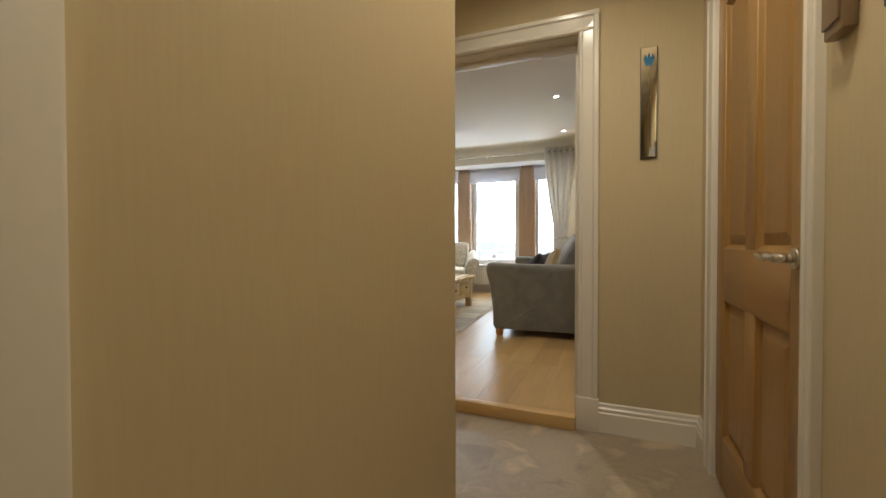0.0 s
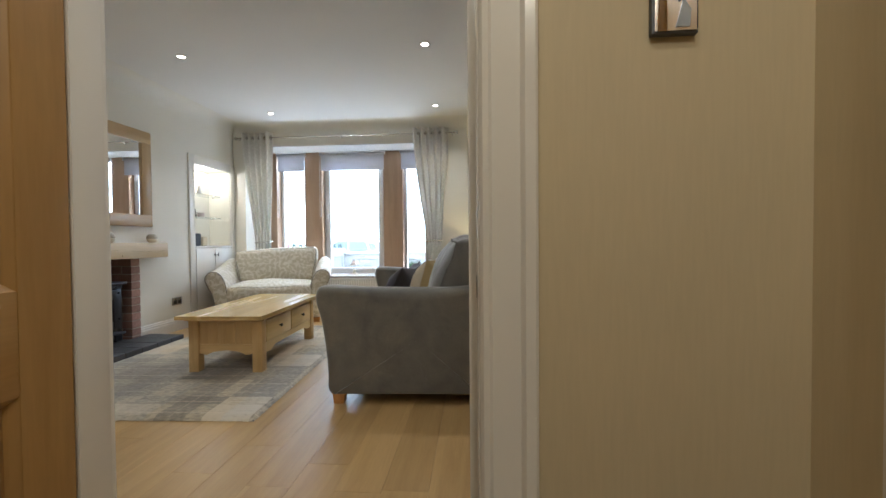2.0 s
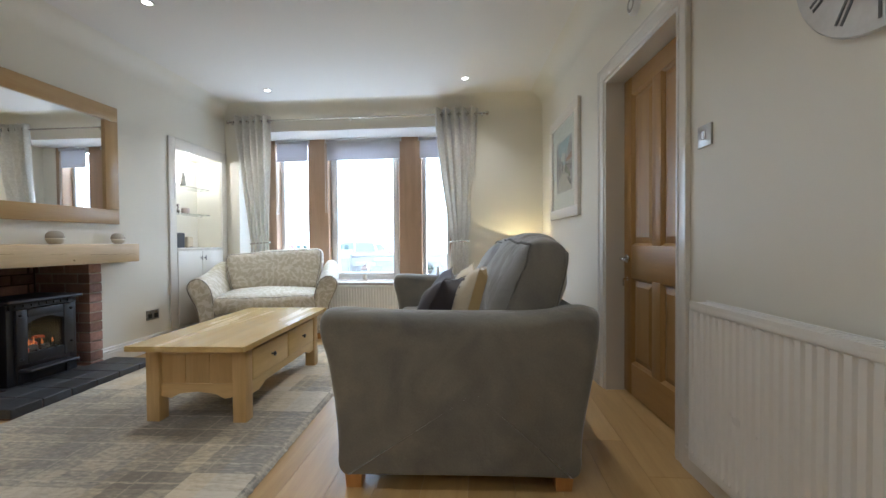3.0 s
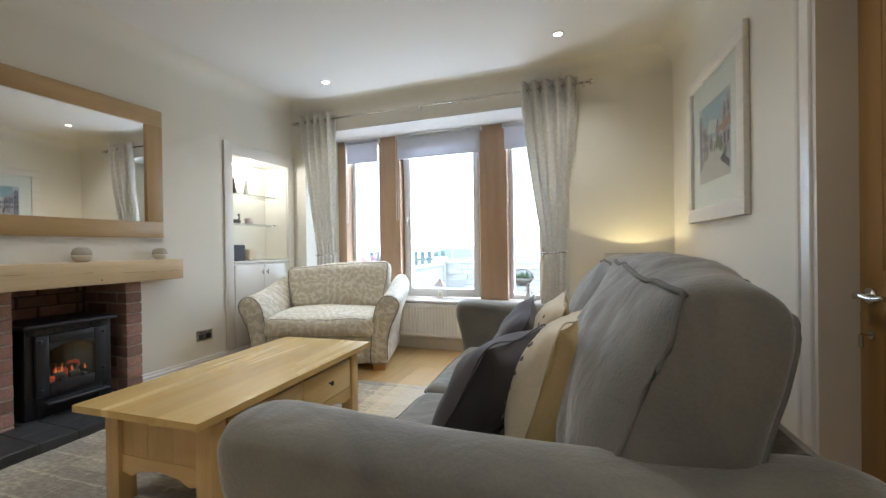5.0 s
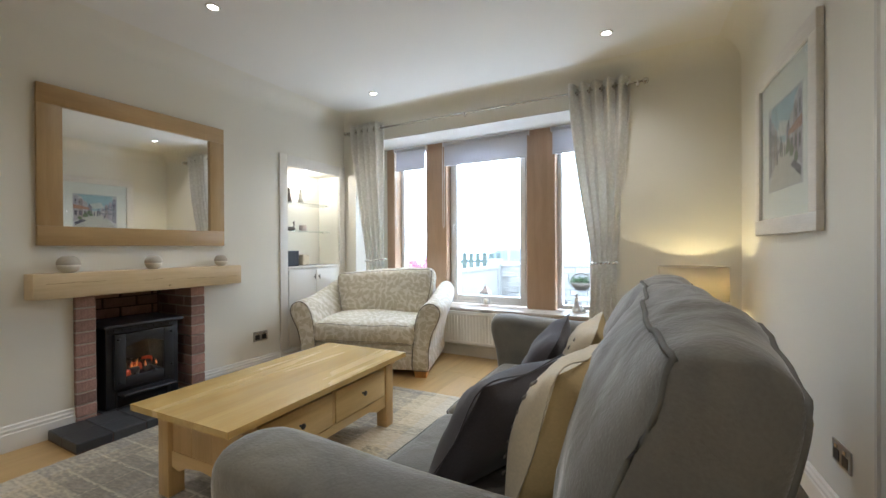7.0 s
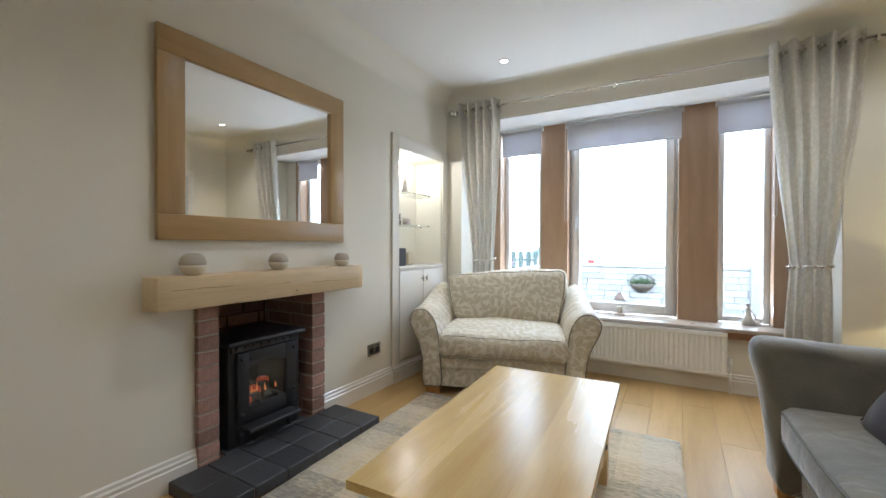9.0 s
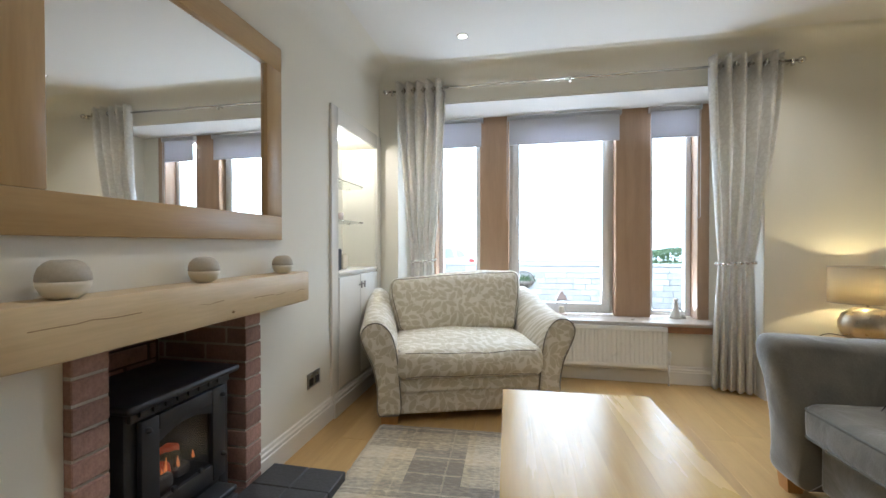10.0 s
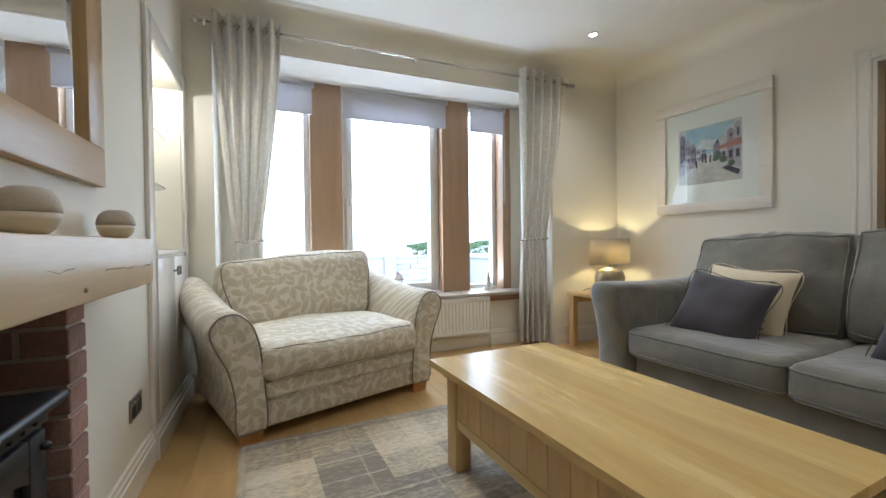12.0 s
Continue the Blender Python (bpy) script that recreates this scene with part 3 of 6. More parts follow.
def damask(name, ground, motif):
    """Satin curtain cloth: matt leafy motif woven into a glossier ground, a little light passing through."""
    m = translucent(name, ground, (0.82, 0.79, 0.73), 0.46, 320, 0.03, 5)
    n, l = m.node_tree.nodes, m.node_tree.links
    p = n["Principled BSDF"]
    p.inputs["Sheen Weight"].default_value = 0.25
    for k in list(l):
        if k.to_node == p and k.to_socket.name in ("Base Color", "Roughness"):
            l.remove(k)
    co, warp, sh, vo = n.new("ShaderNodeTexCoord"), n.new("ShaderNodeTexNoise"), n.new("ShaderNodeVectorMath"), n.new("ShaderNodeTexVoronoi")
    warp.inputs["Scale"].default_value = 11
    l.new(co.outputs["Object"], warp.inputs["Vector"])
    sh.operation = "MULTIPLY_ADD"
    sh.inputs[1].default_value = (0.10, 0.10, 0.10)
    l.new(warp.outputs["Color"], sh.inputs[0])
    l.new(co.outputs["Object"], sh.inputs[2])
    vo.feature = "DISTANCE_TO_EDGE"
    vo.inputs["Scale"].default_value = 21
    l.new(sh.outputs[0], vo.inputs["Vector"])
    edge = n.new("ShaderNodeMapRange")
    edge.inputs["From Min"].default_value, edge.inputs["From Max"].default_value = 0.10, 0.17
    l.new(vo.outputs["Distance"], edge.inputs[0])
    mx, ro = n.new("ShaderNodeMix"), n.new("ShaderNodeMapRange")
    mx.data_type = "RGBA"
    mx.inputs[6].default_value, mx.inputs[7].default_value = (*ground, 1), (*motif, 1)
    l.new(edge.outputs[0], mx.inputs[0])
    l.new(mx.outputs[2], p.inputs["Base Color"])
    ro.inputs["To Min"].default_value, ro.inputs["To Max"].default_value = 0.62, 0.36
    l.new(edge.outputs[0], ro.inputs[0])
    l.new(ro.outputs[0], p.inputs["Roughness"])
    return m


CHAIR_FABRIC = leaf_fabric("cream_leaf_upholstery", (0.70, 0.65, 0.55), (0.545, 0.485, 0.355))
RUG_PILE = check_rug("checked_wool_pile")
CURTAIN = damask("silver_grey_damask", (0.76, 0.725, 0.645), (0.88, 0.85, 0.775))
CHARCOAL = material("charcoal_velvet", (0.047, 0.039, 0.045), 0.8, vary=0.25, scale=7, grain=200, bump=0.25, sheen=0.2)
CHECK_CREAM = material("cream_wool_cushion", (0.62, 0.53, 0.37), 0.85, vary=0.12, scale=9, grain=150, bump=0.3, sheen=0.2)
MUSTARD = material("mustard_cushion_back", (0.58, 0.43, 0.20), 0.85, vary=0.1, scale=9, grain=150, bump=0.3)
PIPING = material("taupe_piping", (0.22, 0.195, 0.155), 0.7, vary=0.1, bump=0.1)
PIPING_GREY = material("grey_seam", (0.15, 0.144, 0.124), 0.8, vary=0.15, bump=0.1)
STONEWARE = material("grey_beige_stoneware", (0.43, 0.385, 0.30), 0.55, vary=0.1, scale=12, grain=120, bump=0.15)
CREAM_GLAZE = material("cream_glaze", (0.70, 0.64, 0.52), 0.4, vary=0.06, scale=12, bump=0.06)
PALE_FRAME = wood("limed_picture_frame", (0.78, 0.735, 0.66), (0.73, 0.68, 0.60), 0.5, "y", 0.6, 0.02)
MOUNT = material("cream_picture_mount", (0.87, 0.86, 0.82), 0.85, vary=0.02, bump=0.05)
HAMMERED = material("hammered_pewter", (0.46, 0.40, 0.30), 0.3, metal=1.0, vary=0.12, scale=30, grain=45, bump=0.6, dist=0.004)
LINEN = translucent("linen_lamp_shade", (0.50, 0.44, 0.35), (0.60, 0.54, 0.42), 0.42)
BULB = glow("lamp_bulb", (1.0, 0.72, 0.40), 6)
FLAME = glow("gas_flame", (1.0, 0.30, 0.07), 0.3)
EMBER = glow("glowing_coal", (0.5, 0.07, 0.02), 0.25)
COAL = material("grey_coal", (0.10, 0.085, 0.075), 0.9, vary=0.4, scale=20, bump=0.6)
STOVE_GLASS = clear("stove_glass", (0.75, 0.72, 0.68))
SHELF_GLASS = clear("shelf_glass", (0.88, 0.96, 0.93))
WHITE_CLAY = material("white_ceramic", (0.72, 0.70, 0.65), 0.3, vary=0.03, bump=0.02)
DARK_CLAY = material("dark_brown_ceramic", (0.09, 0.07, 0.05), 0.45, vary=0.15, bump=0.1)
BLACK_PLASTIC = material("dark_grey_plastic", (0.03, 0.03, 0.033), 0.4, vary=0.1, grain=200, bump=0.1)
CRACK = material("dark_timber_split", (0.30, 0.20, 0.10), 0.9, vary=0.2, bump=0.2)
DIAL = material("distressed_white_dial", (0.62, 0.61, 0.58), 0.6, vary=0.07, scale=8, grain=60, bump=0.15)
DIAL_INK = material("grey_dial_ink", (0.13, 0.13, 0.13), 0.7, vary=0.1, bump=0.0)
BLUE_GLASS = material("blue_stained_glass", (0.02, 0.16, 0.36), 0.12, vary=0.2, scale=30, bump=0.0)
LEAD = material("grey_lead_line", (0.12, 0.12, 0.12), 0.5, metal=0.6, vary=0.1, bump=0.1)
COPPER = material("dusty_rose_metal", (0.60, 0.50, 0.45), 0.5, metal=0.3, vary=0.1, bump=0.1)
CANDLE = material("ivory_candle_wax", (0.75, 0.70, 0.58), 0.5, vary=0.03, bump=0.02)
GRASS = material("lawn_grass", (0.13, 0.165, 0.075), 0.95, vary=0.35, scale=3, grain=40, bump=0.6, dist=0.03)
GRAVEL = material("grey_gravel", (0.15, 0.145, 0.14), 0.95, vary=0.35, scale=5, grain=45, bump=0.8, dist=0.02)
BLOCK = material("pale_stone_block", (0.36, 0.35, 0.33), 0.9, vary=0.18, scale=6, grain=40, bump=0.6, dist=0.01, island=0.14)
COPING = material("pale_coping_stone", (0.36, 0.35, 0.33), 0.85, vary=0.1, scale=5, bump=0.4)
LEAF = material("hedge_leaf", (0.075, 0.12, 0.05), 0.6, vary=0.4, scale=8, bump=0.1, island=0.2)
FENCE = material("dark_green_fence_paint", (0.10, 0.13, 0.115), 0.85, vary=0.2, scale=6, bump=0.4, island=0.1)


def paint_flat(name, c):
    return material(name, c, 0.8, vary=0.22, scale=22, grain=90, bump=0.1)


# ---- trim ----


def skirting(a, b, inward, z=0.0, h=0.145, t=0.02):
    """A moulded skirting board from a to b on a wall."""
    a, b, d = Vector((*a, 0)), Vector((*b, 0)), Vector((*inward, 0))
    ring = [(0.001, z), (t, z), (t, z + h * 0.66), (t * 0.75, z + h * 0.70), (t * 0.8, z + h * 0.80), (t * 0.5, z + h * 0.86), (t * 0.45, z + h * 0.96), (t * 0.2, z + h), (0.001, z + h)]
    return loft([[(p.x + d.x * w, p.y + d.y * w, q) for w, q in ring] for p in (a, b)])


def on_east(x, y):
    v = EAST @ Vector((x, y, 0))
    return (v.x, v.y)


EW = (EAST.to_3x3() @ Vector((-1, 0, 0)))[:2]
for bm in (skirting((WEST, SOUTH), (WEST, FIRE_Y0), (1, 0)), skirting((WEST, FIRE_Y1), (WEST, 6.03), (1, 0)), skirting((WEST, 6.03), (WEST, NORTH), (1, 0), t=0.035),
           skirting((WEST, NORTH), (BAY_W, NORTH), (0, -1)), skirting((BAY_W, BAY), (BAY_E, BAY), (0, -1)), skirting((BAY_E, NORTH), (0.23, NORTH), (0, -1)),
           skirting((-3.5, SOUTH), (-1.16, SOUTH), (0, 1)), skirting((-0.03, SOUTH), (0.55, SOUTH), (0, 1)),
           skirting(on_east(0, -3.2), on_east(0, D0 - 0.08), EW), skirting(on_east(0, D1 + 0.09), on_east(0, 1.34), EW)):
    structure("baseboard", bm, GLOSS, "white gloss moulded skirting board along the wall", "skirting board")
for bm in (skirting((-0.04, 2.252), (0.42, 2.252), (0, -1), HALL_Z, 0.15, 0.022), skirting((0.42, 2.09), (0.42, 2.252), (-1, 0), HALL_Z, 0.15, 0.022),
           skirting((0.42, -2.5), (0.42, 1.12), (-1, 0), HALL_Z, 0.15), skirting((-0.372, -2.5), (-0.372, 0.17), (1, 0), HALL_Z, 0.15)):
    structure("baseboard", bm, GLOSS, "white gloss moulded skirting board in the hall", "skirting board")


def casing(rows, name, label, m=None):
    return structure(name, boxes(*rows, bevel=0.004), GLOSS, label, "door frame", "auto", m)


def moulded(p0, p1, width, face):
    """One stepped architrave stick from p0 to p1; width and face are vectors."""
    p0, p1, w, f = Vector(p0), Vector(p1), Vector(width), Vector(face)
    prof = [(0, 0), (0, 0.45), (0.06, 0.7), (0.16, 0.75), (0.22, 0.55), (0.7, 0.7), (0.78, 1.0), (0.95, 1.0), (1.0, 0.85), (1.0, 0)]
    return loft([[p + w * a + f * b for a, b in prof] for p in (p0, p1)])


structure("door_frame_hall", merge(
    moulded((-0.141, 2.252, HALL_Z), (-0.141, 2.252, 2.1), (0.101, 0, 0), (0, -0.028, 0)),
    moulded((-1.069, 2.252, HALL_Z), (-1.069, 2.252, 2.1), (-0.101, 0, 0), (0, -0.028, 0)),
    moulded((-1.17, 2.250, 2.004), (-0.04, 2.250, 2.004), (0, 0, 0.101), (0, -0.028, 0)),
    boxes((-0.148, -0.036, 2.218, 2.252, HALL_Z, 0.105), (-0.145, -0.12, 2.253, 2.345, HALL_Z, 2.0), (-1.09, -1.066, 2.253, 2.345, HALL_Z, 2.0),
          (-1.09, -0.12, 2.253, 2.345, 2.0, 2.02), (-0.162, -0.12, 2.345, SOUTH + 0.004, 0, 1.985), (-1.09, -1.028, 2.345, SOUTH + 0.004, 0, 1.985), (-1.09, -0.12, 2.345, SOUTH + 0.004, 1.985, 2.02), bevel=0.002)),
    GLOSS, "cream gloss moulded door frame with rebated lining", "door frame", "auto")
structure("door_frame_room", merge(
    moulded((-0.158, SOUTH + 0.005, 0), (-0.158, SOUTH + 0.005, 2.09), (0.105, 0, 0), (0, 0.028, 0)),
    moulded((-1.032, SOUTH + 0.005, 0), (-1.032, SOUTH + 0.005, 2.09), (-0.105, 0, 0), (0, 0.028, 0)),
    moulded((-1.137, SOUTH + 0.004, 1.99), (-0.053, SOUTH + 0.004, 1.99), (0, 0, 0.10), (0, 0.028, 0))),
    GLOSS, "white gloss moulded architrave round the doorway", "door frame", "auto")
structure("threshold", boxes((-1.065, -0.149, 2.192, 2.257, HALL_Z, 0.002), bevel=0.006), OAK_X, "oak threshold strip at the doorway step", "threshold", "auto")
structure("door_frame_hall_side", merge(
    moulded((0.42, 1.99, HALL_Z), (0.42, 1.99, 2.04), (0, 0.10, 0), (-0.022, 0, 0)),
    moulded((0.42, 1.155, HALL_Z), (0.42, 1.155, 2.04), (0, -0.075, 0), (-0.022, 0, 0)),
    boxes((0.42, 0.5, 1.99, 2.13, HALL_Z, 1.95), (0.425, 0.5, 1.12, 1.152, HALL_Z, 1.95), (0.40, 0.42, 1.12, 2.09, 1.95, 2.04))),
    GLOSS, "cream gloss architrave round the closed hall door", "door frame", "auto")
structure("door_frame_east", merge(
    moulded((0, D1, 0), (0, D1, 2.11), (0, 0.085, 0), (-0.022, 0, 0)), moulded((0, D0, 0), (0, D0, 2.11), (0, -0.085, 0), (-0.022, 0, 0)),
    moulded((0, D0 - 0.085, 2.03), (0, D1 + 0.085, 2.03), (0, 0, 0.085), (-0.022, 0, 0)),
    boxes((-0.005, 0.16, D1 - 0.02, D1, 0, 2.03), (-0.005, 0.16, D0, D0 + 0.02, 0, 2.03), (-0.005, 0.16, D0 + 0.02, D1 - 0.02, 2.01, 2.03))),
    GLOSS, "white gloss architrave and deep lining of the side door", "door frame", "auto", EAST)
structure("door_frame_near", boxes((-0.40, -0.355, 0.02, 0.17, HALL_Z, 2.1), bevel=0.006), GLOSS, "white gloss door casing in the hall", "door frame", "auto")


def panel_door(name, label, w, h, m, handle_side=1, key=False, hz=0.93):
    """A four-panel door. Local x runs across from the hinge, y is the thickness (front at y = 0), z up."""
    t = 0.04
    top = thing(name, label, "door", m, kind="structure")
    st, mid = 0.105, 0.095
    xs = [(st, w / 2 - mid / 2), (w / 2 + mid / 2, w - st)]
    zs = [(0.20, 0.74), (0.945, h - 0.11)]
    for x0, x1 in ((0, st), (w - st, w)):
        part("stile", boxes((x0, x1, -t, 0, 0, h), bevel=0.003), DOOR_OAK, top, smooth="auto")
    for z0, z1 in ((0, 0.20), (0.74, 0.945), (h - 0.11, h)):
        bm = boxes((st, w - st, -t, 0, z0, z1), bevel=0.003)
        part("rail", bm, DOOR_OAK_RAIL, top, smooth="auto")
    for z0, z1 in zs:
        part("muntin", boxes((w / 2 - mid / 2, w / 2 + mid / 2, -t, 0, z0, z1), bevel=0.003), DOOR_OAK, top, smooth="auto")
        for x0, x1 in xs:
            rings = []
            for inset, y in ((0.0, -0.004), (0.012, -0.014), (0.016, -0.020), (0.05, -0.008), (0.055, -0.008)):
                rings.append([(x0 + inset, y, z0 + inset), (x1 - inset, y, z0 + inset), (x1 - inset, y, z1 - inset), (x0 + inset, y, z1 - inset)])
            bm = loft(rings, caps=False)
            bm.faces.new([bm.verts.new(p) for p in rings[-1]])
            back = [bm.verts.new((x, -t + 0.008, z)) for x, z in ((x0, z0), (x1, z0), (x1, z1), (x0, z1))]
            bm.faces.new(back)
            part("panel", bm, DOOR_OAK, top)
    hx = w - 0.06 if handle_side > 0 else 0.06
    d = -1 if handle_side > 0 else 1
    part("door_handle", merge(rod((hx, 0, hz), 0.027, 0.012, "y", 24, 0.003), rod((hx, 0.01, hz), 0.011, 0.04, "y"),
                tube(smooth_path([(hx, 0.048, hz), (hx + d * 0.03, 0.052, hz + 0.005), (hx + d * 0.07, 0.050, hz - 0.002), (hx + d * 0.12, 0.046, hz + 0.004)]), 0.0095)), CHROME, top, "polished chrome lever handle", True)
    if key:
        part("key", merge(rod((hx, 0, hz - 0.13), 0.014, 0.006, "y"), tube([(hx, 0.0, hz - 0.13), (hx, 0.035, hz - 0.13)], 0.004), boxes((hx - 0.012, hx + 0.012, 0.03, 0.034, hz - 0.175, hz - 0.13), bevel=0.003)), CHROME, top, "small steel key in the lock")
    for z in (0.12, h - 0.17):
        part("hinge", merge(rod((-0.008, 0.008, z), 0.007, 0.10, "z", 10, 0.002), boxes((-0.03, 0.0, -0.002, 0.004, z, z + 0.1))), STEEL, top, "brushed steel butt hinge")
    return top


DOOR_OAK_RAIL = wood("stained_oak_cross_rail", (0.41, 0.245, 0.080), (0.33, 0.182, 0.052), 0.38, "x", 1.0, 0.06)
# local +y is the visible face
panel_door("door_1", "four-panel stained oak door standing open into the hall", 0.80, 1.97, Matrix.Translation((-1.026, 2.335, -0.05)) @ Matrix.Rotation(radians(-90), 4, "Z"))
panel_door("door_2", "closed four-panel stained oak door in the hall wall", 0.83, 2.0, Matrix.Translation((0.425, 1.157, -0.055)) @ Matrix.Rotation(radians(90), 4, "Z"), handle_side=-1)
panel_door("door_3", "closed four-panel oak door set in a deep recess", 0.83, 2.0, EAST @ Matrix.Translation((0.115, D0 + 0.02, 0.008)) @ Matrix.Rotation(radians(90), 4, "Z"), handle_side=1, key=True, hz=0.86)
tagged(part("door_closer_plate", boxes((-0.1475, -0.145, 2.314, 2.332, 0.872, 0.916), bevel=0.001), STEEL), "brushed steel strike plate on the door lining", "strike plate")

# ---- window ----
W = thing("window_1", "white framed three-light window between brown timber posts", "window", kind="structure")
for x0, x1 in ((-2.68, -2.41), (-1.49, -1.20)):
    part("mullion", boxes((x0, x1, 7.40, 7.62, 0.49, 2.33), bevel=0.012, seg=3), WINDOW_WOOD, W, "brown stained timber post", "auto")
for x0, x1 in ((-3.2, -3.09), (-0.85, -0.76)):
    part("jamb", boxes((x0, x1, 7.36, 7.62, 0.49, 2.33), bevel=0.006), WINDOW_WOOD, W, "brown stained timber jamb", "auto")


def light(x0, x1, opening):
    z0, z1, y0, y1, f = 0.497, 2.31, 7.50, 7.57, 0.055
    def frame_of(a, b, c, d, w, p, q):
        return boxes((a, a + w, p, q, c, d), (b - w, b, p, q, c, d), (a + w, b - w, p, q, c, c + w), (a + w, b - w, p, q, d - w, d), bevel=0.004)
    fr = part("window_frame", frame_of(x0, x1, z0, z1, f * (0.6 if opening else 0.8), y0, y1), UPVC, W, smooth="auto")
    i = f * (0.6 if opening else 0.8)
    if opening:
        part("sash", frame_of(x0 + i, x1 - i, z0 + i, z1 - i, 0.06, y0 - 0.02, y1 - 0.01), UPVC, W, smooth="auto")
        part("window_handle", merge(boxes((x0 + i + 0.018, x0 + i + 0.042, 7.468, 7.48, 1.33, 1.40), bevel=0.003), tube([(x0 + i + 0.03, 7.466, 1.38), (x0 + i + 0.03, 7.44, 1.38), (x0 + i + 0.03, 7.438, 1.29)], 0.008)), UPVC, W, "white window handle", True)
        part("hinge", boxes((x1 - i - 0.005, x1 - i + 0.012, 7.47, 7.50, 0.56, 0.65), bevel=0.003), UPVC, W)
        i += 0.06
    g = part("pane", boxes((x0 + i - 0.005, x1 - i + 0.005, 7.535, 7.541, z0 + i - 0.005, z1 - i + 0.005)), GLASS, W)
    g.visible_shadow = False


light(-3.09, -2.68, False)
light(-2.41, -1.49, True)
light(-1.20, -0.85, False)
structure("window_sill", boxes((BAY_W + 0.003, BAY_E - 0.003, 7.135, 7.357, 0.468, 0.498), (-3.195, -0.765, 7.352, 7.50, 0.468, 0.4965), bevel=0.006), material("pale_sill_board", (0.47, 0.40, 0.32), 0.3, vary=0.04, bump=0.05), "pale window board with ornaments standing on it", "window sill", "auto")
structure("sill_apron", boxes((BAY_W + 0.003, BAY_E - 0.003, 7.15, 7.188, 0.415, 0.467), bevel=0.004), WINDOW_WOOD_X, "brown timber apron under the window board", "trim", "auto")
structure("window_soffit", boxes((BAY_W + 0.003, BAY_E - 0.003, 6.945, 7.36, 2.296, 2.309)), GLOSS, "white painted window head lining", "trim")


def roller_blind(x0, x1, label, cord):
    t = thing("roller_blind", label, "blind", group="roller blinds of the window")
    part("roller", rod((x0, 7.36, 2.272), 0.02, x1 - x0, "x", 14), BLIND, t, smooth=True)
    part("cloth", boxes((x0 + 0.012, x1 - 0.012, 7.350, 7.353, 2.045, 2.27)), BLIND, t)
    part("bottom_bar", boxes((x0 + 0.012, x1 - 0.012, 7.344, 7.36, 2.028, 2.048), bevel=0.004), BLIND, t, "white bottom bar")
    for x in (x0 - 0.004, x1):
        part("bracket", boxes((x, x + 0.004, 7.335, 7.385, 2.25, 2.295)), UPVC, t)
    part("chain", tube([(cord, 7.34, 2.27), (cord, 7.338, 1.36), (cord + 0.012, 7.338, 1.345), (cord + 0.022, 7.34, 1.36), (cord + 0.022, 7.34, 2.27)], 0.0022, n=6), UPVC, t, "thin white bead chain")


roller_blind(-3.078, -2.65, "white roller blind partly lowered over the narrow light", -3.07)
roller_blind(-2.42, -1.455, "wide white roller blind partly lowered over the middle light", -2.425)
roller_blind(-1.225, -0.83, "white roller blind partly lowered over the narrow light", -0.86)

R = thing("curtain_rod", "slim chrome curtain pole with ball finials over the window", "curtain rod")
RY, RZ = 6.875, 2.408
part("pole", rod((-3.40, RY, RZ), 0.009, 3.0, "x", 12), CHROME, R, smooth=True)
for x in (-3.415, -0.385):
    part("finial", lathe([(0.004, -0.024), (0.014, -0.02), (0.023, -0.008), (0.025, 0), (0.023, 0.01), (0.014, 0.02), (0.004, 0.024)], 16, (x, RY, RZ)), CHROME, R, smooth=True)
for x in (-3.36, -1.93, -0.44):
    part("bracket", merge(rod((x, RY, RZ), 0.006, NORTH - RY, "y", 8), boxes((x - 0.008, x + 0.008, RY - 0.012, RY + 0.012, RZ - 0.035, RZ + 0.012), bevel=0.003)), CHROME, R)


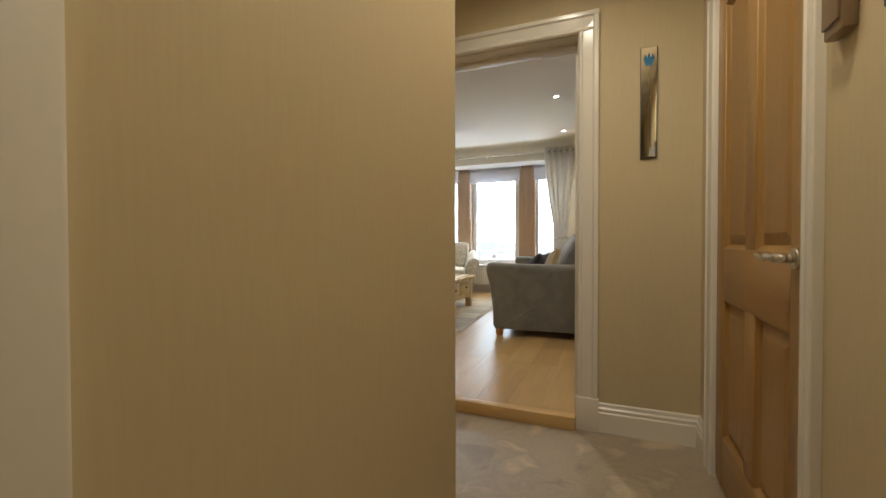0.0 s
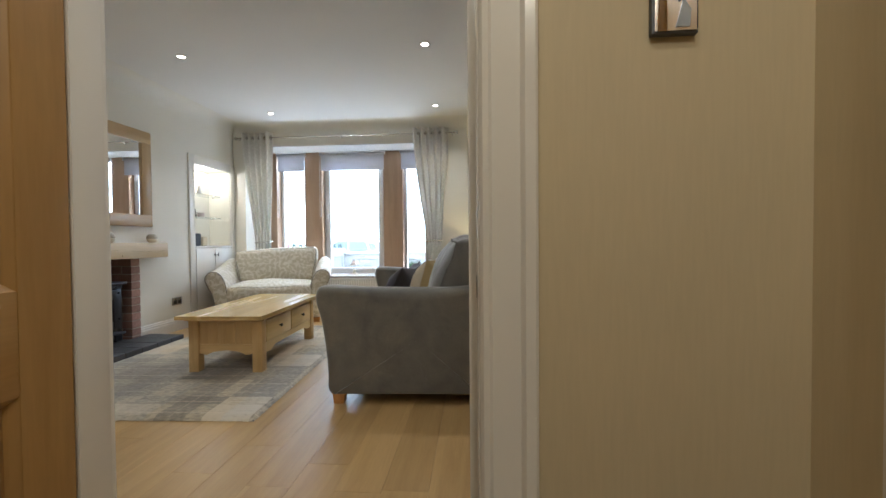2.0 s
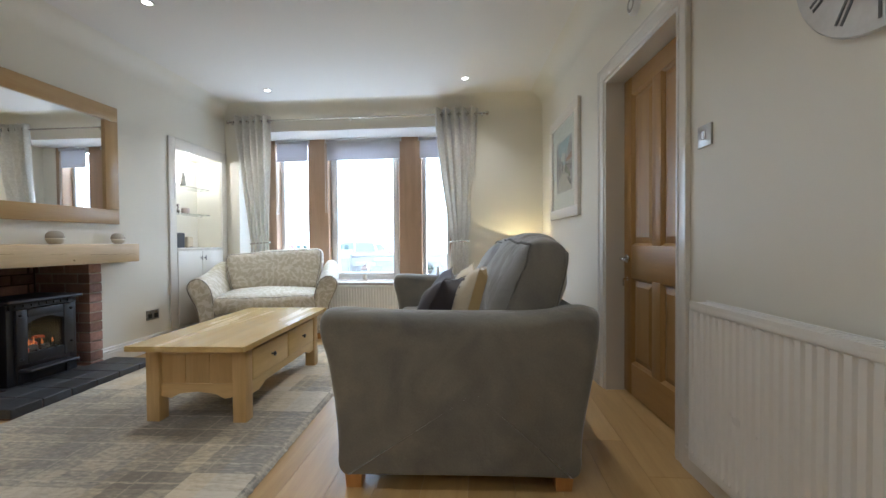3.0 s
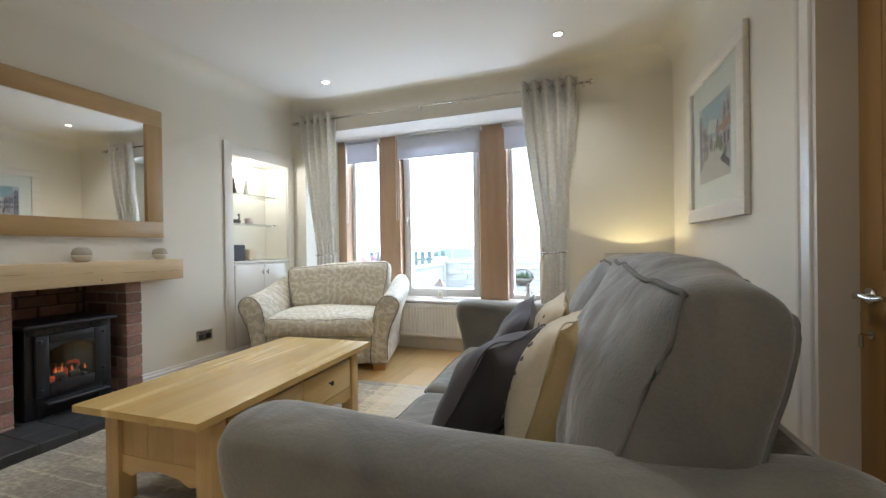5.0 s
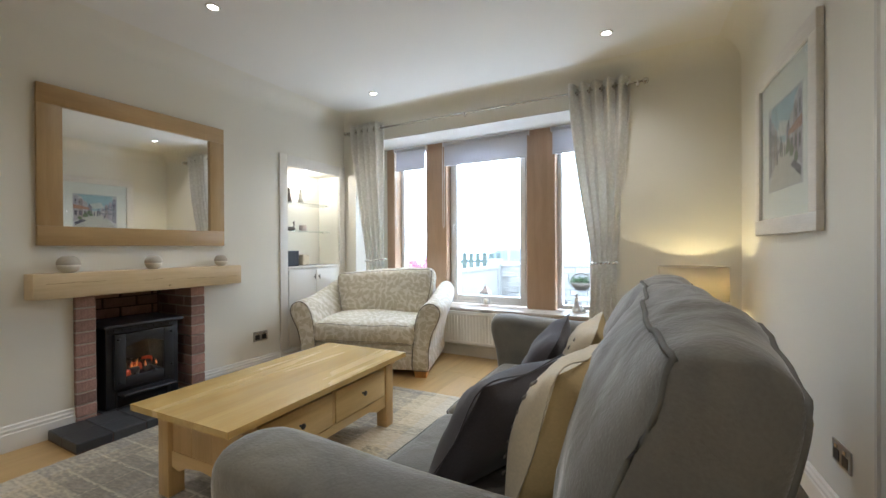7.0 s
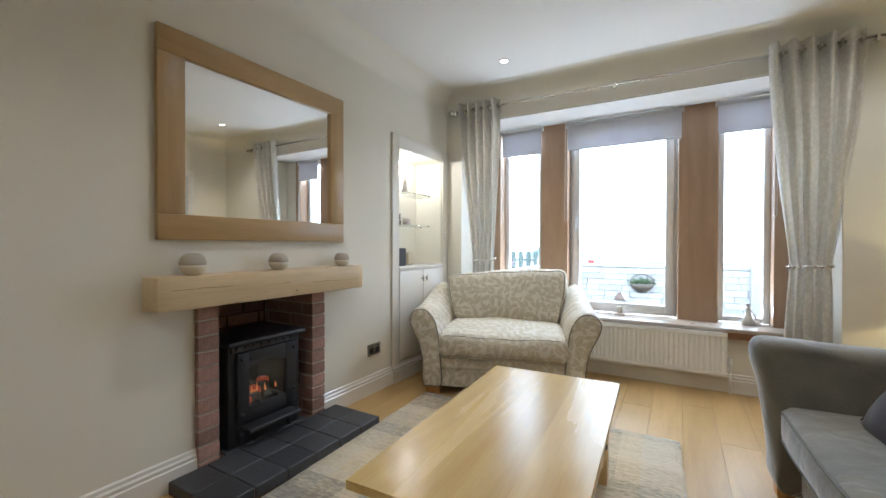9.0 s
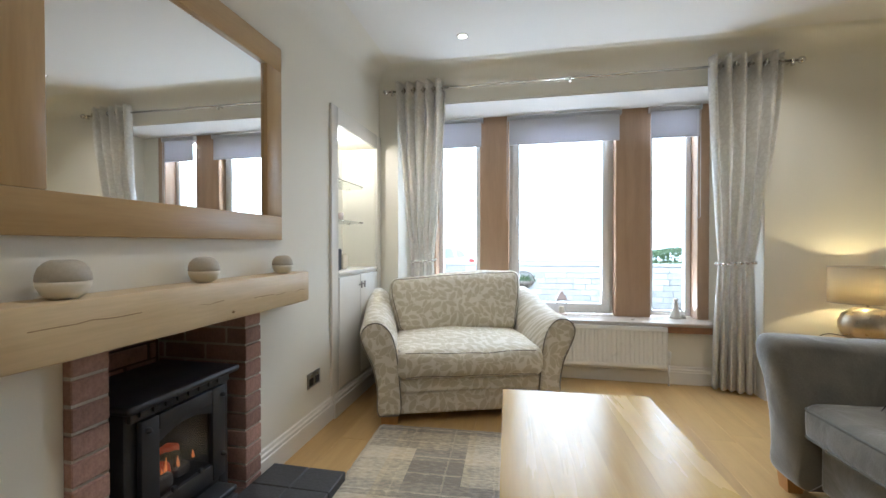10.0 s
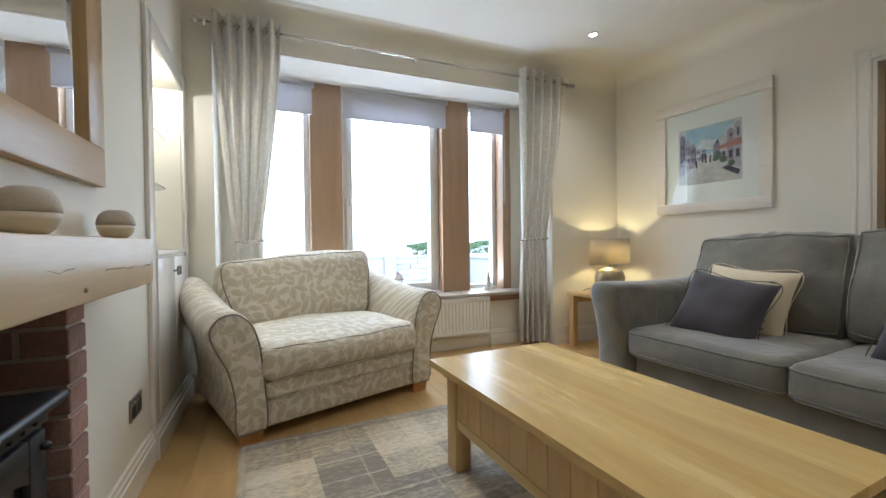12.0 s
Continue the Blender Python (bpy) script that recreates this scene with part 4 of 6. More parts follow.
def curtain(name, label, top, tie, foot, folds, seed):
    """A lined eyelet curtain swept back by a tie. top is an x span at the pole; tie and foot run from (x, y) to (x, y)."""
    t = thing(name, label, "curtain", group="pair of curtains")
    rng = random.Random(seed)
    n, rows = folds * 14, []
    ph = [rng.uniform(-0.6, 0.6) for _ in range(folds + 2)]
    deep = [rng.uniform(0.75, 1.25) for _ in range(folds + 2)]
    z_top, z_tie, z_foot = 2.475, 0.985, 0.02

    def mix(a, b, f):
        return a + (b - a) * f
    for k in range(73):
        z = mix(z_top, z_foot, k / 72)
        if z > z_tie:
            f = (z_top - z) / (z_top - z_tie)
            g = f ** 1.7 * (1.35 - 0.35 * f)
            a = (mix(top[0], tie[0][0], g), mix(RY, tie[0][1], g))
            b = (mix(top[1], tie[1][0], g), mix(RY, tie[1][1], g))
            amp = mix(0.050, 0.022, f)
        else:
            f = (z_tie - z) / (z_tie - z_foot)
            g = 1 - (1 - f) ** 2
            a = (mix(tie[0][0], foot[0][0], g), mix(tie[0][1], foot[0][1], g))
            b = (mix(tie[1][0], foot[1][0], g), mix(tie[1][1], foot[1][1], g))
            amp = mix(0.020, 0.036, g)
        run = Vector((b[0] - a[0], b[1] - a[1], 0))
        out = Vector((run.y, -run.x, 0)).normalized()
        pinch = math.exp(-((z - z_tie) / 0.055) ** 2)
        loose = min(1.0, (z_top - z) * 1.6)
        row = []
        for i in range(n + 1):
            u = i / n
            c = u * folds
            q = int(c)
            e = c - q
            e = e * e * (3 - 2 * e)
            d = mix(deep[q], deep[q + 1], e)
            w = c * 2 * math.pi + loose * (mix(ph[q], ph[q + 1], e) * 1.2 + 0.25 * math.sin(2.3 * z + seed + c))
            v = math.sin(w)
            v = math.copysign(abs(v) ** 0.75, v) * d
            v += loose * (0.20 * math.sin(0.5 * w + 2.0 * z + seed) + 0.10 * math.sin(2.3 * w + 5 * z))
            p = Vector((a[0], a[1], 0)) + run * (u + 0.014 * math.sin(2 * w) * (1 - abs(2 * u - 1)))
            p += out * amp * v * (1 - 0.45 * pinch) + out * 0.004 * noise.noise((p.x * 14, p.y * 14, z * 5))
            row.append((p.x, p.y, z))
        rows.append(row)
    cloth = part("cloth", loft(rows, closed=False), CURTAIN, t, smooth=True)
    sol = cloth.modifiers.new("thickness", "SOLIDIFY")
    sol.thickness = 0.004
    for i in range(folds * 2):
        x = top[0] + (top[1] - top[0]) * (i + 0.5) / (folds * 2)
        ring = [(x + 0.004 * math.sin(b), RY + 0.024 * math.cos(b), RZ + 0.024 * math.sin(b)) for b in [2 * math.pi * j / 16 for j in range(16)]]
        part("eyelet", tube(ring, 0.006, True, 6), CHROME, t, "chrome eyelet ring")
    a, b = Vector((*tie[0], 0)), Vector((*tie[1], 0))
    c, along = (a + b) / 2, (b - a) / 2
    side = Vector((along.y, -along.x, 0)).normalized() * 0.034
    along = along * 1.10
    band = [c + along * math.cos(w) + side * math.sin(w) + Vector((0, 0, z_tie + 0.008 * math.cos(w))) for w in [2 * math.pi * j / 28 for j in range(28)]]
    part("tie_back", tube(band, 0.009, True, 8), CURTAIN, t, "silver tie-back cord", True)
    for j in range(9):
        w = 0.25 + j * 0.33
        p = c + along * math.cos(w) * 1.02 + side * 1.35 * math.sin(w) + Vector((0, 0, z_tie + 0.008 * math.cos(w)))
        part("bead", lathe([(0.002, -0.014), (0.011, -0.009), (0.014, 0), (0.011, 0.009), (0.002, 0.014)], 10, p), CHROME, t, smooth=True)
    return t


curtain("curtain", "silver-grey damask eyelet curtain held by a beaded tie-back", (-3.32, -2.90), ((-3.215, 6.985), (-3.055, 7.10)), ((-3.24, 6.98), (-3.03, 7.09)), 5, 1)
curtain("curtain", "silver-grey damask eyelet curtain tied back beside the lamp", (-0.965, -0.485), ((-0.80, 7.10), (-0.612, 6.985)), ((-0.845, 7.09), (-0.60, 6.975)), 5, 4)


def radiator(name, label, length, height, m):
    """A pressed-steel panel radiator: local x along the wall, front at y = 0, wall at y = 0.1."""
    t = thing(name, label, "radiator", m)
    n = int(length / 0.034)
    prof = []
    for i in range(n):
        x = i * length / n
        w = length / n
        prof += [(x, 0.0), (x + 0.55 * w, 0.0), (x + 0.68 * w, 0.009), (x + 0.88 * w, 0.009)]
    prof.append((length, 0.0))
    z0, z1 = 0.03, height - 0.035
    rows = []
    for z, d in ((z0, 0.0), (z0 + 0.014, 1.0), (z1 - 0.014, 1.0), (z1, 0.0)):
        rows.append([(x, y * d, z) for x, y in prof])
    bm = loft(rows, closed=False)
    part("panel", bm, RADIATOR, t, "ribbed white steel panel", "auto")
    part("bottom_rail", boxes((0, length, 0.001, 0.02, 0.0, z0), bevel=0.003), RADIATOR, t, smooth="auto")
    part("top_rail", boxes((0, length, 0.001, 0.02, z1, height - 0.012), bevel=0.003), RADIATOR, t, smooth="auto")
    part("back_plate", boxes((0, length, 0.012, 0.02, z0, z1)), RADIATOR, t)
    part("top_grille", boxes(*[(0.02 + i * 0.02, 0.03 + i * 0.02, 0.004, 0.068, height - 0.012, height - 0.004) for i in range(int((length - 0.04) / 0.02))], (0, length, 0.0, 0.006, height - 0.014, height), (0, length, 0.066, 0.072, height - 0.014, height)), RADIATOR, t, "slotted top grille")
    for x in (0, length - 0.003):
        part("side_panel", boxes((x, x + 0.003, 0.0, 0.072, 0.0, height - 0.006), bevel=0.001), RADIATOR, t)
    part("valve", merge(rod((length + 0.02, 0.03, 0.03), 0.012, 0.05, "z", 12, 0.003), rod((length + 0.02, 0.03, 0.08), 0.017, 0.055, "z", 14, 0.006), rod((length - 0.01, 0.03, 0.045), 0.008, 0.03, "x"), rod((length + 0.02, 0.03, -0.14), 0.0075, 0.18, "z")), UPVC, t, "white thermostatic valve and pipe", True)
    for x in (0.2, length - 0.23):
        part("bracket", boxes((x, x + 0.03, 0.02, 0.098, 0.05, height - 0.06)), RADIATOR, t)
    return t


radiator("radiator", "white ribbed panel radiator under the window board", 1.60, 0.33, Matrix.Translation((-2.76, 7.09, 0.14)))
radiator("radiator", "tall white ribbed panel radiator on the side wall", 1.0, 0.62, EAST @ Matrix.Translation((-0.10, -1.62, 0.13)) @ Matrix.Rotation(radians(-90), 4, "Z"))

# ---- fireplace ----
M = thing("mantel_beam", "chunky split oak mantel beam above the fireplace", "mantel")
bm = boxes((WEST, -3.365, 4.262, 5.54, 0.838, 0.988), bevel=0.008, seg=2)
bmesh.ops.subdivide_edges(bm, edges=[e for e in bm.edges if e.calc_length() > 0.5], cuts=24)
for v in bm.verts:
    v.co += 0.0035 * noise.noise_vector(v.co * 7) * (1 if v.co.x > -3.49 else 0)
part("beam", bm, wood("pale_oak_beam", (0.66, 0.51, 0.30), (0.57, 0.42, 0.225), 0.36, "y", 1.0, 0.04), M, smooth="auto")
part("split", merge(*[tube([(-3.3655, 4.30 + s + i * 0.035, 0.93 - 0.03 * s + 0.008 * noise.noise((s * 5, i * 0.6, 1))) for i in range(k)], 0.0013, n=5) for s, k in ((0.02, 9), (0.42, 7), (0.80, 5), (0.95, 8))]), CRACK, M, "dark natural split in the timber")
part("knot", lathe([(0.002, -0.004), (0.005, -0.002), (0.005, 0.002), (0.002, 0.003)], 10), CRACK, M, m=Matrix.Translation((-3.3645, 4.98, 0.868)) @ Matrix.Rotation(radians(90), 4, "Y"))


def round_pot(y, r, label):
    t = thing("round_pot", label, "ornament", Matrix.Translation((-3.428, y, 0.9875)), group="round pots on the mantel")
    part("bowl", lathe([(r * 0.5, 0), (r * 0.82, r * 0.24), (r * 0.98, r * 0.62), (r, r * 0.84)], 28), CREAM_GLAZE, t, "cream glazed lower half", True)
    part("body", lathe([(r, r * 0.84), (r * 1.015, r * 0.86), (r * 1.0, r * 1.10), (r * 0.89, r * 1.45), (r * 0.68, r * 1.69), (r * 0.45, r * 1.80), (r * 0.42, r * 1.78), (r * 0.3, r * 1.6)], 28), STONEWARE, t, "grey-beige stoneware upper half", True)


round_pot(4.44, 0.056, "round two-tone stoneware pot on the mantel beam")
round_pot(4.905, 0.052, "round two-tone stoneware pot mid mantel beam")
round_pot(5.40, 0.048, "small round two-tone stoneware pot on the mantel beam")

ST = thing("stove", "black cast-iron gas stove with flames behind glass", "stove", Matrix.Translation((-3.48, 4.872, 0.062)))
hw, dp = 0.226, 0.34      # local x: 0 is the front, negative goes back
part("body", boxes((-dp, -0.012, -hw, -hw + 0.05, 0.0, 0.53), (-dp, -0.012, hw - 0.05, hw, 0.0, 0.53), (-dp, -dp + 0.02, -hw + 0.05, hw - 0.05, 0.03, 0.53),
                   (-dp + 0.02, -0.012, -hw + 0.05, hw - 0.05, 0.50, 0.53), (-dp + 0.02, -0.012, -hw + 0.05, hw - 0.05, 0.03, 0.17), bevel=0.004), IRON, ST, smooth="auto")
part("top_plate", boxes((-dp - 0.01, 0.035, -hw - 0.02, hw + 0.02, 0.535, 0.562), bevel=0.012, seg=3), IRON, ST, "rounded cast-iron top plate", "auto")
part("vent_strip", boxes((-0.012, 0.004, -hw + 0.01, hw - 0.01, 0.50, 0.535), *[(0.004, 0.013, -0.19 + i * 0.048, -0.165 + i * 0.048, 0.512, 0.53) for i in range(8)], bevel=0.002), IRON, ST)
for y0, y1, z0, z1 in ((-0.185, -0.118, 0.13, 0.495), (0.118, 0.185, 0.13, 0.495)):
    part("door_stile", boxes((-0.012, 0.012, y0, y1, z0, z1), bevel=0.006), IRON, ST, smooth="auto")
for z0, z1 in ((0.13, 0.20), (0.44, 0.495)):
    part("door_rail", boxes((-0.012, 0.012, -0.118, 0.118, z0, z1), bevel=0.006), IRON, ST, smooth="auto")
arch = [(-0.118, 0.441), (-0.118, 0.40)] + [(-0.118 + 0.236 * i / 8, 0.40 + 0.03 * math.sin(math.pi * i / 8)) for i in range(1, 8)] + [(0.118, 0.40), (0.118, 0.441)]
part("arch_trim", loft([[(x, y, z) for y, z in arch] for x in (-0.01, 0.008)]), IRON, ST)
part("glass", boxes((-0.006, -0.003, -0.118, 0.118, 0.20, 0.43)), STOVE_GLASS, ST, "clear stove glass").visible_shadow = False
for y, z in ((-0.165, 0.46), (-0.165, 0.17), (0.165, 0.46), (0.165, 0.22)):
    part("knob", lathe([(0.004, 0), (0.009, 0.002), (0.010, 0.010), (0.006, 0.018), (0.001, 0.02)], 12), IRON, ST, smooth=True, m=Matrix.Translation((0.01, y, z)) @ Matrix.Rotation(radians(90), 4, "Y"))
for y in (-0.06, 0.06):
    part("catch", boxes((0.0, 0.012, y - 0.008, y + 0.008, 0.185, 0.215), bevel=0.003), IRON, ST)
part("ash_shelf", boxes((-0.01, 0.085, -0.165, 0.165, 0.082, 0.105), bevel=0.009, seg=3), IRON, ST, smooth="auto")
part("lower_panel", boxes((-0.05, -0.014, -0.18, 0.18, 0.0, 0.13), bevel=0.004), IRON, ST)
for y in (-0.17, 0.14):
    part("foot", boxes((-0.03, 0.0, y, y + 0.03, 0.0, 0.09), bevel=0.004), IRON, ST)
rng = random.Random(3)
for i in range(9):
    s = rng.uniform(0.025, 0.04)
    bm = soft_box(2 * s, 2.2 * s, 1.6 * s, s * 0.5, 0, 3, 0.012, i)
    part("coal", bm, EMBER if i % 4 == 0 else COAL, ST, smooth=True, m=Matrix.Translation((-0.07 - 0.05 * (i % 3), -0.09 + 0.045 * (i // 2), 0.21 + 0.02 * (i % 3))) @ Matrix.Rotation(i, 4, "Z"))
for y, h in ((-0.062, 0.055), (-0.035, 0.03), (-0.012, 0.065), (0.03, 0.045), (0.095, 0.035)):
    part("flame", loft([[(-0.07 + r * 0.5 * math.cos(a), y + 0.012 * math.sin(9 * z + y * 90) + r * math.sin(a), 0.225 + z) for a in [2 * math.pi * k / 8 for k in range(8)]] for z, r in ((0, 0.006), (h * 0.3, 0.008), (h * 0.7, 0.004), (h, 0.0006))]), FLAME, ST, "orange gas flame", True)

MI = thing("wall_mirror", "large rectangular mirror in a wide oak frame", "mirror", Matrix.Translation((WEST, 4.8875, 1.63)))
a, b2, w = 0.573, 0.480, 0.118
part("frame_rail", boxes((0.001, 0.032, -a, a, b2 - w, b2), bevel=0.004), MIRROR_OAK, MI, smooth="auto")
part("frame_rail", boxes((0.001, 0.032, -a, a, -b2, -b2 + w), bevel=0.004), MIRROR_OAK, MI, smooth="auto")
for s in (-1, 1):
    part("frame_stile", boxes((0.001, 0.032, s * a, s * (a - w), -b2 + w, b2 - w), bevel=0.004), MIRROR_OAK_Z, MI, smooth="auto")
part("mirror_glass", boxes((0.003, 0.014, -a + w - 0.004, a - w + 0.004, -b2 + w - 0.004, b2 - w + 0.004)), MIRROR, MI, "silvered mirror glass")


def double_socket(m, label, name="wall_socket", gang=2):
    t = thing(name, label, "socket", m)
    w = 0.073 if gang == 2 else 0.043
    part("plate", boxes((0, 0.007, -w, w, -0.043, 0.043), bevel=0.002), STEEL, t, "brushed steel faceplate", "auto")
    for s in ((-0.034, 0.034) if gang == 2 else (0,)):
        part("insert", boxes((0.007, 0.009, s - 0.022, s + 0.022, -0.03, 0.012)), BLACK_PLASTIC, t, "dark socket insert")
        part("rocker", boxes((0.007, 0.011, s - 0.009, s + 0.009, 0.016, 0.032), bevel=0.001), CHROME, t)


double_socket(Matrix.Translation((WEST, 5.815, 0.33)), "brushed steel double socket on the cream wall")
double_socket(EAST @ Matrix.Translation((0, -0.15, 0.32)) @ Matrix.Rotation(radians(180), 4, "Z"), "brushed steel double socket low behind the sofa")
LS = thing("light_switch", "brushed steel light switch beside the door", "switch", EAST @ Matrix.Translation((0, -1.56, 1.40)) @ Matrix.Rotation(radians(180), 4, "Z"))
part("plate", boxes((0, 0.008, -0.043, 0.043, -0.043, 0.043), bevel=0.002), STEEL, LS, smooth="auto")
part("rocker", boxes((0.008, 0.013, -0.011, 0.011, -0.018, 0.018), bevel=0.002), CHROME, LS)

# ---- niche and cabinet ----
structure("niche_frame", boxes((WEST, WEST + 0.018, 6.03, 6.12, 0.145, 2.04), (WEST, WEST + 0.018, 6.84, 6.93, 0.145, 2.04), (WEST, WEST + 0.018, 6.12, 6.84, 1.93, 2.04), bevel=0.003), GLOSS, "white painted frame round the wall niche", "trim", "auto")
C = thing("cupboard", "low built-in white cupboard with two doors under the niche", "cupboard", Matrix.Translation((WEST, 6.48, 0.15)))
part("body", boxes((0.0005, 0.006, -0.36, 0.36, 0.0, 0.77)), GLOSS, C)
part("shelf_top", boxes((-0.30, 0.024, -0.36, 0.36, 0.77, 0.793), bevel=0.004), GLOSS, C, "white shelf top", "auto")
for s in (-1, 1):
    d = part("cupboard_door", boxes((0.006, 0.022, s * 0.003, s * 0.355, 0.02, 0.755), bevel=0.002), GLOSS, C, smooth="auto")
    part("handle", merge(rod((0.022, s * 0.03, 0.68), 0.005, 0.022, "x", 10), rod((0.044, s * 0.03, 0.655), 0.006, 0.05, "z", 10, 0.002)), STEEL, d, "pewter T-bar handle", True)
structure("niche_lining", boxes((WEST - 0.298, WEST, 6.1205, 6.128, 0.944, 1.929), (WEST - 0.298, WEST, 6.832, 6.8395, 0.944, 1.929), (WEST - 0.298, WEST - 0.29, 6.128, 6.832, 0.944, 1.929)), CREAM, "cream lining of the lit wall niche", "wall")


def glass_shelf(z):
    t = thing("glass_shelf", "clear glass shelf with clipped corners in the niche", "shelf", Matrix.Translation((WEST - 0.29, 6.48, z)), group="glass shelves of the niche")
    out = [(0, -0.352), (0.17, -0.352), (0.23, -0.25), (0.23, 0.25), (0.17, 0.352), (0, 0.352)]
    g = part("sheet", loft([[(x, y, q) for x, y in out] for q in (0.0, 0.007)]), SHELF_GLASS, t)
    g.visible_shadow = False
    for y in (-0.345, 0.33):
        part("bracket", boxes((0.05, 0.07, y, y + 0.015, -0.008, 0.0)), CHROME, t)


glass_shelf(1.59)
glass_shelf(1.30)


def figure(name, label, place, h, mat, cat="figurine"):
    """A small smooth ornament of stacked rounded masses, one plain mesh."""
    prof = [(0.30, 0), (0.33, 0.05), (0.28, 0.18), (0.20, 0.34), (0.17, 0.46), (0.21, 0.58), (0.16, 0.68), (0.09, 0.74), (0.13, 0.82), (0.14, 0.89), (0.10, 0.96), (0.02, 1.0)]
    return tagged(part(name, lathe([(r * h * 0.75, z * h) for r, z in prof], 18, (0, 0, 0), (1, 0.85)), mat, None, label, True, Matrix.Translation(place)), label, cat)


figure("figurine", "small dark bronze seated figure on a glass shelf", (WEST - 0.14, 6.27, 1.597), 0.15, DARK_CLAY)
figure("figurine", "small white ceramic figure on a glass shelf", (WEST - 0.15, 6.44, 1.597), 0.16, WHITE_CLAY)
bird = merge(soft_box(0.10, 0.05, 0.035, 0.015, 0.004, 4, at=(0, 0, 0.02)), tube(smooth_path([(0.03, 0, 0.03), (0.045, 0, 0.06), (0.035, 0, 0.085), (0.05, 0, 0.09)]), 0.007))
tagged(part("bird_figurine", bird, DARK_CLAY, None, "", True, Matrix.Translation((WEST - 0.14, 6.28, 1.307)) @ Matrix.Rotation(radians(70), 4, "Z")), "small dark long-necked bird ornament on the glass shelf", "figurine")
tagged(part("candle_cup", lathe([(0.03, 0), (0.038, 0.005), (0.04, 0.06), (0.036, 0.06), (0.034, 0.02), (0.002, 0.018)], 20), COPPER, None, "", True, Matrix.Translation((WEST - 0.15, 6.46, 1.307))), "small patterned candle cup on the glass shelf", "candle holder")
sp = thing("speaker", "dark grey rectangular speaker on the niche shelf", "speaker", Matrix.Translation((WEST - 0.10, 6.24, 0.944)))
part("cabinet", boxes((-0.05, 0.04, -0.085, 0.085, 0, 0.155), bevel=0.006), BLACK_PLASTIC, sp, smooth="auto")
part("grille", boxes((0.04, 0.045, -0.078, 0.078, 0.008, 0.147), bevel=0.002), BLACK_PLASTIC, sp)
tagged(part("gift_bag", soft_box(0.07, 0.09, 0.11, 0.012, 0.004, 4, 0.005, 2, (0, 0, 0.055)), CHECK_CREAM, None, "", True, Matrix.Translation((WEST - 0.12, 6.44, 0.944))), "small beige patterned pouch beside the speaker", "pouch")
ND = thing("down_light", "small recessed warm spotlight in the niche head", "downlight", Matrix.Translation((WEST - 0.14, 6.48, 1.93)))
part("rim", lathe([(0.022, -0.001), (0.03, -0.004), (0.032, 0)], 20), GLOSS, ND, smooth=True)
part("lens", lathe([(0.001, -0.002), (0.022, -0.002)], 20), LIGHT_DISC, ND)
lamp("niche_lamp", "POINT", (WEST - 0.14, 6.48, 1.90), 6.5, WARM, size=0.02)

# ---- ceiling lights ----
first = None
for x, y in DOWN_LIGHTS:
    if first is None:
        first = thing("down_light", "round recessed ceiling downlight, lit warm white", "downlight", Matrix.Translation((x, y, H)), group="ceiling downlights")
        part("rim", lathe([(0.028, -0.001), (0.030, -0.005), (0.040, -0.006), (0.043, 0)], 28), GLOSS, first, "white rim", True)
        part("lens", lathe([(0.001, -0.003), (0.029, -0.003)], 28), LIGHT_DISC, first, "glowing lens")
    else:
        copy_thing(first, Matrix.Translation((x, y, H)))
    lamp("down_light_beam", "SPOT", (x, y, H - 0.012), 30, WARM, cone=126, blend=1.0, size=0.03)
lamp("hall_lamp", "SPOT", (0.08, 0.62, 2.47), 32, (1.0, 0.85, 0.60), cone=165, size=0.05)
lamp("hall_lamp", "SPOT", (-0.25, 1.40, 2.47), 17, (1.0, 0.85, 0.60), cone=165, size=0.05)
HL = thing("down_light", "round recessed downlight in the hall ceiling", "downlight", Matrix.Translation((0.08, 0.62, 2.5)))
part("rim", lathe([(0.028, -0.001), (0.030, -0.005), (0.040, -0.006), (0.043, 0)], 28), GLOSS, HL, "white rim", True)
part("lens", lathe([(0.001, -0.003), (0.029, -0.003)], 28), LIGHT_DISC, HL, "glowing lens")
copy_thing(HL, Matrix.Translation((-0.25, 1.40, 2.5)))

# ---- sofa ----


def seam_loop(a, b, rc, bulge, n=6):
    """A rounded rectangle with gently bowed sides, as pairs."""
    out = []
    for k, (sx, sy) in enumerate(((1, 1), (-1, 1), (-1, -1), (1, -1))):
        for i in range(n + 1):
            w = (k + i / n) * math.pi / 2
            out.append((sx * (a - rc) + rc * math.cos(w), sy * (b - rc) + rc * math.sin(w)))
        nx, ny = ((-1, 1), (-1, -1), (1, -1), (1, 1))[k]
        p, q = out[-1], (nx * (a - rc) + rc * math.cos((k + 1) * math.pi / 2), ny * (b - rc) + rc * math.sin((k + 1) * math.pi / 2))
        for j in range(1, 8):
            f = j / 8
            out.append((p[0] + (q[0] - p[0]) * f, p[1] + (q[1] - p[1]) * f))
    return [(x + (x / a) * bulge * max(0, 1 - (y / b) ** 2), y + (y / b) * bulge * max(0, 1 - (x / a) ** 2)) for x, y in out]


def lumped(points, lump, seed):
    """Shifts seam points along with the cushion's lumps."""
    return [Vector(p) + lump * noise.noise_vector(Vector(p) * 5 + Vector((seed * 3.1, seed, 0))) for p in points]


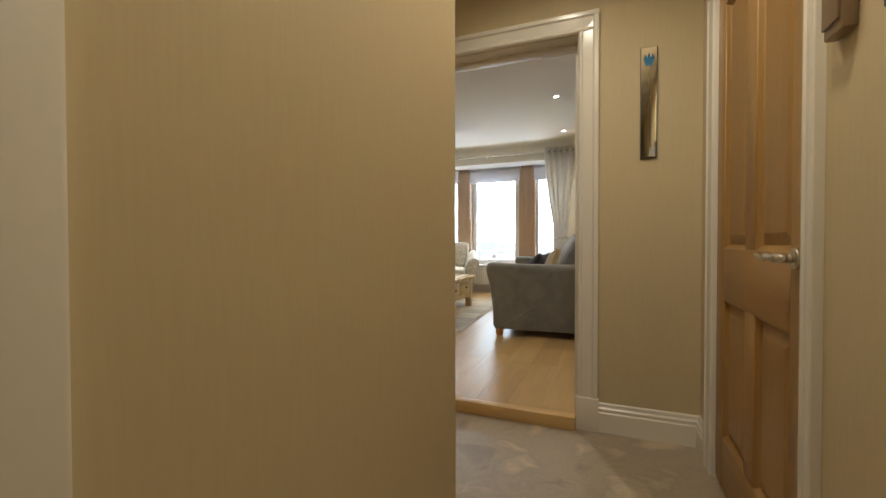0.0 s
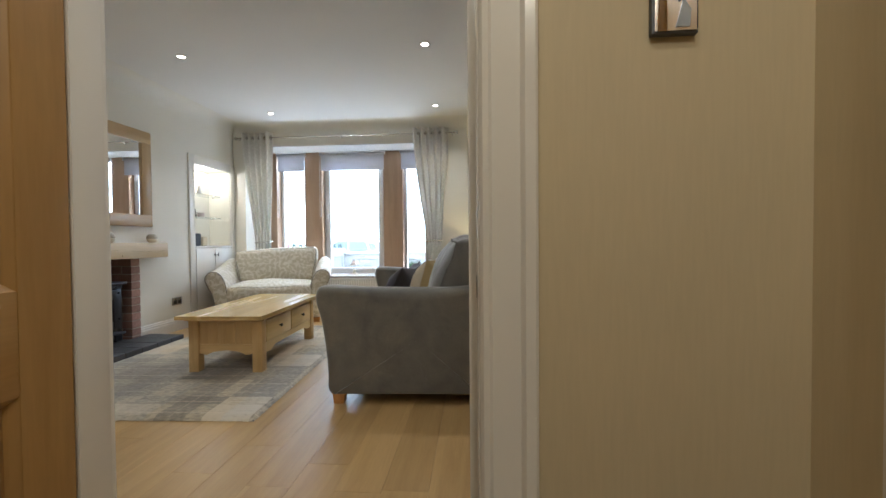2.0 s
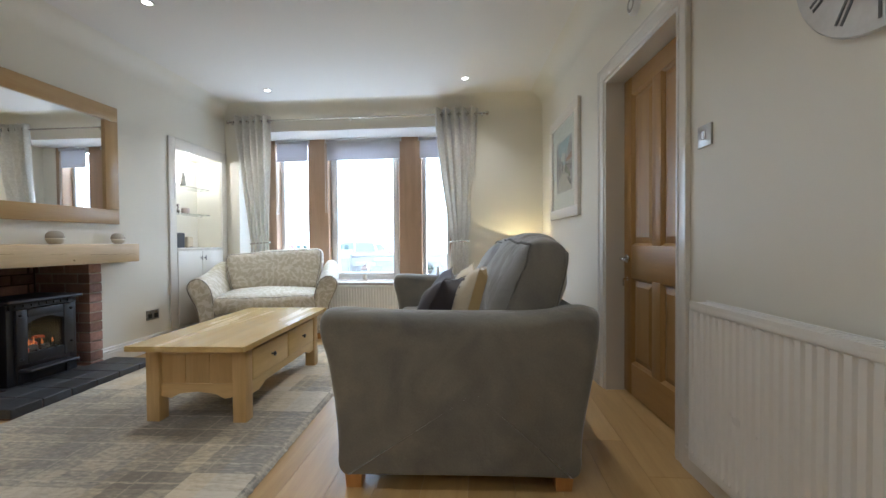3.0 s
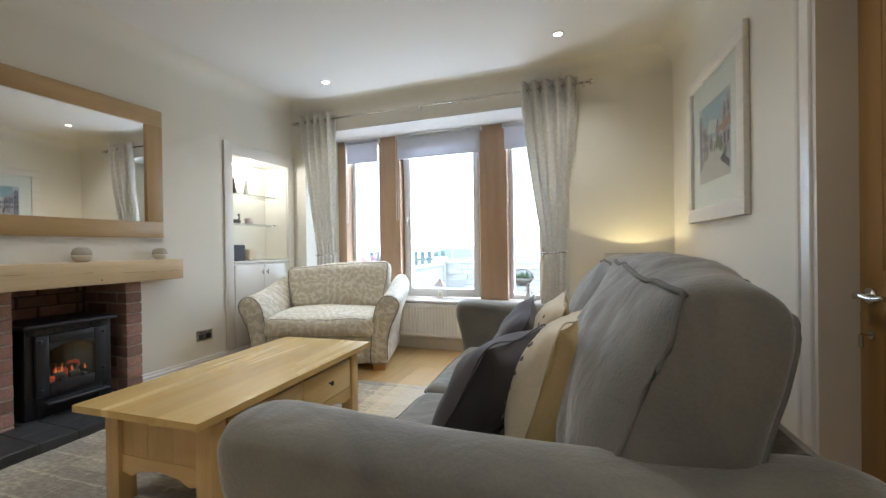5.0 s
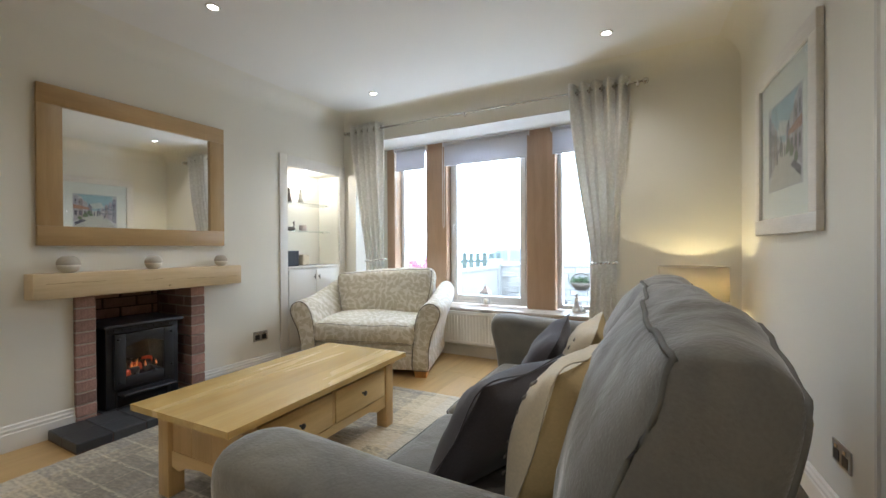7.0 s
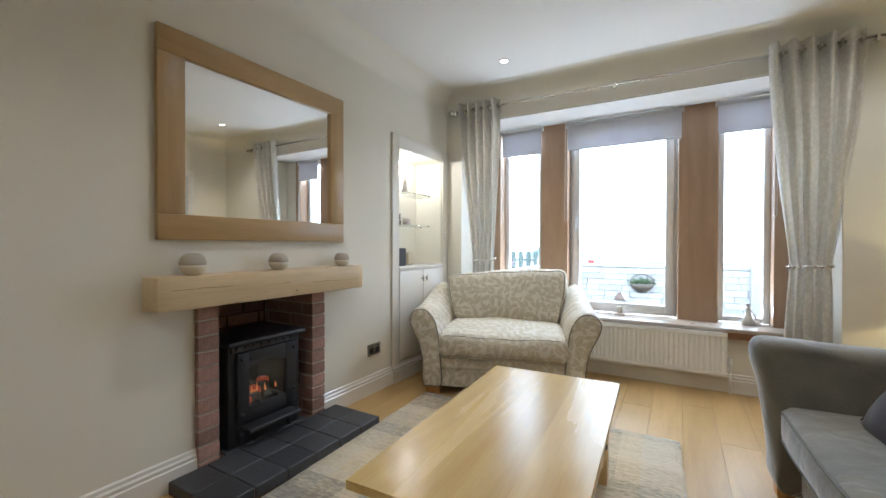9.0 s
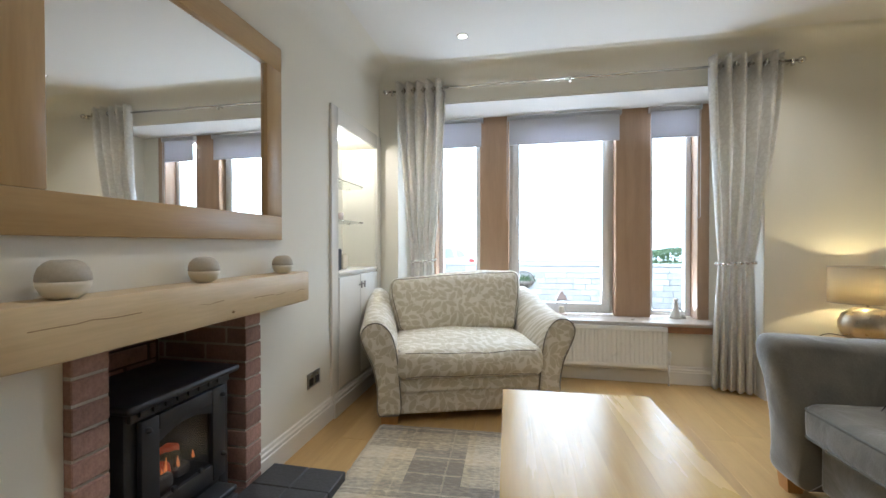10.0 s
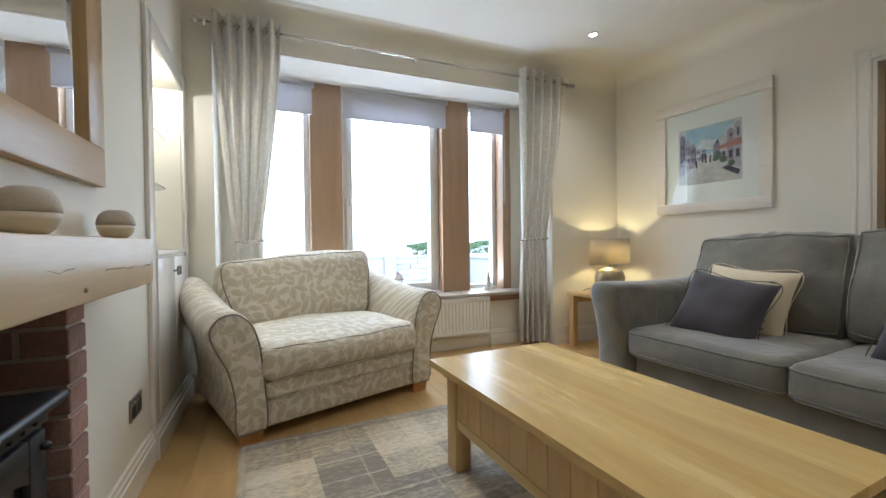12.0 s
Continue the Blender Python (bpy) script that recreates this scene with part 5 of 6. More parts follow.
# side outlines of a back cushion at its ends and at its full middle, from the front foot over the top to the back
BACK_END = [(-0.42, 0.46), (-0.43, 0.56), (-0.385, 0.70), (-0.305, 0.88), (-0.283, 0.972), (-0.205, 0.985), (-0.140, 0.945), (-0.142, 0.85), (-0.165, 0.76), (-0.24, 0.56), (-0.32, 0.46)]
BACK_MID = [(-0.44, 0.455), (-0.495, 0.56), (-0.475, 0.74), (-0.400, 0.89), (-0.315, 0.978), (-0.222, 1.010), (-0.145, 0.982), (-0.098, 0.88), (-0.098, 0.73), (-0.18, 0.54), (-0.30, 0.45)]


def back_cushion(top, y0, y1, rise, seed):
    """A boxed back cushion: its side outline swept along y, slack and creased, with a seam round front and back."""
    ends, full_ring = [smooth_path([Vector((x, 0, z)) for x, z in prof], 5, True) for prof in (BACK_END, BACK_MID)]
    ring = list(range(len(ends)))
    c = Vector((-0.26, 0, 0.74))
    mid, half = (y0 + y1) / 2, (y1 - y0) / 2

    def at(i, sc, v):
        p = full_ring[i].lerp(ends[i], min(1.0, abs(v)) ** 2.6)
        q = c + (p - c) * sc
        q.y = mid + half * v
        q.z += rise * (v + 1) / 2
        full = max(0.0, 1 - v * v)
        q += 0.014 * noise.noise_vector(q * 3.6 + Vector((seed * 3.1, seed, 0)))
        q += 0.007 * noise.noise_vector(q * 11 + Vector((seed, 0, 0)))
        crown = max(0.0, (p.z - 0.90) / 0.11)
        q.z += crown * 0.0045 * math.sin(31 * q.y + 7 * noise.noise((q.y * 5, q.x * 8, seed))) * (0.4 + 0.6 * full)
        return q
    rows = []
    for v, sc in ((-1.03, 0.05), (-1.03, 0.4), (-1.022, 0.7), (-1.0, 0.9), (-0.985, 0.965), (-0.96, 0.99)):
        rows.append([at(p, sc, v) for p in ring])
    for k in range(1, 32):
        rows.append([at(p, 1.0, -0.96 + 1.92 * k / 32) for p in ring])
    for v, sc in ((0.96, 0.99), (0.985, 0.965), (1.0, 0.9), (1.022, 0.7), (1.03, 0.4), (1.03, 0.05)):
        rows.append([at(p, sc, v) for p in ring])
    bc = part("back_cushion", loft(rows), GREY_SUEDE, top, "plump grey suede back cushion", True)
    for span in (ring[2:21], ring[31:48]):
        loop = [at(p, 0.982, -0.975) for p in span] + [at(span[-1], 1.004, -0.95 + 1.9 * k / 30) for k in range(31)]
        loop += [at(p, 0.982, 0.975) for p in reversed(span)] + [at(span[0], 1.004, 0.95 - 1.9 * k / 30) for k in range(31)]
        part("piping", tube(loop, 0.0058, True, 6), PIPING_GREY, bc, "raised seam piping", True)


# half across an arm: place across, how far the edge is rounded in, size of the outline
ARM_ROUND = [(0.35, -0.001, 1), (0.6, 0.006, 1), (0.8, 0.017, 1), (0.92, 0.032, 1), (0.985, 0.052, 1), (1.0, 0.066, 1), (1.002, 0.066, 0.97), (1.003, 0.066, 0.8), (1.003, 0.066, 0.4), (1.003, 0.066, 0.03)]


def arm_sofa(side, top):
    """A sofa arm: side view outline swept across its width, leaning outward at the top."""
    side_view = [(-0.94, 0.066), (-1.03, 0.066), (-1.062, 0.10), (-1.068, 0.18), (-1.08, 0.30), (-1.107, 0.50), (-1.137, 0.62), (-1.13, 0.69), (-1.07, 0.715), (-0.8, 0.703), (-0.5, 0.699), (-0.28, 0.704), (-0.13, 0.722), (-0.06, 0.718), (-0.03, 0.68), (-0.045, 0.5), (-0.085, 0.28), (-0.10, 0.18), (-0.108, 0.10), (-0.135, 0.066), (-0.22, 0.066)]
    pts = [Vector((x, 0, z)) for x, z in side_view]
    ring = smooth_path(pts, 4, True)
    c = Vector((-0.52, 0, 0.4))
    rows = []
    for u, inset, sc in [(-u, ins, sc) for u, ins, sc in reversed(ARM_ROUND)] + [(0.0, -0.004, 1)] + ARM_ROUND:
        row = []
        for p in ring:
            d = (p - c)
            q = p - d.normalized() * inset * max(0.15, min(1.0, (p.z - 0.06) / 0.3))
            q = c + (q - c) * sc
            lean = 0.016 * (q.z - 0.1) / 0.6
            half = 0.097
            row.append((q.x, side * (0.871 + lean) + u * half, q.z))
        rows.append(row)
    return part("arm", loft(rows), GREY_SUEDE, top, "flared padded arm", True)


FOOT_OAK = wood("orange_oak_foot", (0.56, 0.29, 0.09), (0.46, 0.22, 0.06), 0.4, "z", 1.0, 0.05)
S = thing("sofa", "grey suede two-seat sofa with loose back cushions", "sofa", SOFA)
arm_sofa(-1, S)
arm_sofa(1, S)
part("seat_base", soft_box(0.90, 1.54, 0.24, 0.03, 0.004, 6, at=(-0.535, 0, 0.195)), GREY_SUEDE, S, "upholstered seat base", True)
back = []
for u, ins in ((-0.80, 0.03), (-0.78, 0.0), (0.78, 0.0), (0.80, 0.03)):
    back.append([(x, u, z - (ins if z > 0.6 else 0)) for x, z in ((-0.11, 0.08), (-0.08, 0.4), (-0.05, 0.63), (-0.06, 0.69), (-0.09, 0.705), (-0.14, 0.69), (-0.20, 0.5), (-0.22, 0.08))])
part("back", loft(back), GREY_SUEDE, S, "upholstered back frame", "auto")
for k, s in enumerate((-1, 1)):
    seat = part("seat_cushion", soft_box(0.86, 0.765, 0.165, 0.045, 0.02, 10, 0.006, k), GREY_SUEDE, S, "deep grey suede seat cushion", True, Matrix.Translation((-0.625, s * 0.385, 0.378)))
    for zz in (0.055, -0.055):
        part("piping", tube(lumped([(x, y, zz) for x, y in seam_loop(0.427, 0.379, 0.04, 0.011)], 0.006, k), 0.006, True, 6), PIPING_GREY, seat, "raised seam piping", True)
    back_cushion(S, *((-0.868, 0.035, 0.02) if s < 0 else (0.05, 0.80, -0.015)), k + 5)
for x, y in ((-1.005, -0.905), (-0.17, -0.905), (-1.005, 0.905), (-0.17, 0.905)):
    part("foot", loft([[(x - r, y - r, z), (x + r, y - r, z), (x + r, y + r, z), (x - r, y + r, z)] for z, r in ((0, 0.030), (0.09, 0.038))]), FOOT_OAK, S, "tapered oak block foot")


def scatter_cushion(name, label, w, h, t, mat, m, seed, back=None):
    """A knife-edge cushion with pinched corners and slack creases; local z is its thickness."""
    n = 18
    top = thing(name, label, "cushion", m)
    for s, mm, nm in ((1, mat, "front_cover"), (-1, back or mat, "back_cover")):
        bm = bmesh.new()
        g = []
        for i in range(n + 1):
            row = []
            for j in range(n + 1):
                u, v = -1 + 2 * i / n, -1 + 2 * j / n
                puff = max(0.0, (1 - abs(u) ** 2.6) * (1 - abs(v) ** 2.6)) ** 0.55
                px = u * w / 2 * (1 - 0.07 * (1 - v * v) * abs(u) ** 2)
                py = v * h / 2 * (1 - 0.07 * (1 - u * u) * abs(v) ** 2)
                crease = 0.024 * noise.noise((px * 9 + seed, py * 9, seed)) * puff + 0.006 * math.sin(14 * (u - v) + seed) * puff * max(0, abs(u * v) - 0.1)
                row.append(bm.verts.new((px, py, s * (t / 2 * puff + crease))))
            g.append(row)
        for i in range(n):
            for j in range(n):
                f = (g[i][j], g[i + 1][j], g[i + 1][j + 1], g[i][j + 1])
                bm.faces.new(f if s > 0 else f[::-1])
        part(nm, bm, mm, top, smooth=True)
    edge = [(-1, -1), (0, -0.93), (1, -1), (0.93, 0), (1, 1), (0, 0.93), (-1, 1), (-0.93, 0)]
    part("piping", tube(smooth_path([(x * w / 2, y * h / 2, 0) for x, y in edge], 5, True), 0.0022, True, 6), mat, top, "edge seam", True)
    return top


def leaning(x, y, z, yaw, lean, spin=0):
    """Pose of a cushion standing on the seat: thickness axis along the yaw, leaning back."""
    return SOFA @ Matrix.Translation((x, y, z)) @ Matrix.Rotation(radians(yaw), 4, "Z") @ Matrix.Rotation(radians(-90 + lean), 4, "Y") @ Matrix.Rotation(radians(spin), 4, "Z")


DASH = material("grey_wool_dash", (0.20, 0.18, 0.16), 0.9, vary=0.15, grain=150, bump=0.2)


def bands(top, w, h, t):
    """Dark woven dashes across a pale cushion."""
    for i in range(7):
        v = -0.6 + i * 0.2
        puff = ((1 - 0.55 ** 2.6) * (1 - abs(v) ** 2.6)) ** 0.55
        part("woven_dash", soft_box(0.010, 0.034, 0.005, 0.0024, 0, 2), DASH, top, "grey woven dash", True, Matrix.Translation((v * w / 2, -0.62 * h / 2, t / 2 * puff * 0.93 + 0.002)))


c1 = scatter_cushion("scatter_cushion", "cream wool cushion with dark woven dashes against the sofa back", 0.42, 0.44, 0.18, CHECK_CREAM, leaning(-0.56, 0.41, 0.605, 2, 22, -4), 2, MUSTARD)
bands(c1, 0.42, 0.44, 0.18)
scatter_cushion("scatter_cushion", "charcoal velvet cushion propped on the far seat", 0.40, 0.43, 0.15, CHARCOAL, leaning(-0.74, 0.43, 0.585, 6, 30, -9), 3)
c2 = scatter_cushion("scatter_cushion", "cream and mustard wool cushion with dark dashes on the near seat", 0.42, 0.44, 0.20, CHECK_CREAM, leaning(-0.50, -0.40, 0.655, -12, 18), 5, MUSTARD)
bands(c2, 0.42, 0.44, 0.20)
scatter_cushion("scatter_cushion", "charcoal velvet cushion slumped on the near seat", 0.38, 0.46, 0.17, CHARCOAL, leaning(-0.69, -0.38, 0.625, -16, 30, 3), 7)

# ---- armchair ----
A = thing("armchair", "wide cream armchair upholstered in a beige leaf pattern", "armchair", CHAIR)


def arm_chair(s):
    sec = [(0.45, 0.052), (0.450, 0.28), (0.455, 0.40), (0.472, 0.50), (0.512, 0.595), (0.575, 0.648), (0.645, 0.645), (0.692, 0.60), (0.698, 0.545), (0.668, 0.46), (0.625, 0.36), (0.592, 0.22), (0.58, 0.052)]
    ring = smooth_path([Vector((s * x, 0, z)) for x, z in sec], 4, True)
    ring = [Vector((p.x, p.y, max(0.05, p.z))) for p in ring]
    c = Vector((s * 0.54, 0, 0.42))
    rows = []
    for y, rise, ins, sc in ((-0.013, 0, 0.035, 0.03), (-0.013, 0, 0.035, 0.5), (-0.012, 0, 0.035, 1), (0.0, 0, 0.012, 1), (0.03, 0, 0.0, 1), (0.25, 0.01, 0, 1), (0.5, 0.05, 0, 1), (0.72, 0.10, 0, 1), (0.84, 0.13, 0.01, 1), (0.87, 0.13, 0.05, 1), (0.87, 0.13, 0.05, 0.4)):
        in_ring = [c + (p - (p - c).normalized() * ins - c) * sc for p in ring]
        rows.append([(q.x, y, q.z + rise * max(0, (q.z - 0.25) / 0.4)) for q in in_ring])
    ob = part("arm", loft(rows), CHAIR_FABRIC, A, "outward scrolled arm", True)
    part("piping", tube([(p.x, -0.008, p.z) for p in [q - (q - c).normalized() * 0.012 for q in ring]], 0.0042, True, 6), PIPING, ob, "taupe contrast piping", True)


arm_chair(-1)
arm_chair(1)
part("seat_base", soft_box(0.92, 0.80, 0.22, 0.02, 0.003, 6, at=(0, 0.415, 0.165)), CHAIR_FABRIC, A, "upholstered seat base", True)
part("front_border", soft_box(0.90, 0.05, 0.085, 0.02, 0.003, 4, at=(0, 0.012, 0.245)), CHAIR_FABRIC, A, "padded front border", True)
seat = part("seat_cushion", soft_box(0.925, 0.76, 0.185, 0.055, 0.045, 10, 0.014, 4), CHAIR_FABRIC, A, "deep leaf-pattern seat cushion", True, Matrix.Translation((0, 0.340, 0.378)))
for zz in (0.071, -0.071):
    part("piping", tube(lumped([(x, y, zz) for x, y in seam_loop(0.449, 0.366, 0.05, 0.018)], 0.014, 4), 0.0052, True, 6), PIPING, seat, "taupe contrast piping", True)
part("back", loft([[(x, y, z) for x, z in ((-0.50, 0.08), (0.50, 0.08), (0.51, 0.6), (0.47, 0.80), (0.40, 0.83), (-0.40, 0.83), (-0.47, 0.80), (-0.51, 0.6))] for y in (0.74, 0.86)]), CHAIR_FABRIC, A, "upholstered back frame", "auto")
tilt = Matrix.Translation((0, 0.665, 0.68)) @ Matrix.Rotation(radians(-13), 4, "X")


def slump(p):
    """Wider at the top than at the seat, sagging towards one arm."""
    up = (p.z + 0.235) / 0.47
    return Vector((p.x * (0.93 + 0.15 * up), p.y, p.z - 0.055 * up * max(0.0, 0.5 - p.x / 0.95) - 0.012))


bm = soft_box(0.95, 0.21, 0.47, 0.055, 0.035, 12, 0.018, 9)
for v in bm.verts:
    v.co = slump(v.co)
bc = part("back_cushion", bm, CHAIR_FABRIC, A, "plump leaf-pattern back cushion", True, tilt)
for yy in (-0.087, 0.087):
    part("piping", tube([slump(p) for p in lumped([(x, yy, z) for x, z in seam_loop(0.461, 0.221, 0.045, 0.010)], 0.018, 9)], 0.0052, True, 6), PIPING, bc, "taupe contrast piping", True)
for x, y in ((-0.515, 0.06), (0.515, 0.06), (-0.50, 0.78), (0.50, 0.78)):
    part("foot", loft([[(x - r, y - r, z), (x + r, y - r, z), (x + r, y + r, z), (x - r, y + r, z)] for z, r in ((0, 0.050), (0.066, 0.056))]), FOOT_OAK, A, "square oak block foot")

# ---- coffee table ----
T = thing("coffee_table", "golden oak coffee table with drawers and an overhanging top", "coffee table", TABLE)
rng = random.Random(8)
xs = [-0.318, -0.21, -0.095, 0.0, 0.12, 0.22, 0.318]
for x0, x1 in zip(xs, xs[1:]):
    part("top_board", boxes((x0, x1, -0.625, 0.625, 0.405, 0.432), bevel=0.0), OAK_TOP, T)
for x in (-0.24, 0.24):
    for y in (-0.50, 0.50):
        part("leg", boxes((x - 0.037, x + 0.037, y - 0.037, y + 0.037, 0, 0.405), bevel=0.005), OAK_Z, T, "square oak leg", "auto")
for s in (-1, 1):
    y = s * 0.508
    part("end_rail", boxes((-0.203, 0.203, y - 0.012, y + 0.012, 0.365, 0.404), bevel=0.002), OAK_X, T)
    for i in range(3):
        x0 = -0.203 + i * 0.1353
        part("end_panel", boxes((x0 + 0.0008, x0 + 0.1345, y - 0.008, y + 0.008, 0.205, 0.365), bevel=0.002), OAK_Z, T)
    arch = [(-0.203, 0.205), (0.203, 0.205), (0.203, 0.135), (0.15, 0.125), (0.10, 0.15), (0.0, 0.162), (-0.10, 0.15), (-0.15, 0.125), (-0.203, 0.135)]
    part("apron", loft([[(x, y + d, z) for x, z in arch] for d in (-0.013, 0.013)]), OAK_X, T, "curved end apron", "auto")
    part("cleat", boxes((-0.30, 0.30, y - 0.04, y + 0.02, 0.385, 0.4045), bevel=0.004), OAK_X, T, "cross batten under the top", "auto")
part("side_boards_panel", boxes((-0.262, -0.246, -0.463, 0.463, 0.205, 0.400)), OAK, T)
for i in range(10):
    y0 = -0.463 + i * 0.0926
    part("side_board", boxes((-0.268, -0.262, y0 + 0.001, y0 + 0.0915, 0.225, 0.398), bevel=0.002), OAK_Z, T)
part("side_rail", boxes((-0.27, -0.245, -0.463, 0.463, 0.185, 0.222), bevel=0.003), OAK, T, smooth="auto")
arch = [(0.463, 0.20), (-0.463, 0.20), (-0.463, 0.13), (-0.38, 0.125), (-0.30, 0.155), (0.30, 0.155), (0.38, 0.125), (0.463, 0.13)]
part("side_apron", loft([[(x, y, z) for y, z in arch] for x in (0.245, 0.268)]), OAK, T, "curved side apron", "auto")
part("top_rail", boxes((0.244, 0.268, -0.463, 0.463, 0.375, 0.404), bevel=0.002), OAK, T)
part("carcass", boxes((-0.24, 0.24, -0.45, 0.45, 0.20, 0.22), (0.22, 0.244, -0.463, 0.463, 0.20, 0.375)), OAK_Z, T)
for i in range(2):
    y0, y1 = (-0.455, -0.008) if i == 0 else (0.008, 0.455)
    d = part("drawer_front", boxes((0.246, 0.274, y0 + 0.005, y1 - 0.005, 0.205, 0.37), bevel=0.003), OAK, T, "plain oak drawer front", "auto")
    part("knob", lathe([(0.005, 0), (0.005, 0.012), (0.013, 0.017), (0.014, 0.022), (0.008, 0.027), (0.001, 0.028)], 16), BLACK_PLASTIC, d, "small dark metal knob", True, Matrix.Translation((0.274, (y0 + y1) / 2, 0.292)) @ Matrix.Rotation(radians(90), 4, "Y"))
part("divider", boxes((0.244, 0.27, -0.008, 0.008, 0.20, 0.376)), OAK_Z, T)

# ---- rug ----
RUG = thing("rug", "checked grey and beige wool rug under the coffee table", "rug", Matrix.Translation((-2.255, 4.815, 0.0)) @ Matrix.Rotation(radians(2.5), 4, "Z"))
bm = bmesh.new()
nx, ny = 60, 84
g = []
for i in range(nx + 1):
    row = []
    for j in range(ny + 1):
        u, v = i / nx, j / ny
        x, y = -0.84 + 1.68 * u, -1.225 + 2.45 * v
        e = min(u * nx, (1 - u) * nx, v * ny, (1 - v) * ny)
        edge = 0.006 * noise.noise((x * 25, y * 25, 3)) if e < 1 else 0
        z = 0.003 if e < 0.5 else (0.021 if e < 1.5 else 0.025) + 0.0025 * noise.noise((x * 30, y * 30, 0))
        row.append(bm.verts.new((x + edge, y + edge, z)))
    g.append(row)
for i in range(nx):
    for j in range(ny):
        bm.faces.new((g[i][j], g[i + 1][j], g[i + 1][j + 1], g[i][j + 1]))
part("rug_surface", bm, RUG_PILE, RUG, smooth=True)
part("backing", boxes((-0.832, 0.832, -1.217, 1.217, 0.0, 0.004)), CHARCOAL, RUG, "dark woven backing")

# ---- lamp corner ----
LT = thing("side_table", "small square oak lamp table in the corner", "side table", Matrix.Translation((-0.20, 6.63, 0)) @ Matrix.Rotation(radians(2), 4, "Z"))
part("top", boxes((-0.27, 0.27, -0.24, 0.24, 0.47, 0.495), bevel=0.004), OAK_X, LT, smooth="auto")
for x in (-0.23, 0.23):
    for y in (-0.20, 0.20):
        part("leg", boxes((x - 0.028, x + 0.028, y - 0.028, y + 0.028, 0, 0.47), bevel=0.004), OAK_Z, LT, smooth="auto")
for y in (-0.20, 0.20):
    part("rail", boxes((-0.202, 0.202, y - 0.01, y + 0.01, 0.40, 0.47)), OAK_X, LT)
L = thing("table_lamp", "oval hammered pewter table lamp with a lit drum shade", "lamp", Matrix.Translation((-0.085, 6.73, 0.495)))
part("base", lathe([(0.06, 0), (0.09, 0.004), (0.135, 0.04), (0.155, 0.09), (0.155, 0.13), (0.135, 0.18), (0.09, 0.212), (0.03, 0.222), (0.012, 0.225)], 36, (0, 0, 0), (1, 0.7)), HAMMERED, L, "oval hammered metal base", True)
part("stem", rod((0, 0, 0.222), 0.008, 0.06, "z", 12), STEEL, L, smooth=True)
sh = part("shade", loft([[(0.215 * math.cos(a), 0.13 * math.sin(a), z) for a in [2 * math.pi * k / 48 for k in range(48)]] for z in (0.252, 0.485)], caps=False), LINEN, L, "oval taupe linen drum shade", True)
sh.modifiers.new("thickness", "SOLIDIFY").thickness = 0.0015
for z in (0.252, 0.485):
    part("shade_ring", tube([(0.2155 * math.cos(a), 0.1305 * math.sin(a), z) for a in [2 * math.pi * k / 48 for k in range(48)]], 0.0022, True, 6), STEEL, L)
part("bulb", lathe([(0.012, 0), (0.028, 0.03), (0.03, 0.05), (0.02, 0.07), (0.002, 0.078)], 18, (0, 0, 0.28)), BULB, L, "glowing bulb", True)
part("cable", tube(smooth_path([(-0.05, 0.09, 0.01), (-0.14, 0.17, 0.004), (-0.26, 0.19, -0.12), (-0.29, 0.22, -0.30), (-0.24, 0.25, -0.42), (-0.05, 0.255, -0.44)]), 0.003, n=6), BLACK_PLASTIC, L, "thin dark flex")
lamp("table_lamp_light", "POINT", (-0.085, 6.73, 0.834), 23, (1.0, 0.77, 0.34), size=0.03)

# ---- wall things on the slanted wall ----
P = thing("picture", "framed street-scene print with a wide cream mount", "picture", EAST @ Matrix.Translation((0, 0.445, 1.655)))
hw, hh, fw = 0.445, 0.468, 0.085
for s in (-1, 1):
    part("frame_rail", boxes((-0.03, -0.001, -hw, hw, s * hh, s * (hh - fw)), bevel=0.004), PALE_FRAME, P, "limed wood frame", "auto")
    part("frame_stile", boxes((-0.03, -0.001, s * hw, s * (hw - fw), -hh + fw, hh - fw), bevel=0.004), PALE_FRAME, P, "limed wood frame", "auto")
part("mount", boxes((-0.010, -0.002, -hw + fw, hw - fw, -hh + fw, hh - fw)), MOUNT, P, "cream card mount")
# the print: north is towards the picture's left
pw, ph = 0.245, 0.235


def flat(points, depth, mat, name="print_area"):
    return part(name, loft([[(d, y, z) for y, z in points] for d in (-0.0105, depth)]), mat, P)


flat([(pw, -ph), (-pw, -ph), (-pw, ph), (pw, ph)], -0.0110, paint_flat("print_lilac_paper", (0.58, 0.56, 0.60)))
flat([(0.20, 0.02), (-0.06, 0.0), (-0.15, 0.19), (-0.20, 0.225), (0.19, 0.225)], -0.0114, paint_flat("print_sky_blue", (0.36, 0.50, 0.60)))
flat([(0.10, 0.06), (-0.04, 0.03), (-0.06, 0.10), (0.06, 0.13)], -0.0117, paint_flat("print_cloud", (0.62, 0.64, 0.64)))
flat([(0.24, -0.23), (-0.24, -0.23), (-0.10, -0.02), (0.05, 0.0), (0.10, -0.06)], -0.0117, paint_flat("print_street", (0.54, 0.51, 0.48)))
facades = [paint_flat("print_facade", c) for c in ((0.24, 0.22, 0.29), (0.42, 0.38, 0.44), (0.33, 0.26, 0.28), (0.50, 0.46, 0.50))]
dark = paint_flat("print_dark_line", (0.07, 0.06, 0.10))
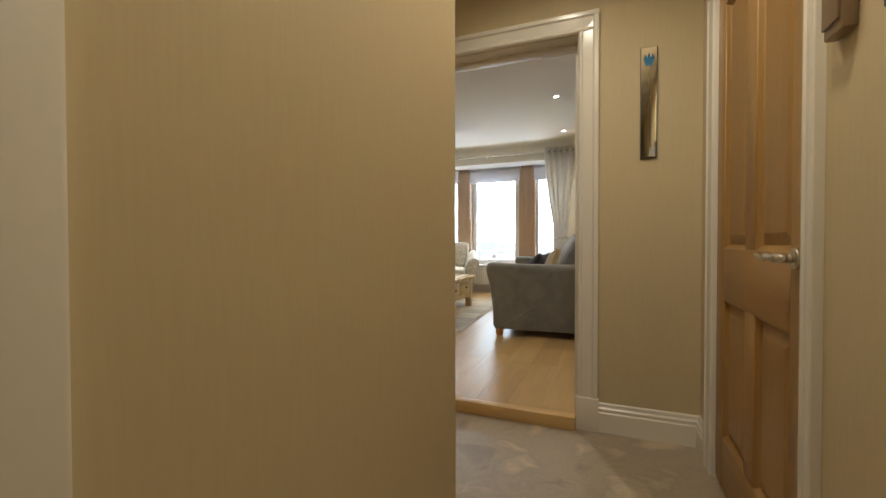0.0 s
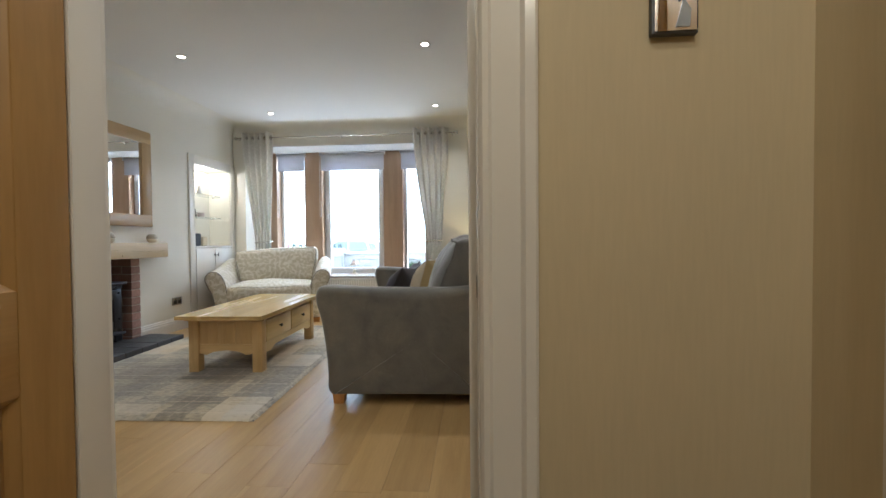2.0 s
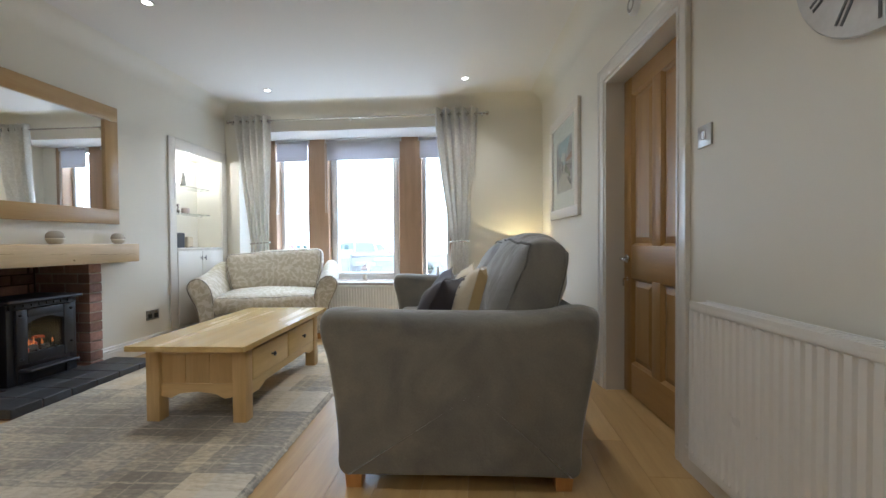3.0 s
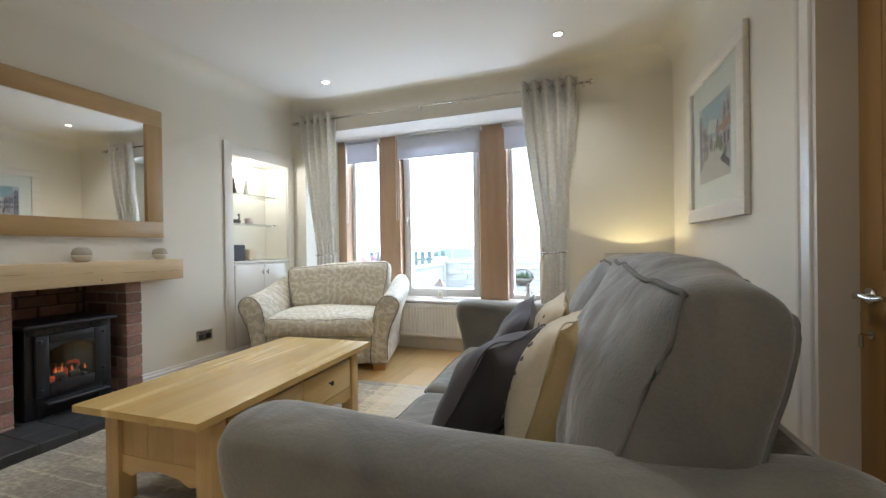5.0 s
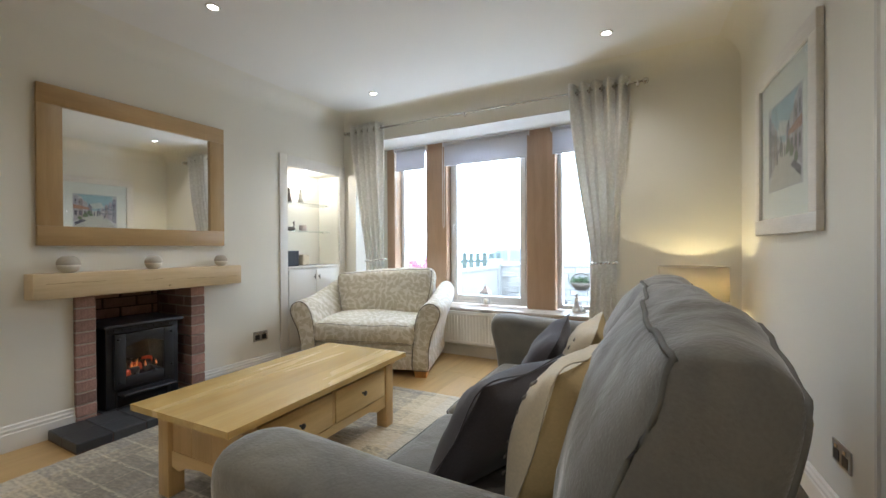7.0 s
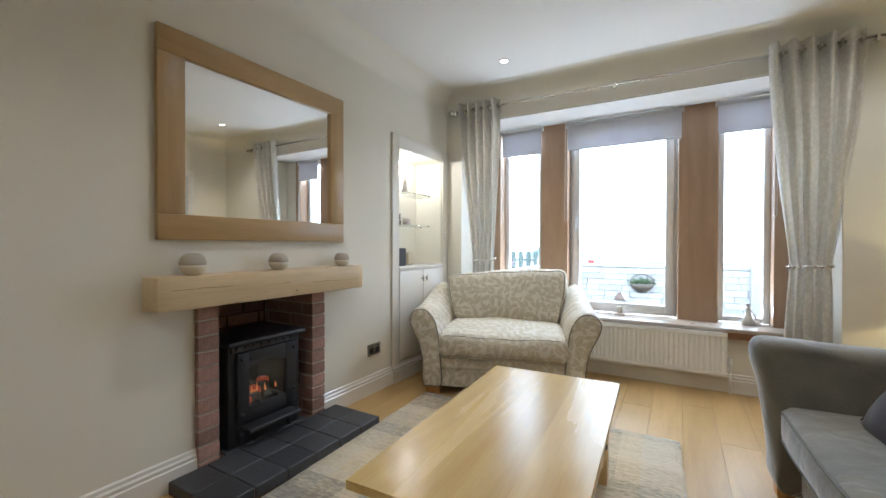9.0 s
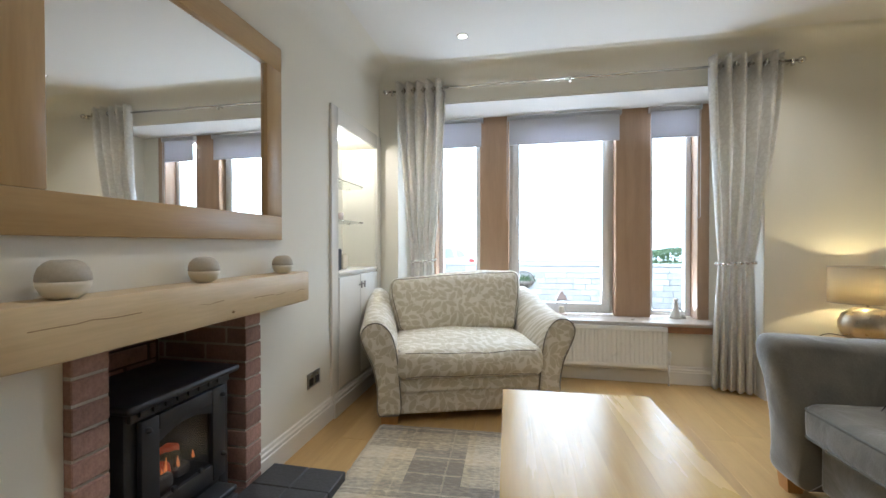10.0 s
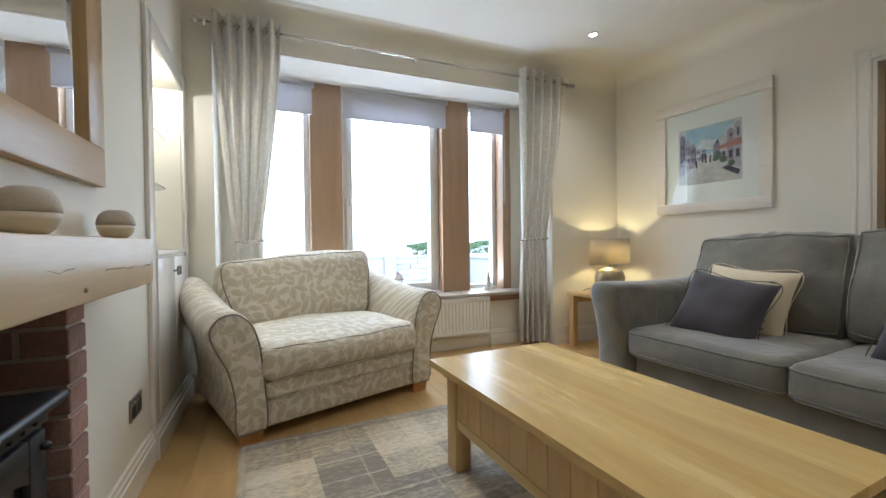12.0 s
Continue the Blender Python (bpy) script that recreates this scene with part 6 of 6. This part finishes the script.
for k in range(5):
    y = 0.235 - 0.045 * k
    top = 0.20 - 0.045 * k
    flat([(y, -0.16 + 0.03 * k), (y - 0.042, -0.14 + 0.03 * k), (y - 0.042, top - 0.03), (y - 0.02, top), (y, top - 0.03)], -0.0120, facades[k % 4])
    flat([(y - 0.036, -0.13 + 0.03 * k), (y - 0.042, -0.13 + 0.03 * k), (y - 0.042, top - 0.05), (y - 0.036, top - 0.05)], -0.0123, dark)
    for zz in (0.02, -0.04, 0.075 - 0.02 * k):
        for yy in (0.006, 0.022):
            flat([(y - yy, zz), (y - yy - 0.009, zz), (y - yy - 0.009, zz + 0.035 - 0.004 * k), (y - yy, zz + 0.035 - 0.004 * k)], -0.0123, dark)
for k in range(4):
    y = -0.235 + 0.05 * k
    top = 0.215 - 0.04 * k
    flat([(y, -0.15 + 0.03 * k), (y + 0.048, -0.12 + 0.03 * k), (y + 0.048, top - 0.03), (y + 0.024, top), (y, top - 0.02)], -0.0120, facades[(k + 1) % 4])
    flat([(y + 0.012, 0.10), (y + 0.026, 0.10), (y + 0.026, 0.16 - 0.03 * k), (y + 0.012, 0.16 - 0.03 * k)], -0.0123, dark)
    flat([(y + 0.008, -0.06), (y + 0.034, -0.06), (y + 0.034, 0.0), (y + 0.008, 0.0)], -0.0123, dark)
flat([(-0.24, 0.03), (-0.07, 0.02), (-0.07, 0.045), (-0.24, 0.085)], -0.0126, paint_flat("print_awning", (0.42, 0.20, 0.14)))
green = paint_flat("print_plants", (0.10, 0.14, 0.07))
for y, z, r in ((-0.07, -0.02, 0.028), (-0.11, -0.06, 0.03), (-0.05, -0.05, 0.02), (-0.17, -0.10, 0.025)):
    flat([(y + r * math.cos(a), z + r * math.sin(a)) for a in [k * math.pi / 4 for k in range(8)]], -0.0127, green)
for y, z, h in ((0.04, -0.06, 0.06), (0.015, -0.07, 0.07), (-0.02, -0.07, 0.06), (0.09, -0.10, 0.06)):
    flat([(y, z), (y + 0.014, z), (y + 0.012, z + h), (y + 0.002, z + h)], -0.0127, dark)
flat([(-0.10, -0.13), (-0.22, -0.20), (-0.23, -0.16), (-0.14, -0.11)], -0.0128, dark)
pg = part("glazing", boxes((-0.0185, -0.0165, -hw + fw, hw - fw, -hh + fw, hh - fw)), GLASS, P, "clear picture glass")
pg.visible_shadow = False

K = thing("wall_clock", "large round distressed white wall clock with grey numerals", "clock", EAST @ Matrix.Translation((0, -2.245, 1.725)) @ Matrix.Rotation(radians(-90), 4, "Y"))
part("dial", lathe([(0.002, 0.012), (0.235, 0.012), (0.25, 0.016), (0.255, 0.008), (0.25, 0.0)], 56), DIAL, K, "distressed white metal dial", "auto")
for i in range(12):
    for k in range((1, 2, 3, 3, 2, 2, 3, 3, 3, 2, 2, 3)[i]):
        part("numeral_bar", boxes((-0.035, 0.035, -0.004, 0.004, 0.0125, 0.0140)), DIAL_INK, K, m=Matrix.Rotation(2 * math.pi * i / 12, 4, "Z") @ Matrix.Translation((0.19, (k - 1) * 0.017, 0)))
part("hour_hand", boxes((0, 0.10, -0.006, 0.006, 0.016, 0.018), bevel=0.001), DIAL_INK, K, m=Matrix.Rotation(2.6, 4, "Z"))
part("minute_hand", boxes((0, 0.15, -0.004, 0.004, 0.019, 0.021), bevel=0.001), DIAL_INK, K, m=Matrix.Rotation(3.05, 4, "Z"))
SA = thing("smoke_alarm", "small round white alarm above the side door", "smoke alarm", EAST @ Matrix.Translation((0, -0.95, 2.27)) @ Matrix.Rotation(radians(-90), 4, "Y"))
part("body", lathe([(0.055, 0), (0.055, 0.018), (0.048, 0.03), (0.02, 0.034), (0.001, 0.034)], 28), UPVC, SA, smooth="auto")
part("grille", lathe([(0.030, 0.0335), (0.036, 0.036), (0.040, 0.0325)], 24), STEEL, SA, smooth=True)

# ---- window board ornaments ----
LN = thing("lantern", "small white glazed candle lantern on the window board", "lantern", Matrix.Translation((-1.94, 7.40, 0.498)))
part("base_plate", boxes((-0.045, 0.045, -0.045, 0.045, 0, 0.012), bevel=0.003), COPPER, LN)
for x in (-0.04, 0.04):
    for y in (-0.04, 0.04):
        part("post", boxes((x - 0.003, x + 0.003, y - 0.003, y + 0.003, 0.012, 0.135)), UPVC, LN)
part("roof", loft([[(-r, -r, z), (r, -r, z), (r, r, z), (-r, r, z)] for z, r in ((0.135, 0.050), (0.145, 0.048), (0.185, 0.018), (0.205, 0.014))]), COPPER, LN, "pale dusty pink pitched roof")
part("ring", tube([(0.012 * math.cos(a), 0, 0.217 + 0.012 * math.sin(a)) for a in [2 * math.pi * k / 14 for k in range(14)]], 0.002, True, 5), COPPER, LN)
part("candle", rod((0, 0, 0.012), 0.024, 0.06, "z", 18, 0.003), CANDLE, LN, "ivory candle", True)
fig = merge(lathe([(0.042, 0), (0.045, 0.01), (0.030, 0.05), (0.018, 0.09), (0.022, 0.115), (0.012, 0.128), (0.010, 0.135), (0.018, 0.148), (0.018, 0.158), (0.010, 0.168), (0.001, 0.17)], 18), lathe([(0.02, 0), (0.024, 0.012), (0.016, 0.03), (0.002, 0.036)], 12, (0.06, 0, 0)), tube(smooth_path([(0.012, 0, 0.11), (0.035, -0.01, 0.09), (0.052, 0, 0.045)]), 0.006))
tagged(part("figurine", fig, WHITE_CLAY, None, "", True, Matrix.Translation((-1.00, 7.40, 0.498))), "white ceramic figurine with a small companion on the window board", "figurine")

# ---- hall ----
HM = thing("stained_glass_mirror", "narrow wall mirror strip with a blue stained-glass tulip", "mirror", Matrix.Translation((0.1885, 2.252, 1.602)))
part("backing", boxes((-0.038, 0.038, -0.014, -0.001, -0.272, 0.272), bevel=0.002), LEAD, HM, "dark lead edging")
part("mirror_glass", boxes((-0.034, 0.034, -0.0165, -0.014, -0.268, 0.268)), MIRROR, HM)
for x0, x1, h in ((-0.024, -0.008, 0.235), (-0.008, 0.008, 0.242), (0.008, 0.024, 0.235)):
    part("petal", loft([[(x0 * (1 if z > 0.2 else 0.6), y, z), (x1 * (1 if z > 0.2 else 0.6), y, z), (x1, y, 0.215), ((x0 + x1) / 2, y, h), (x0, y, 0.215)] for y, z in ((-0.0163, 0.178), (-0.0185, 0.178))]), BLUE_GLASS, HM, "blue glass petal")
part("stem", tube([(0.0, -0.0172, 0.18), (0.004, -0.0172, 0.0), (0.006, -0.0172, -0.22)], 0.0016, n=6), LEAD, HM, "lead stem line")
part("leaf", loft([[(0.0, y, -0.262), (0.022, y, -0.262), (0.024, y, -0.235), (0.012, y, -0.215)] for y in (-0.0163, -0.0185)]), material("pale_grey_glass", (0.40, 0.42, 0.44), 0.15, vary=0.1, bump=0.0), HM, "small pale grey glass leaf")

TAUPE_WOOD = wood("taupe_stained_wood", (0.33, 0.24, 0.145), (0.27, 0.19, 0.11), 0.5, "z", 1.0, 0.04)
KB = thing("key_box", "small dark wooden box hung on the hall wall", "wall box", Matrix.Translation((0.42, 0.995, 1.305)))
part("body", boxes((-0.026, -0.001, -0.035, 0.035, 0, 0.34), bevel=0.005), TAUPE_WOOD, KB, smooth="auto")
part("lid", boxes((-0.031, -0.026, -0.03, 0.03, 0.02, 0.32), bevel=0.002), TAUPE_WOOD, KB, "dark wooden lid", "auto")
HP = thing("picture", "dark metal framed picture on the hall wall", "picture", Matrix.Translation((0.42, 0.59, 1.55)))
for s in (-1, 1):
    part("frame_rail", boxes((-0.022, -0.001, -0.26, 0.26, s * 0.27, s * 0.245), bevel=0.003), LEAD, HP, "dark metal frame")
    part("frame_stile", boxes((-0.022, -0.001, s * 0.26, s * 0.235, -0.245, 0.245), bevel=0.003), LEAD, HP, "dark metal frame")
part("mount", boxes((-0.010, -0.001, -0.235, 0.235, -0.245, 0.245)), MOUNT, HP, "plain cream mount")

# ---- outside ----
structure("ground", boxes((-300, 300, 7.76, 1500, -0.75, -0.62)), GRAVEL, "grey gravel garden in front of the house", "ground")
structure("road", boxes((-60, 60, 15.66, 24.0, -0.62, -0.40)), material("grey_road_asphalt", (0.06, 0.06, 0.06), 0.9, vary=0.2, scale=4, grain=60, bump=0.4), "grey asphalt road beyond the garden wall", "road")
structure("lawn", boxes((-60, 60, 24.0, 38.0, -0.62, -0.15), bevel=0.05), GRASS, "green grass verge across the road", "lawn")
# Added glossy sheet: mirrors the sky so the far ground reads as white haze.
structure("water", boxes((-300, 300, 38.0, 1500, -0.62, -0.30)), material("pale_distance_sheet", (0.30, 0.33, 0.35), 0.12, vary=0.05, scale=0.5, grain=3, bump=0.05), "pale glossy sheet added beyond the verge to mirror the sky as white haze", "water")
GW = thing("garden_wall", "low garden wall of pale stone blocks with coping", "garden wall", kind="structure")
part("core", boxes((-4.95, 3.5, 15.42, 15.58, -0.62, 0.52), (2.7, 2.98, 9.5, 15.42, -0.62, 0.50), (-5.0, -4.76, 10.5, 15.2, -0.62, 0.46)), COPING, GW)
part("coping", boxes((-4.72, 3.5, 15.36, 15.64, 0.52, 0.60), bevel=0.01), COPING, GW, "pale coping stone")
part("coping", boxes((2.64, 3.04, 9.5, 15.36, 0.50, 0.58), bevel=0.01), COPING, GW, "pale coping stone")
part("coping", boxes((-5.04, -4.72, 10.5, 15.19, 0.46, 0.54), bevel=0.01), COPING, GW, "pale coping stone")
part("pier", boxes((-5.1, -4.72, 15.2, 15.6, -0.62, 0.74), bevel=0.02), BLOCK, GW, "square stone pier")
part("pier", boxes((0.02, 0.36, 15.25, 15.65, -0.62, 0.70), bevel=0.02), BLOCK, GW, "square stone pier")
rng = random.Random(5)
blk = [mesh_of("block", boxes((0.004, w - 0.004, -0.03, 0.03, 0.004, 0.154), bevel=0.008, seg=1), BLOCK) for w in (0.32, 0.46, 0.6)]
for r in range(7):
    x = -4.72 + rng.uniform(0, 0.3)
    while x < 2.2:
        k = rng.randrange(3)
        piece(blk[k], "block", GW, Matrix.Translation((x, 15.40 - rng.uniform(0, 0.012), -0.60 + 0.158 * r)))
        x += (0.32, 0.46, 0.6)[k]
BK = thing("hanging_basket", "wire half-basket of green plants on the garden wall", "hanging basket", Matrix.Translation((-2.3, 15.36, 0.10)))
part("basket", lathe([(0.12, -0.22), (0.24, -0.12), (0.30, 0.0), (0.28, 0.0), (0.2, -0.1)], 20, (0, 0, 0), (1, 0.7)), DARK_CLAY, BK, smooth=True)
part("handle", tube([(0.29 * math.cos(a), -0.02, 0.26 * math.sin(a)) for a in [math.pi * k / 12 for k in range(13)]], 0.015, n=6), DARK_CLAY, BK)


def leafy(name, label, cat, count, fit_in, seed, size, mat, m=None):
    """Foliage of many small folded leaves."""
    rg = random.Random(seed)
    bm = bmesh.new()
    for _ in range(count):
        p = Vector(fit_in(rg))
        q = Euler((rg.uniform(0, 6), rg.uniform(0, 6), rg.uniform(0, 6))).to_matrix()
        s = size * rg.uniform(0.6, 1.3)
        v = [bm.verts.new(p + q @ Vector(c) * s) for c in ((-1, 0, 0), (0, -0.45, 0.12), (1, 0, 0), (0, 0.45, 0.12))]
        bm.faces.new(v[:3])
        bm.faces.new((v[0], v[2], v[3]))
    ob = part(name, bm, mat, None, label, m=m)
    return tagged(ob, label, cat, kind="stuff")


def in_box(x0, x1, y0, y1, z0, z1):
    def f(rg):
        x, y, z = rg.uniform(x0, x1), rg.uniform(y0, y1), rg.uniform(z0, z1)
        side = rg.random()
        if side < 0.45:
            y = y0 + rg.uniform(0, 0.12)
        elif side < 0.75:
            z = z1 - rg.uniform(0, 0.12)
        return (x, y, z + 0.06 * math.sin(x * 3) + 0.04 * math.sin(y * 4))
    return f


leafy("hedge", "dense clipped green hedge beyond the garden wall", "hedge", 9000, in_box(1.5, 5.0, 17.0, 18.0, -0.3, 0.95), 3, 0.05, LEAF)
leafy("flowering_shrub", "small shrub with pink flowers outside the window", "shrub", 420, lambda g: (-4.35 + g.gauss(0, 0.16), 9.9 + g.gauss(0, 0.14), 0.70 + g.gauss(0, 0.10)), 9, 0.045, material("pink_petal", (0.55, 0.24, 0.32), 0.7, vary=0.4, scale=9, bump=0.0))
leafy("shrub_leaves", "green leaves of the small garden shrub", "shrub", 1500, lambda g: (-4.35 + g.gauss(0, 0.15), 9.9 + g.gauss(0, 0.15), -0.60 + 1.22 * g.random() ** 0.7), 10, 0.05, LEAF)
leafy("basket_plants", "green trailing plants in the wall basket", "plants", 500, lambda g: (-2.3 + g.gauss(0, 0.13), 15.36 + g.gauss(0, 0.07), 0.10 + abs(g.gauss(0, 0.06))), 4, 0.04, LEAF)
FN = thing("fence", "grey weathered picket fence beside the drive", "fence", kind="structure")
pk = mesh_of("picket", boxes((-0.085, 0.085, -0.012, 0.012, 0, 1.30), bevel=0.01, seg=1), FENCE)
for i in range(12):
    piece(pk, "picket", FN, Matrix.Translation((-8.45 + i * 0.27, 17.2, -0.40 + 0.01 * math.sin(i * 2.3))))
for z in (-0.05, 0.55):
    part("rail", boxes((-8.5, -5.4, 17.214, 17.25, z, z + 0.09)), FENCE, FN)
for x in (-8.3, -6.9, -5.5):
    part("post", boxes((x - 0.05, x + 0.05, 17.25, 17.35, -0.42, 0.90)), FENCE, FN)

CAR_PAINT = material("white_car_paint", (0.80, 0.80, 0.80), 0.2, vary=0.01, bump=0.0)
# Window colour is paled to carry the glare and haze over the car.
CAR_GLASS = material("haze_paled_glass", (0.26, 0.31, 0.34), 0.05, vary=0.0, bump=0.0)
TAIL_RED = material("red_tail_light_lens", (0.45, 0.03, 0.02), 0.2, vary=0.05, bump=0.0)


def parked_car(m):
    """A hatchback seen from its side; local x runs from the nose to the tail, the near side at y = 0."""
    t = thing("car", "white hatchback parked on the road beyond the wall", "car", m)
    low = [(0.0, 0.30), (0.02, 0.62), (0.25, 0.78), (1.05, 0.93), (4.05, 0.98), (4.18, 0.80), (4.20, 0.34), (3.9, 0.24), (0.3, 0.22)]
    part("body", loft([[(2.1 + (x - 2.1) * k, y, z) for x, z in low] for y, k in ((0.06, 0.97), (0.0, 1.0), (1.74, 1.0), (1.80, 0.97))]), CAR_PAINT, t, "white painted lower body", "auto")
    cab = [(1.08, 0.92), (1.95, 1.42), (2.5, 1.50), (3.55, 1.46), (3.95, 1.30), (4.10, 0.97)]
    part("cabin", loft([[(2.7 + (x - 2.7) * k, y, z) for x, z in cab] for y, k in ((0.14, 0.93), (0.10, 1.0), (1.70, 1.0), (1.66, 0.93))]), CAR_PAINT, t, "white roof and pillars", "auto")
    for pts in ([(1.40, 0.97), (1.98, 1.36), (2.45, 1.41), (2.45, 0.97)], [(2.53, 0.97), (2.53, 1.41), (3.30, 1.37), (3.42, 0.99)], [(3.52, 1.0), (3.42, 1.34), (3.72, 1.26), (3.86, 1.05)]):
        part("side_window", loft([[(x, y, z) for x, z in pts] for y in (0.085, 0.12)]), CAR_GLASS, t, "side window with glare haze in its colour")
    part("tail_light", boxes((4.0, 4.215, -0.006, 0.22, 0.74, 0.95), bevel=0.02), TAIL_RED, t, "red tail light", "auto")
    part("bumper", boxes((4.10, 4.28, 0.02, 1.78, 0.34, 0.60), bevel=0.04), CAR_PAINT, t, smooth="auto")
    part("mirror", soft_box(0.12, 0.16, 0.11, 0.03, 0, 3, at=(1.5, 0.0, 1.02)), CAR_PAINT, t, "door mirror", True)
    for x in (0.85, 3.40):
        w = part("wheel", rod((x, -0.01, 0.32), 0.32, 0.20, "y", 28, 0.04), BLACK_PLASTIC, t, "black tyre", "auto")
        part("rim", rod((x, -0.02, 0.32), 0.21, 0.03, "y", 20, 0.01), STEEL, w, "alloy rim", "auto")


parked_car(Matrix.Translation((-8.45, 19.6, -0.40)))
tagged(part("planter", lathe([(0.22, 0), (0.30, 0.05), (0.36, 0.22), (0.38, 0.24), (0.33, 0.24), (0.3, 0.2), (0.002, 0.19)], 24), LEAD, None, "", True, Matrix.Translation((-2.9, 14.6, -0.62))), "low round grey garden planter on the gravel", "planter")

# ---- pieces of the floor, hearth and fireplace ----
rng = random.Random(11)
lengths = (1.2, 1.6, 2.0)
plank = {}
PW = 0.186
for k, ln in enumerate(lengths):
    bm = boxes((0.0003, PW - 0.0003, 0.0003, ln - 0.0003, -0.013, 0.0), bevel=0.0009, seg=1)
    plank[k] = mesh_of("floorboard", bm, OAK_FLOOR)
x = WEST
while x < 0.62:
    y = 2.258 - rng.uniform(0, 1.0)
    while y < BAY:
        k = rng.randrange(3)
        y0, y1 = max(y, 2.258), min(y + lengths[k], BAY)
        if y0 == y and y1 == y + lengths[k]:
            piece(plank[k], "floorboard", FLOOR, Matrix.Translation((x, y, 0)))
        elif y1 - y0 > 0.05:
            piece(mesh_of("floorboard", boxes((0.0003, PW - 0.0003, 0.0003, y1 - y0 - 0.0003, -0.013, 0.0), bevel=0.0009, seg=1), OAK_FLOOR), "floorboard", FLOOR, Matrix.Translation((x, y0, 0)))
        y += lengths[k]
    x += PW
HE = thing("hearth", "raised hearth of dark slate tiles with pale joints", "hearth", kind="structure")
part("bed", boxes((-3.97, -3.094, 4.60, 5.18, 0.0, 0.052), (-3.47, -3.094, 4.352, 5.378, 0.0, 0.052)), SOOT, HE)
tile = mesh_of("slate_tile", boxes((0.002, 0.188, 0.002, 0.170, -0.045, 0.010), bevel=0.004, seg=1), SLATE)
for i in range(6):
    for j in range(2):
        piece(tile, "slate_tile", HE, Matrix.Translation((-3.466 + j * 0.1885, 4.348 + i * 0.172, 0.052 + rng.uniform(-0.0012, 0.0012))))
for i in range(3):
    for j in range(2):
        piece(tile, "slate_tile", HE, Matrix.Translation((-3.85 + j * 0.19, 4.62 + i * 0.172, 0.0515)))
FP = thing("fireplace", "brick fireplace opening with red brick piers", "fireplace", kind="structure")
part("mortar_core", boxes((WEST + 0.022, -3.98, 4.489, 4.590, 0.0, 0.836), (WEST + 0.022, -3.98, 5.19, 5.286, 0.0, 0.836)), MORTAR, FP, "sandy mortar joints")
part("mortar_back", boxes((-3.985, -3.935, 4.59, 5.19, 0.0, 0.895)), SOOT, FP, "sooty mortar behind the stove")
course = 0.076
bricks = {}


def brick(w, d, h=0.066):
    key = (round(w, 3), round(d, 3))
    if key not in bricks:
        bricks[key] = mesh_of("brick", boxes((-d, 0, 0, w, 0, h), bevel=0.003, seg=1), BRICK)
    return bricks[key]


for r in range(11):
    z = 0.004 + r * course
    for y in (4.486, 5.186):
        xx, deep = -3.47, (0.105 if r % 2 else 0.215)
        while xx > -3.93:
            d = min(deep, xx + 3.935)
            if d > 0.02:
                piece(brick(0.104, d - 0.009), "brick", FP, Matrix.Translation((xx - rng.uniform(0, 0.0025), y + rng.uniform(-0.001, 0.001), z)))
            xx -= deep
            deep = 0.215
    y = 4.592 + (0 if r % 2 else -0.11)
    while y < 5.185:
        a, b2 = max(y, 4.592), min(y + 0.215, 5.185)
        if b2 - a > 0.03:
            piece(brick(b2 - a - 0.009, 0.03), "brick", FP, Matrix.Translation((-3.93, a, z)))
        y += 0.222
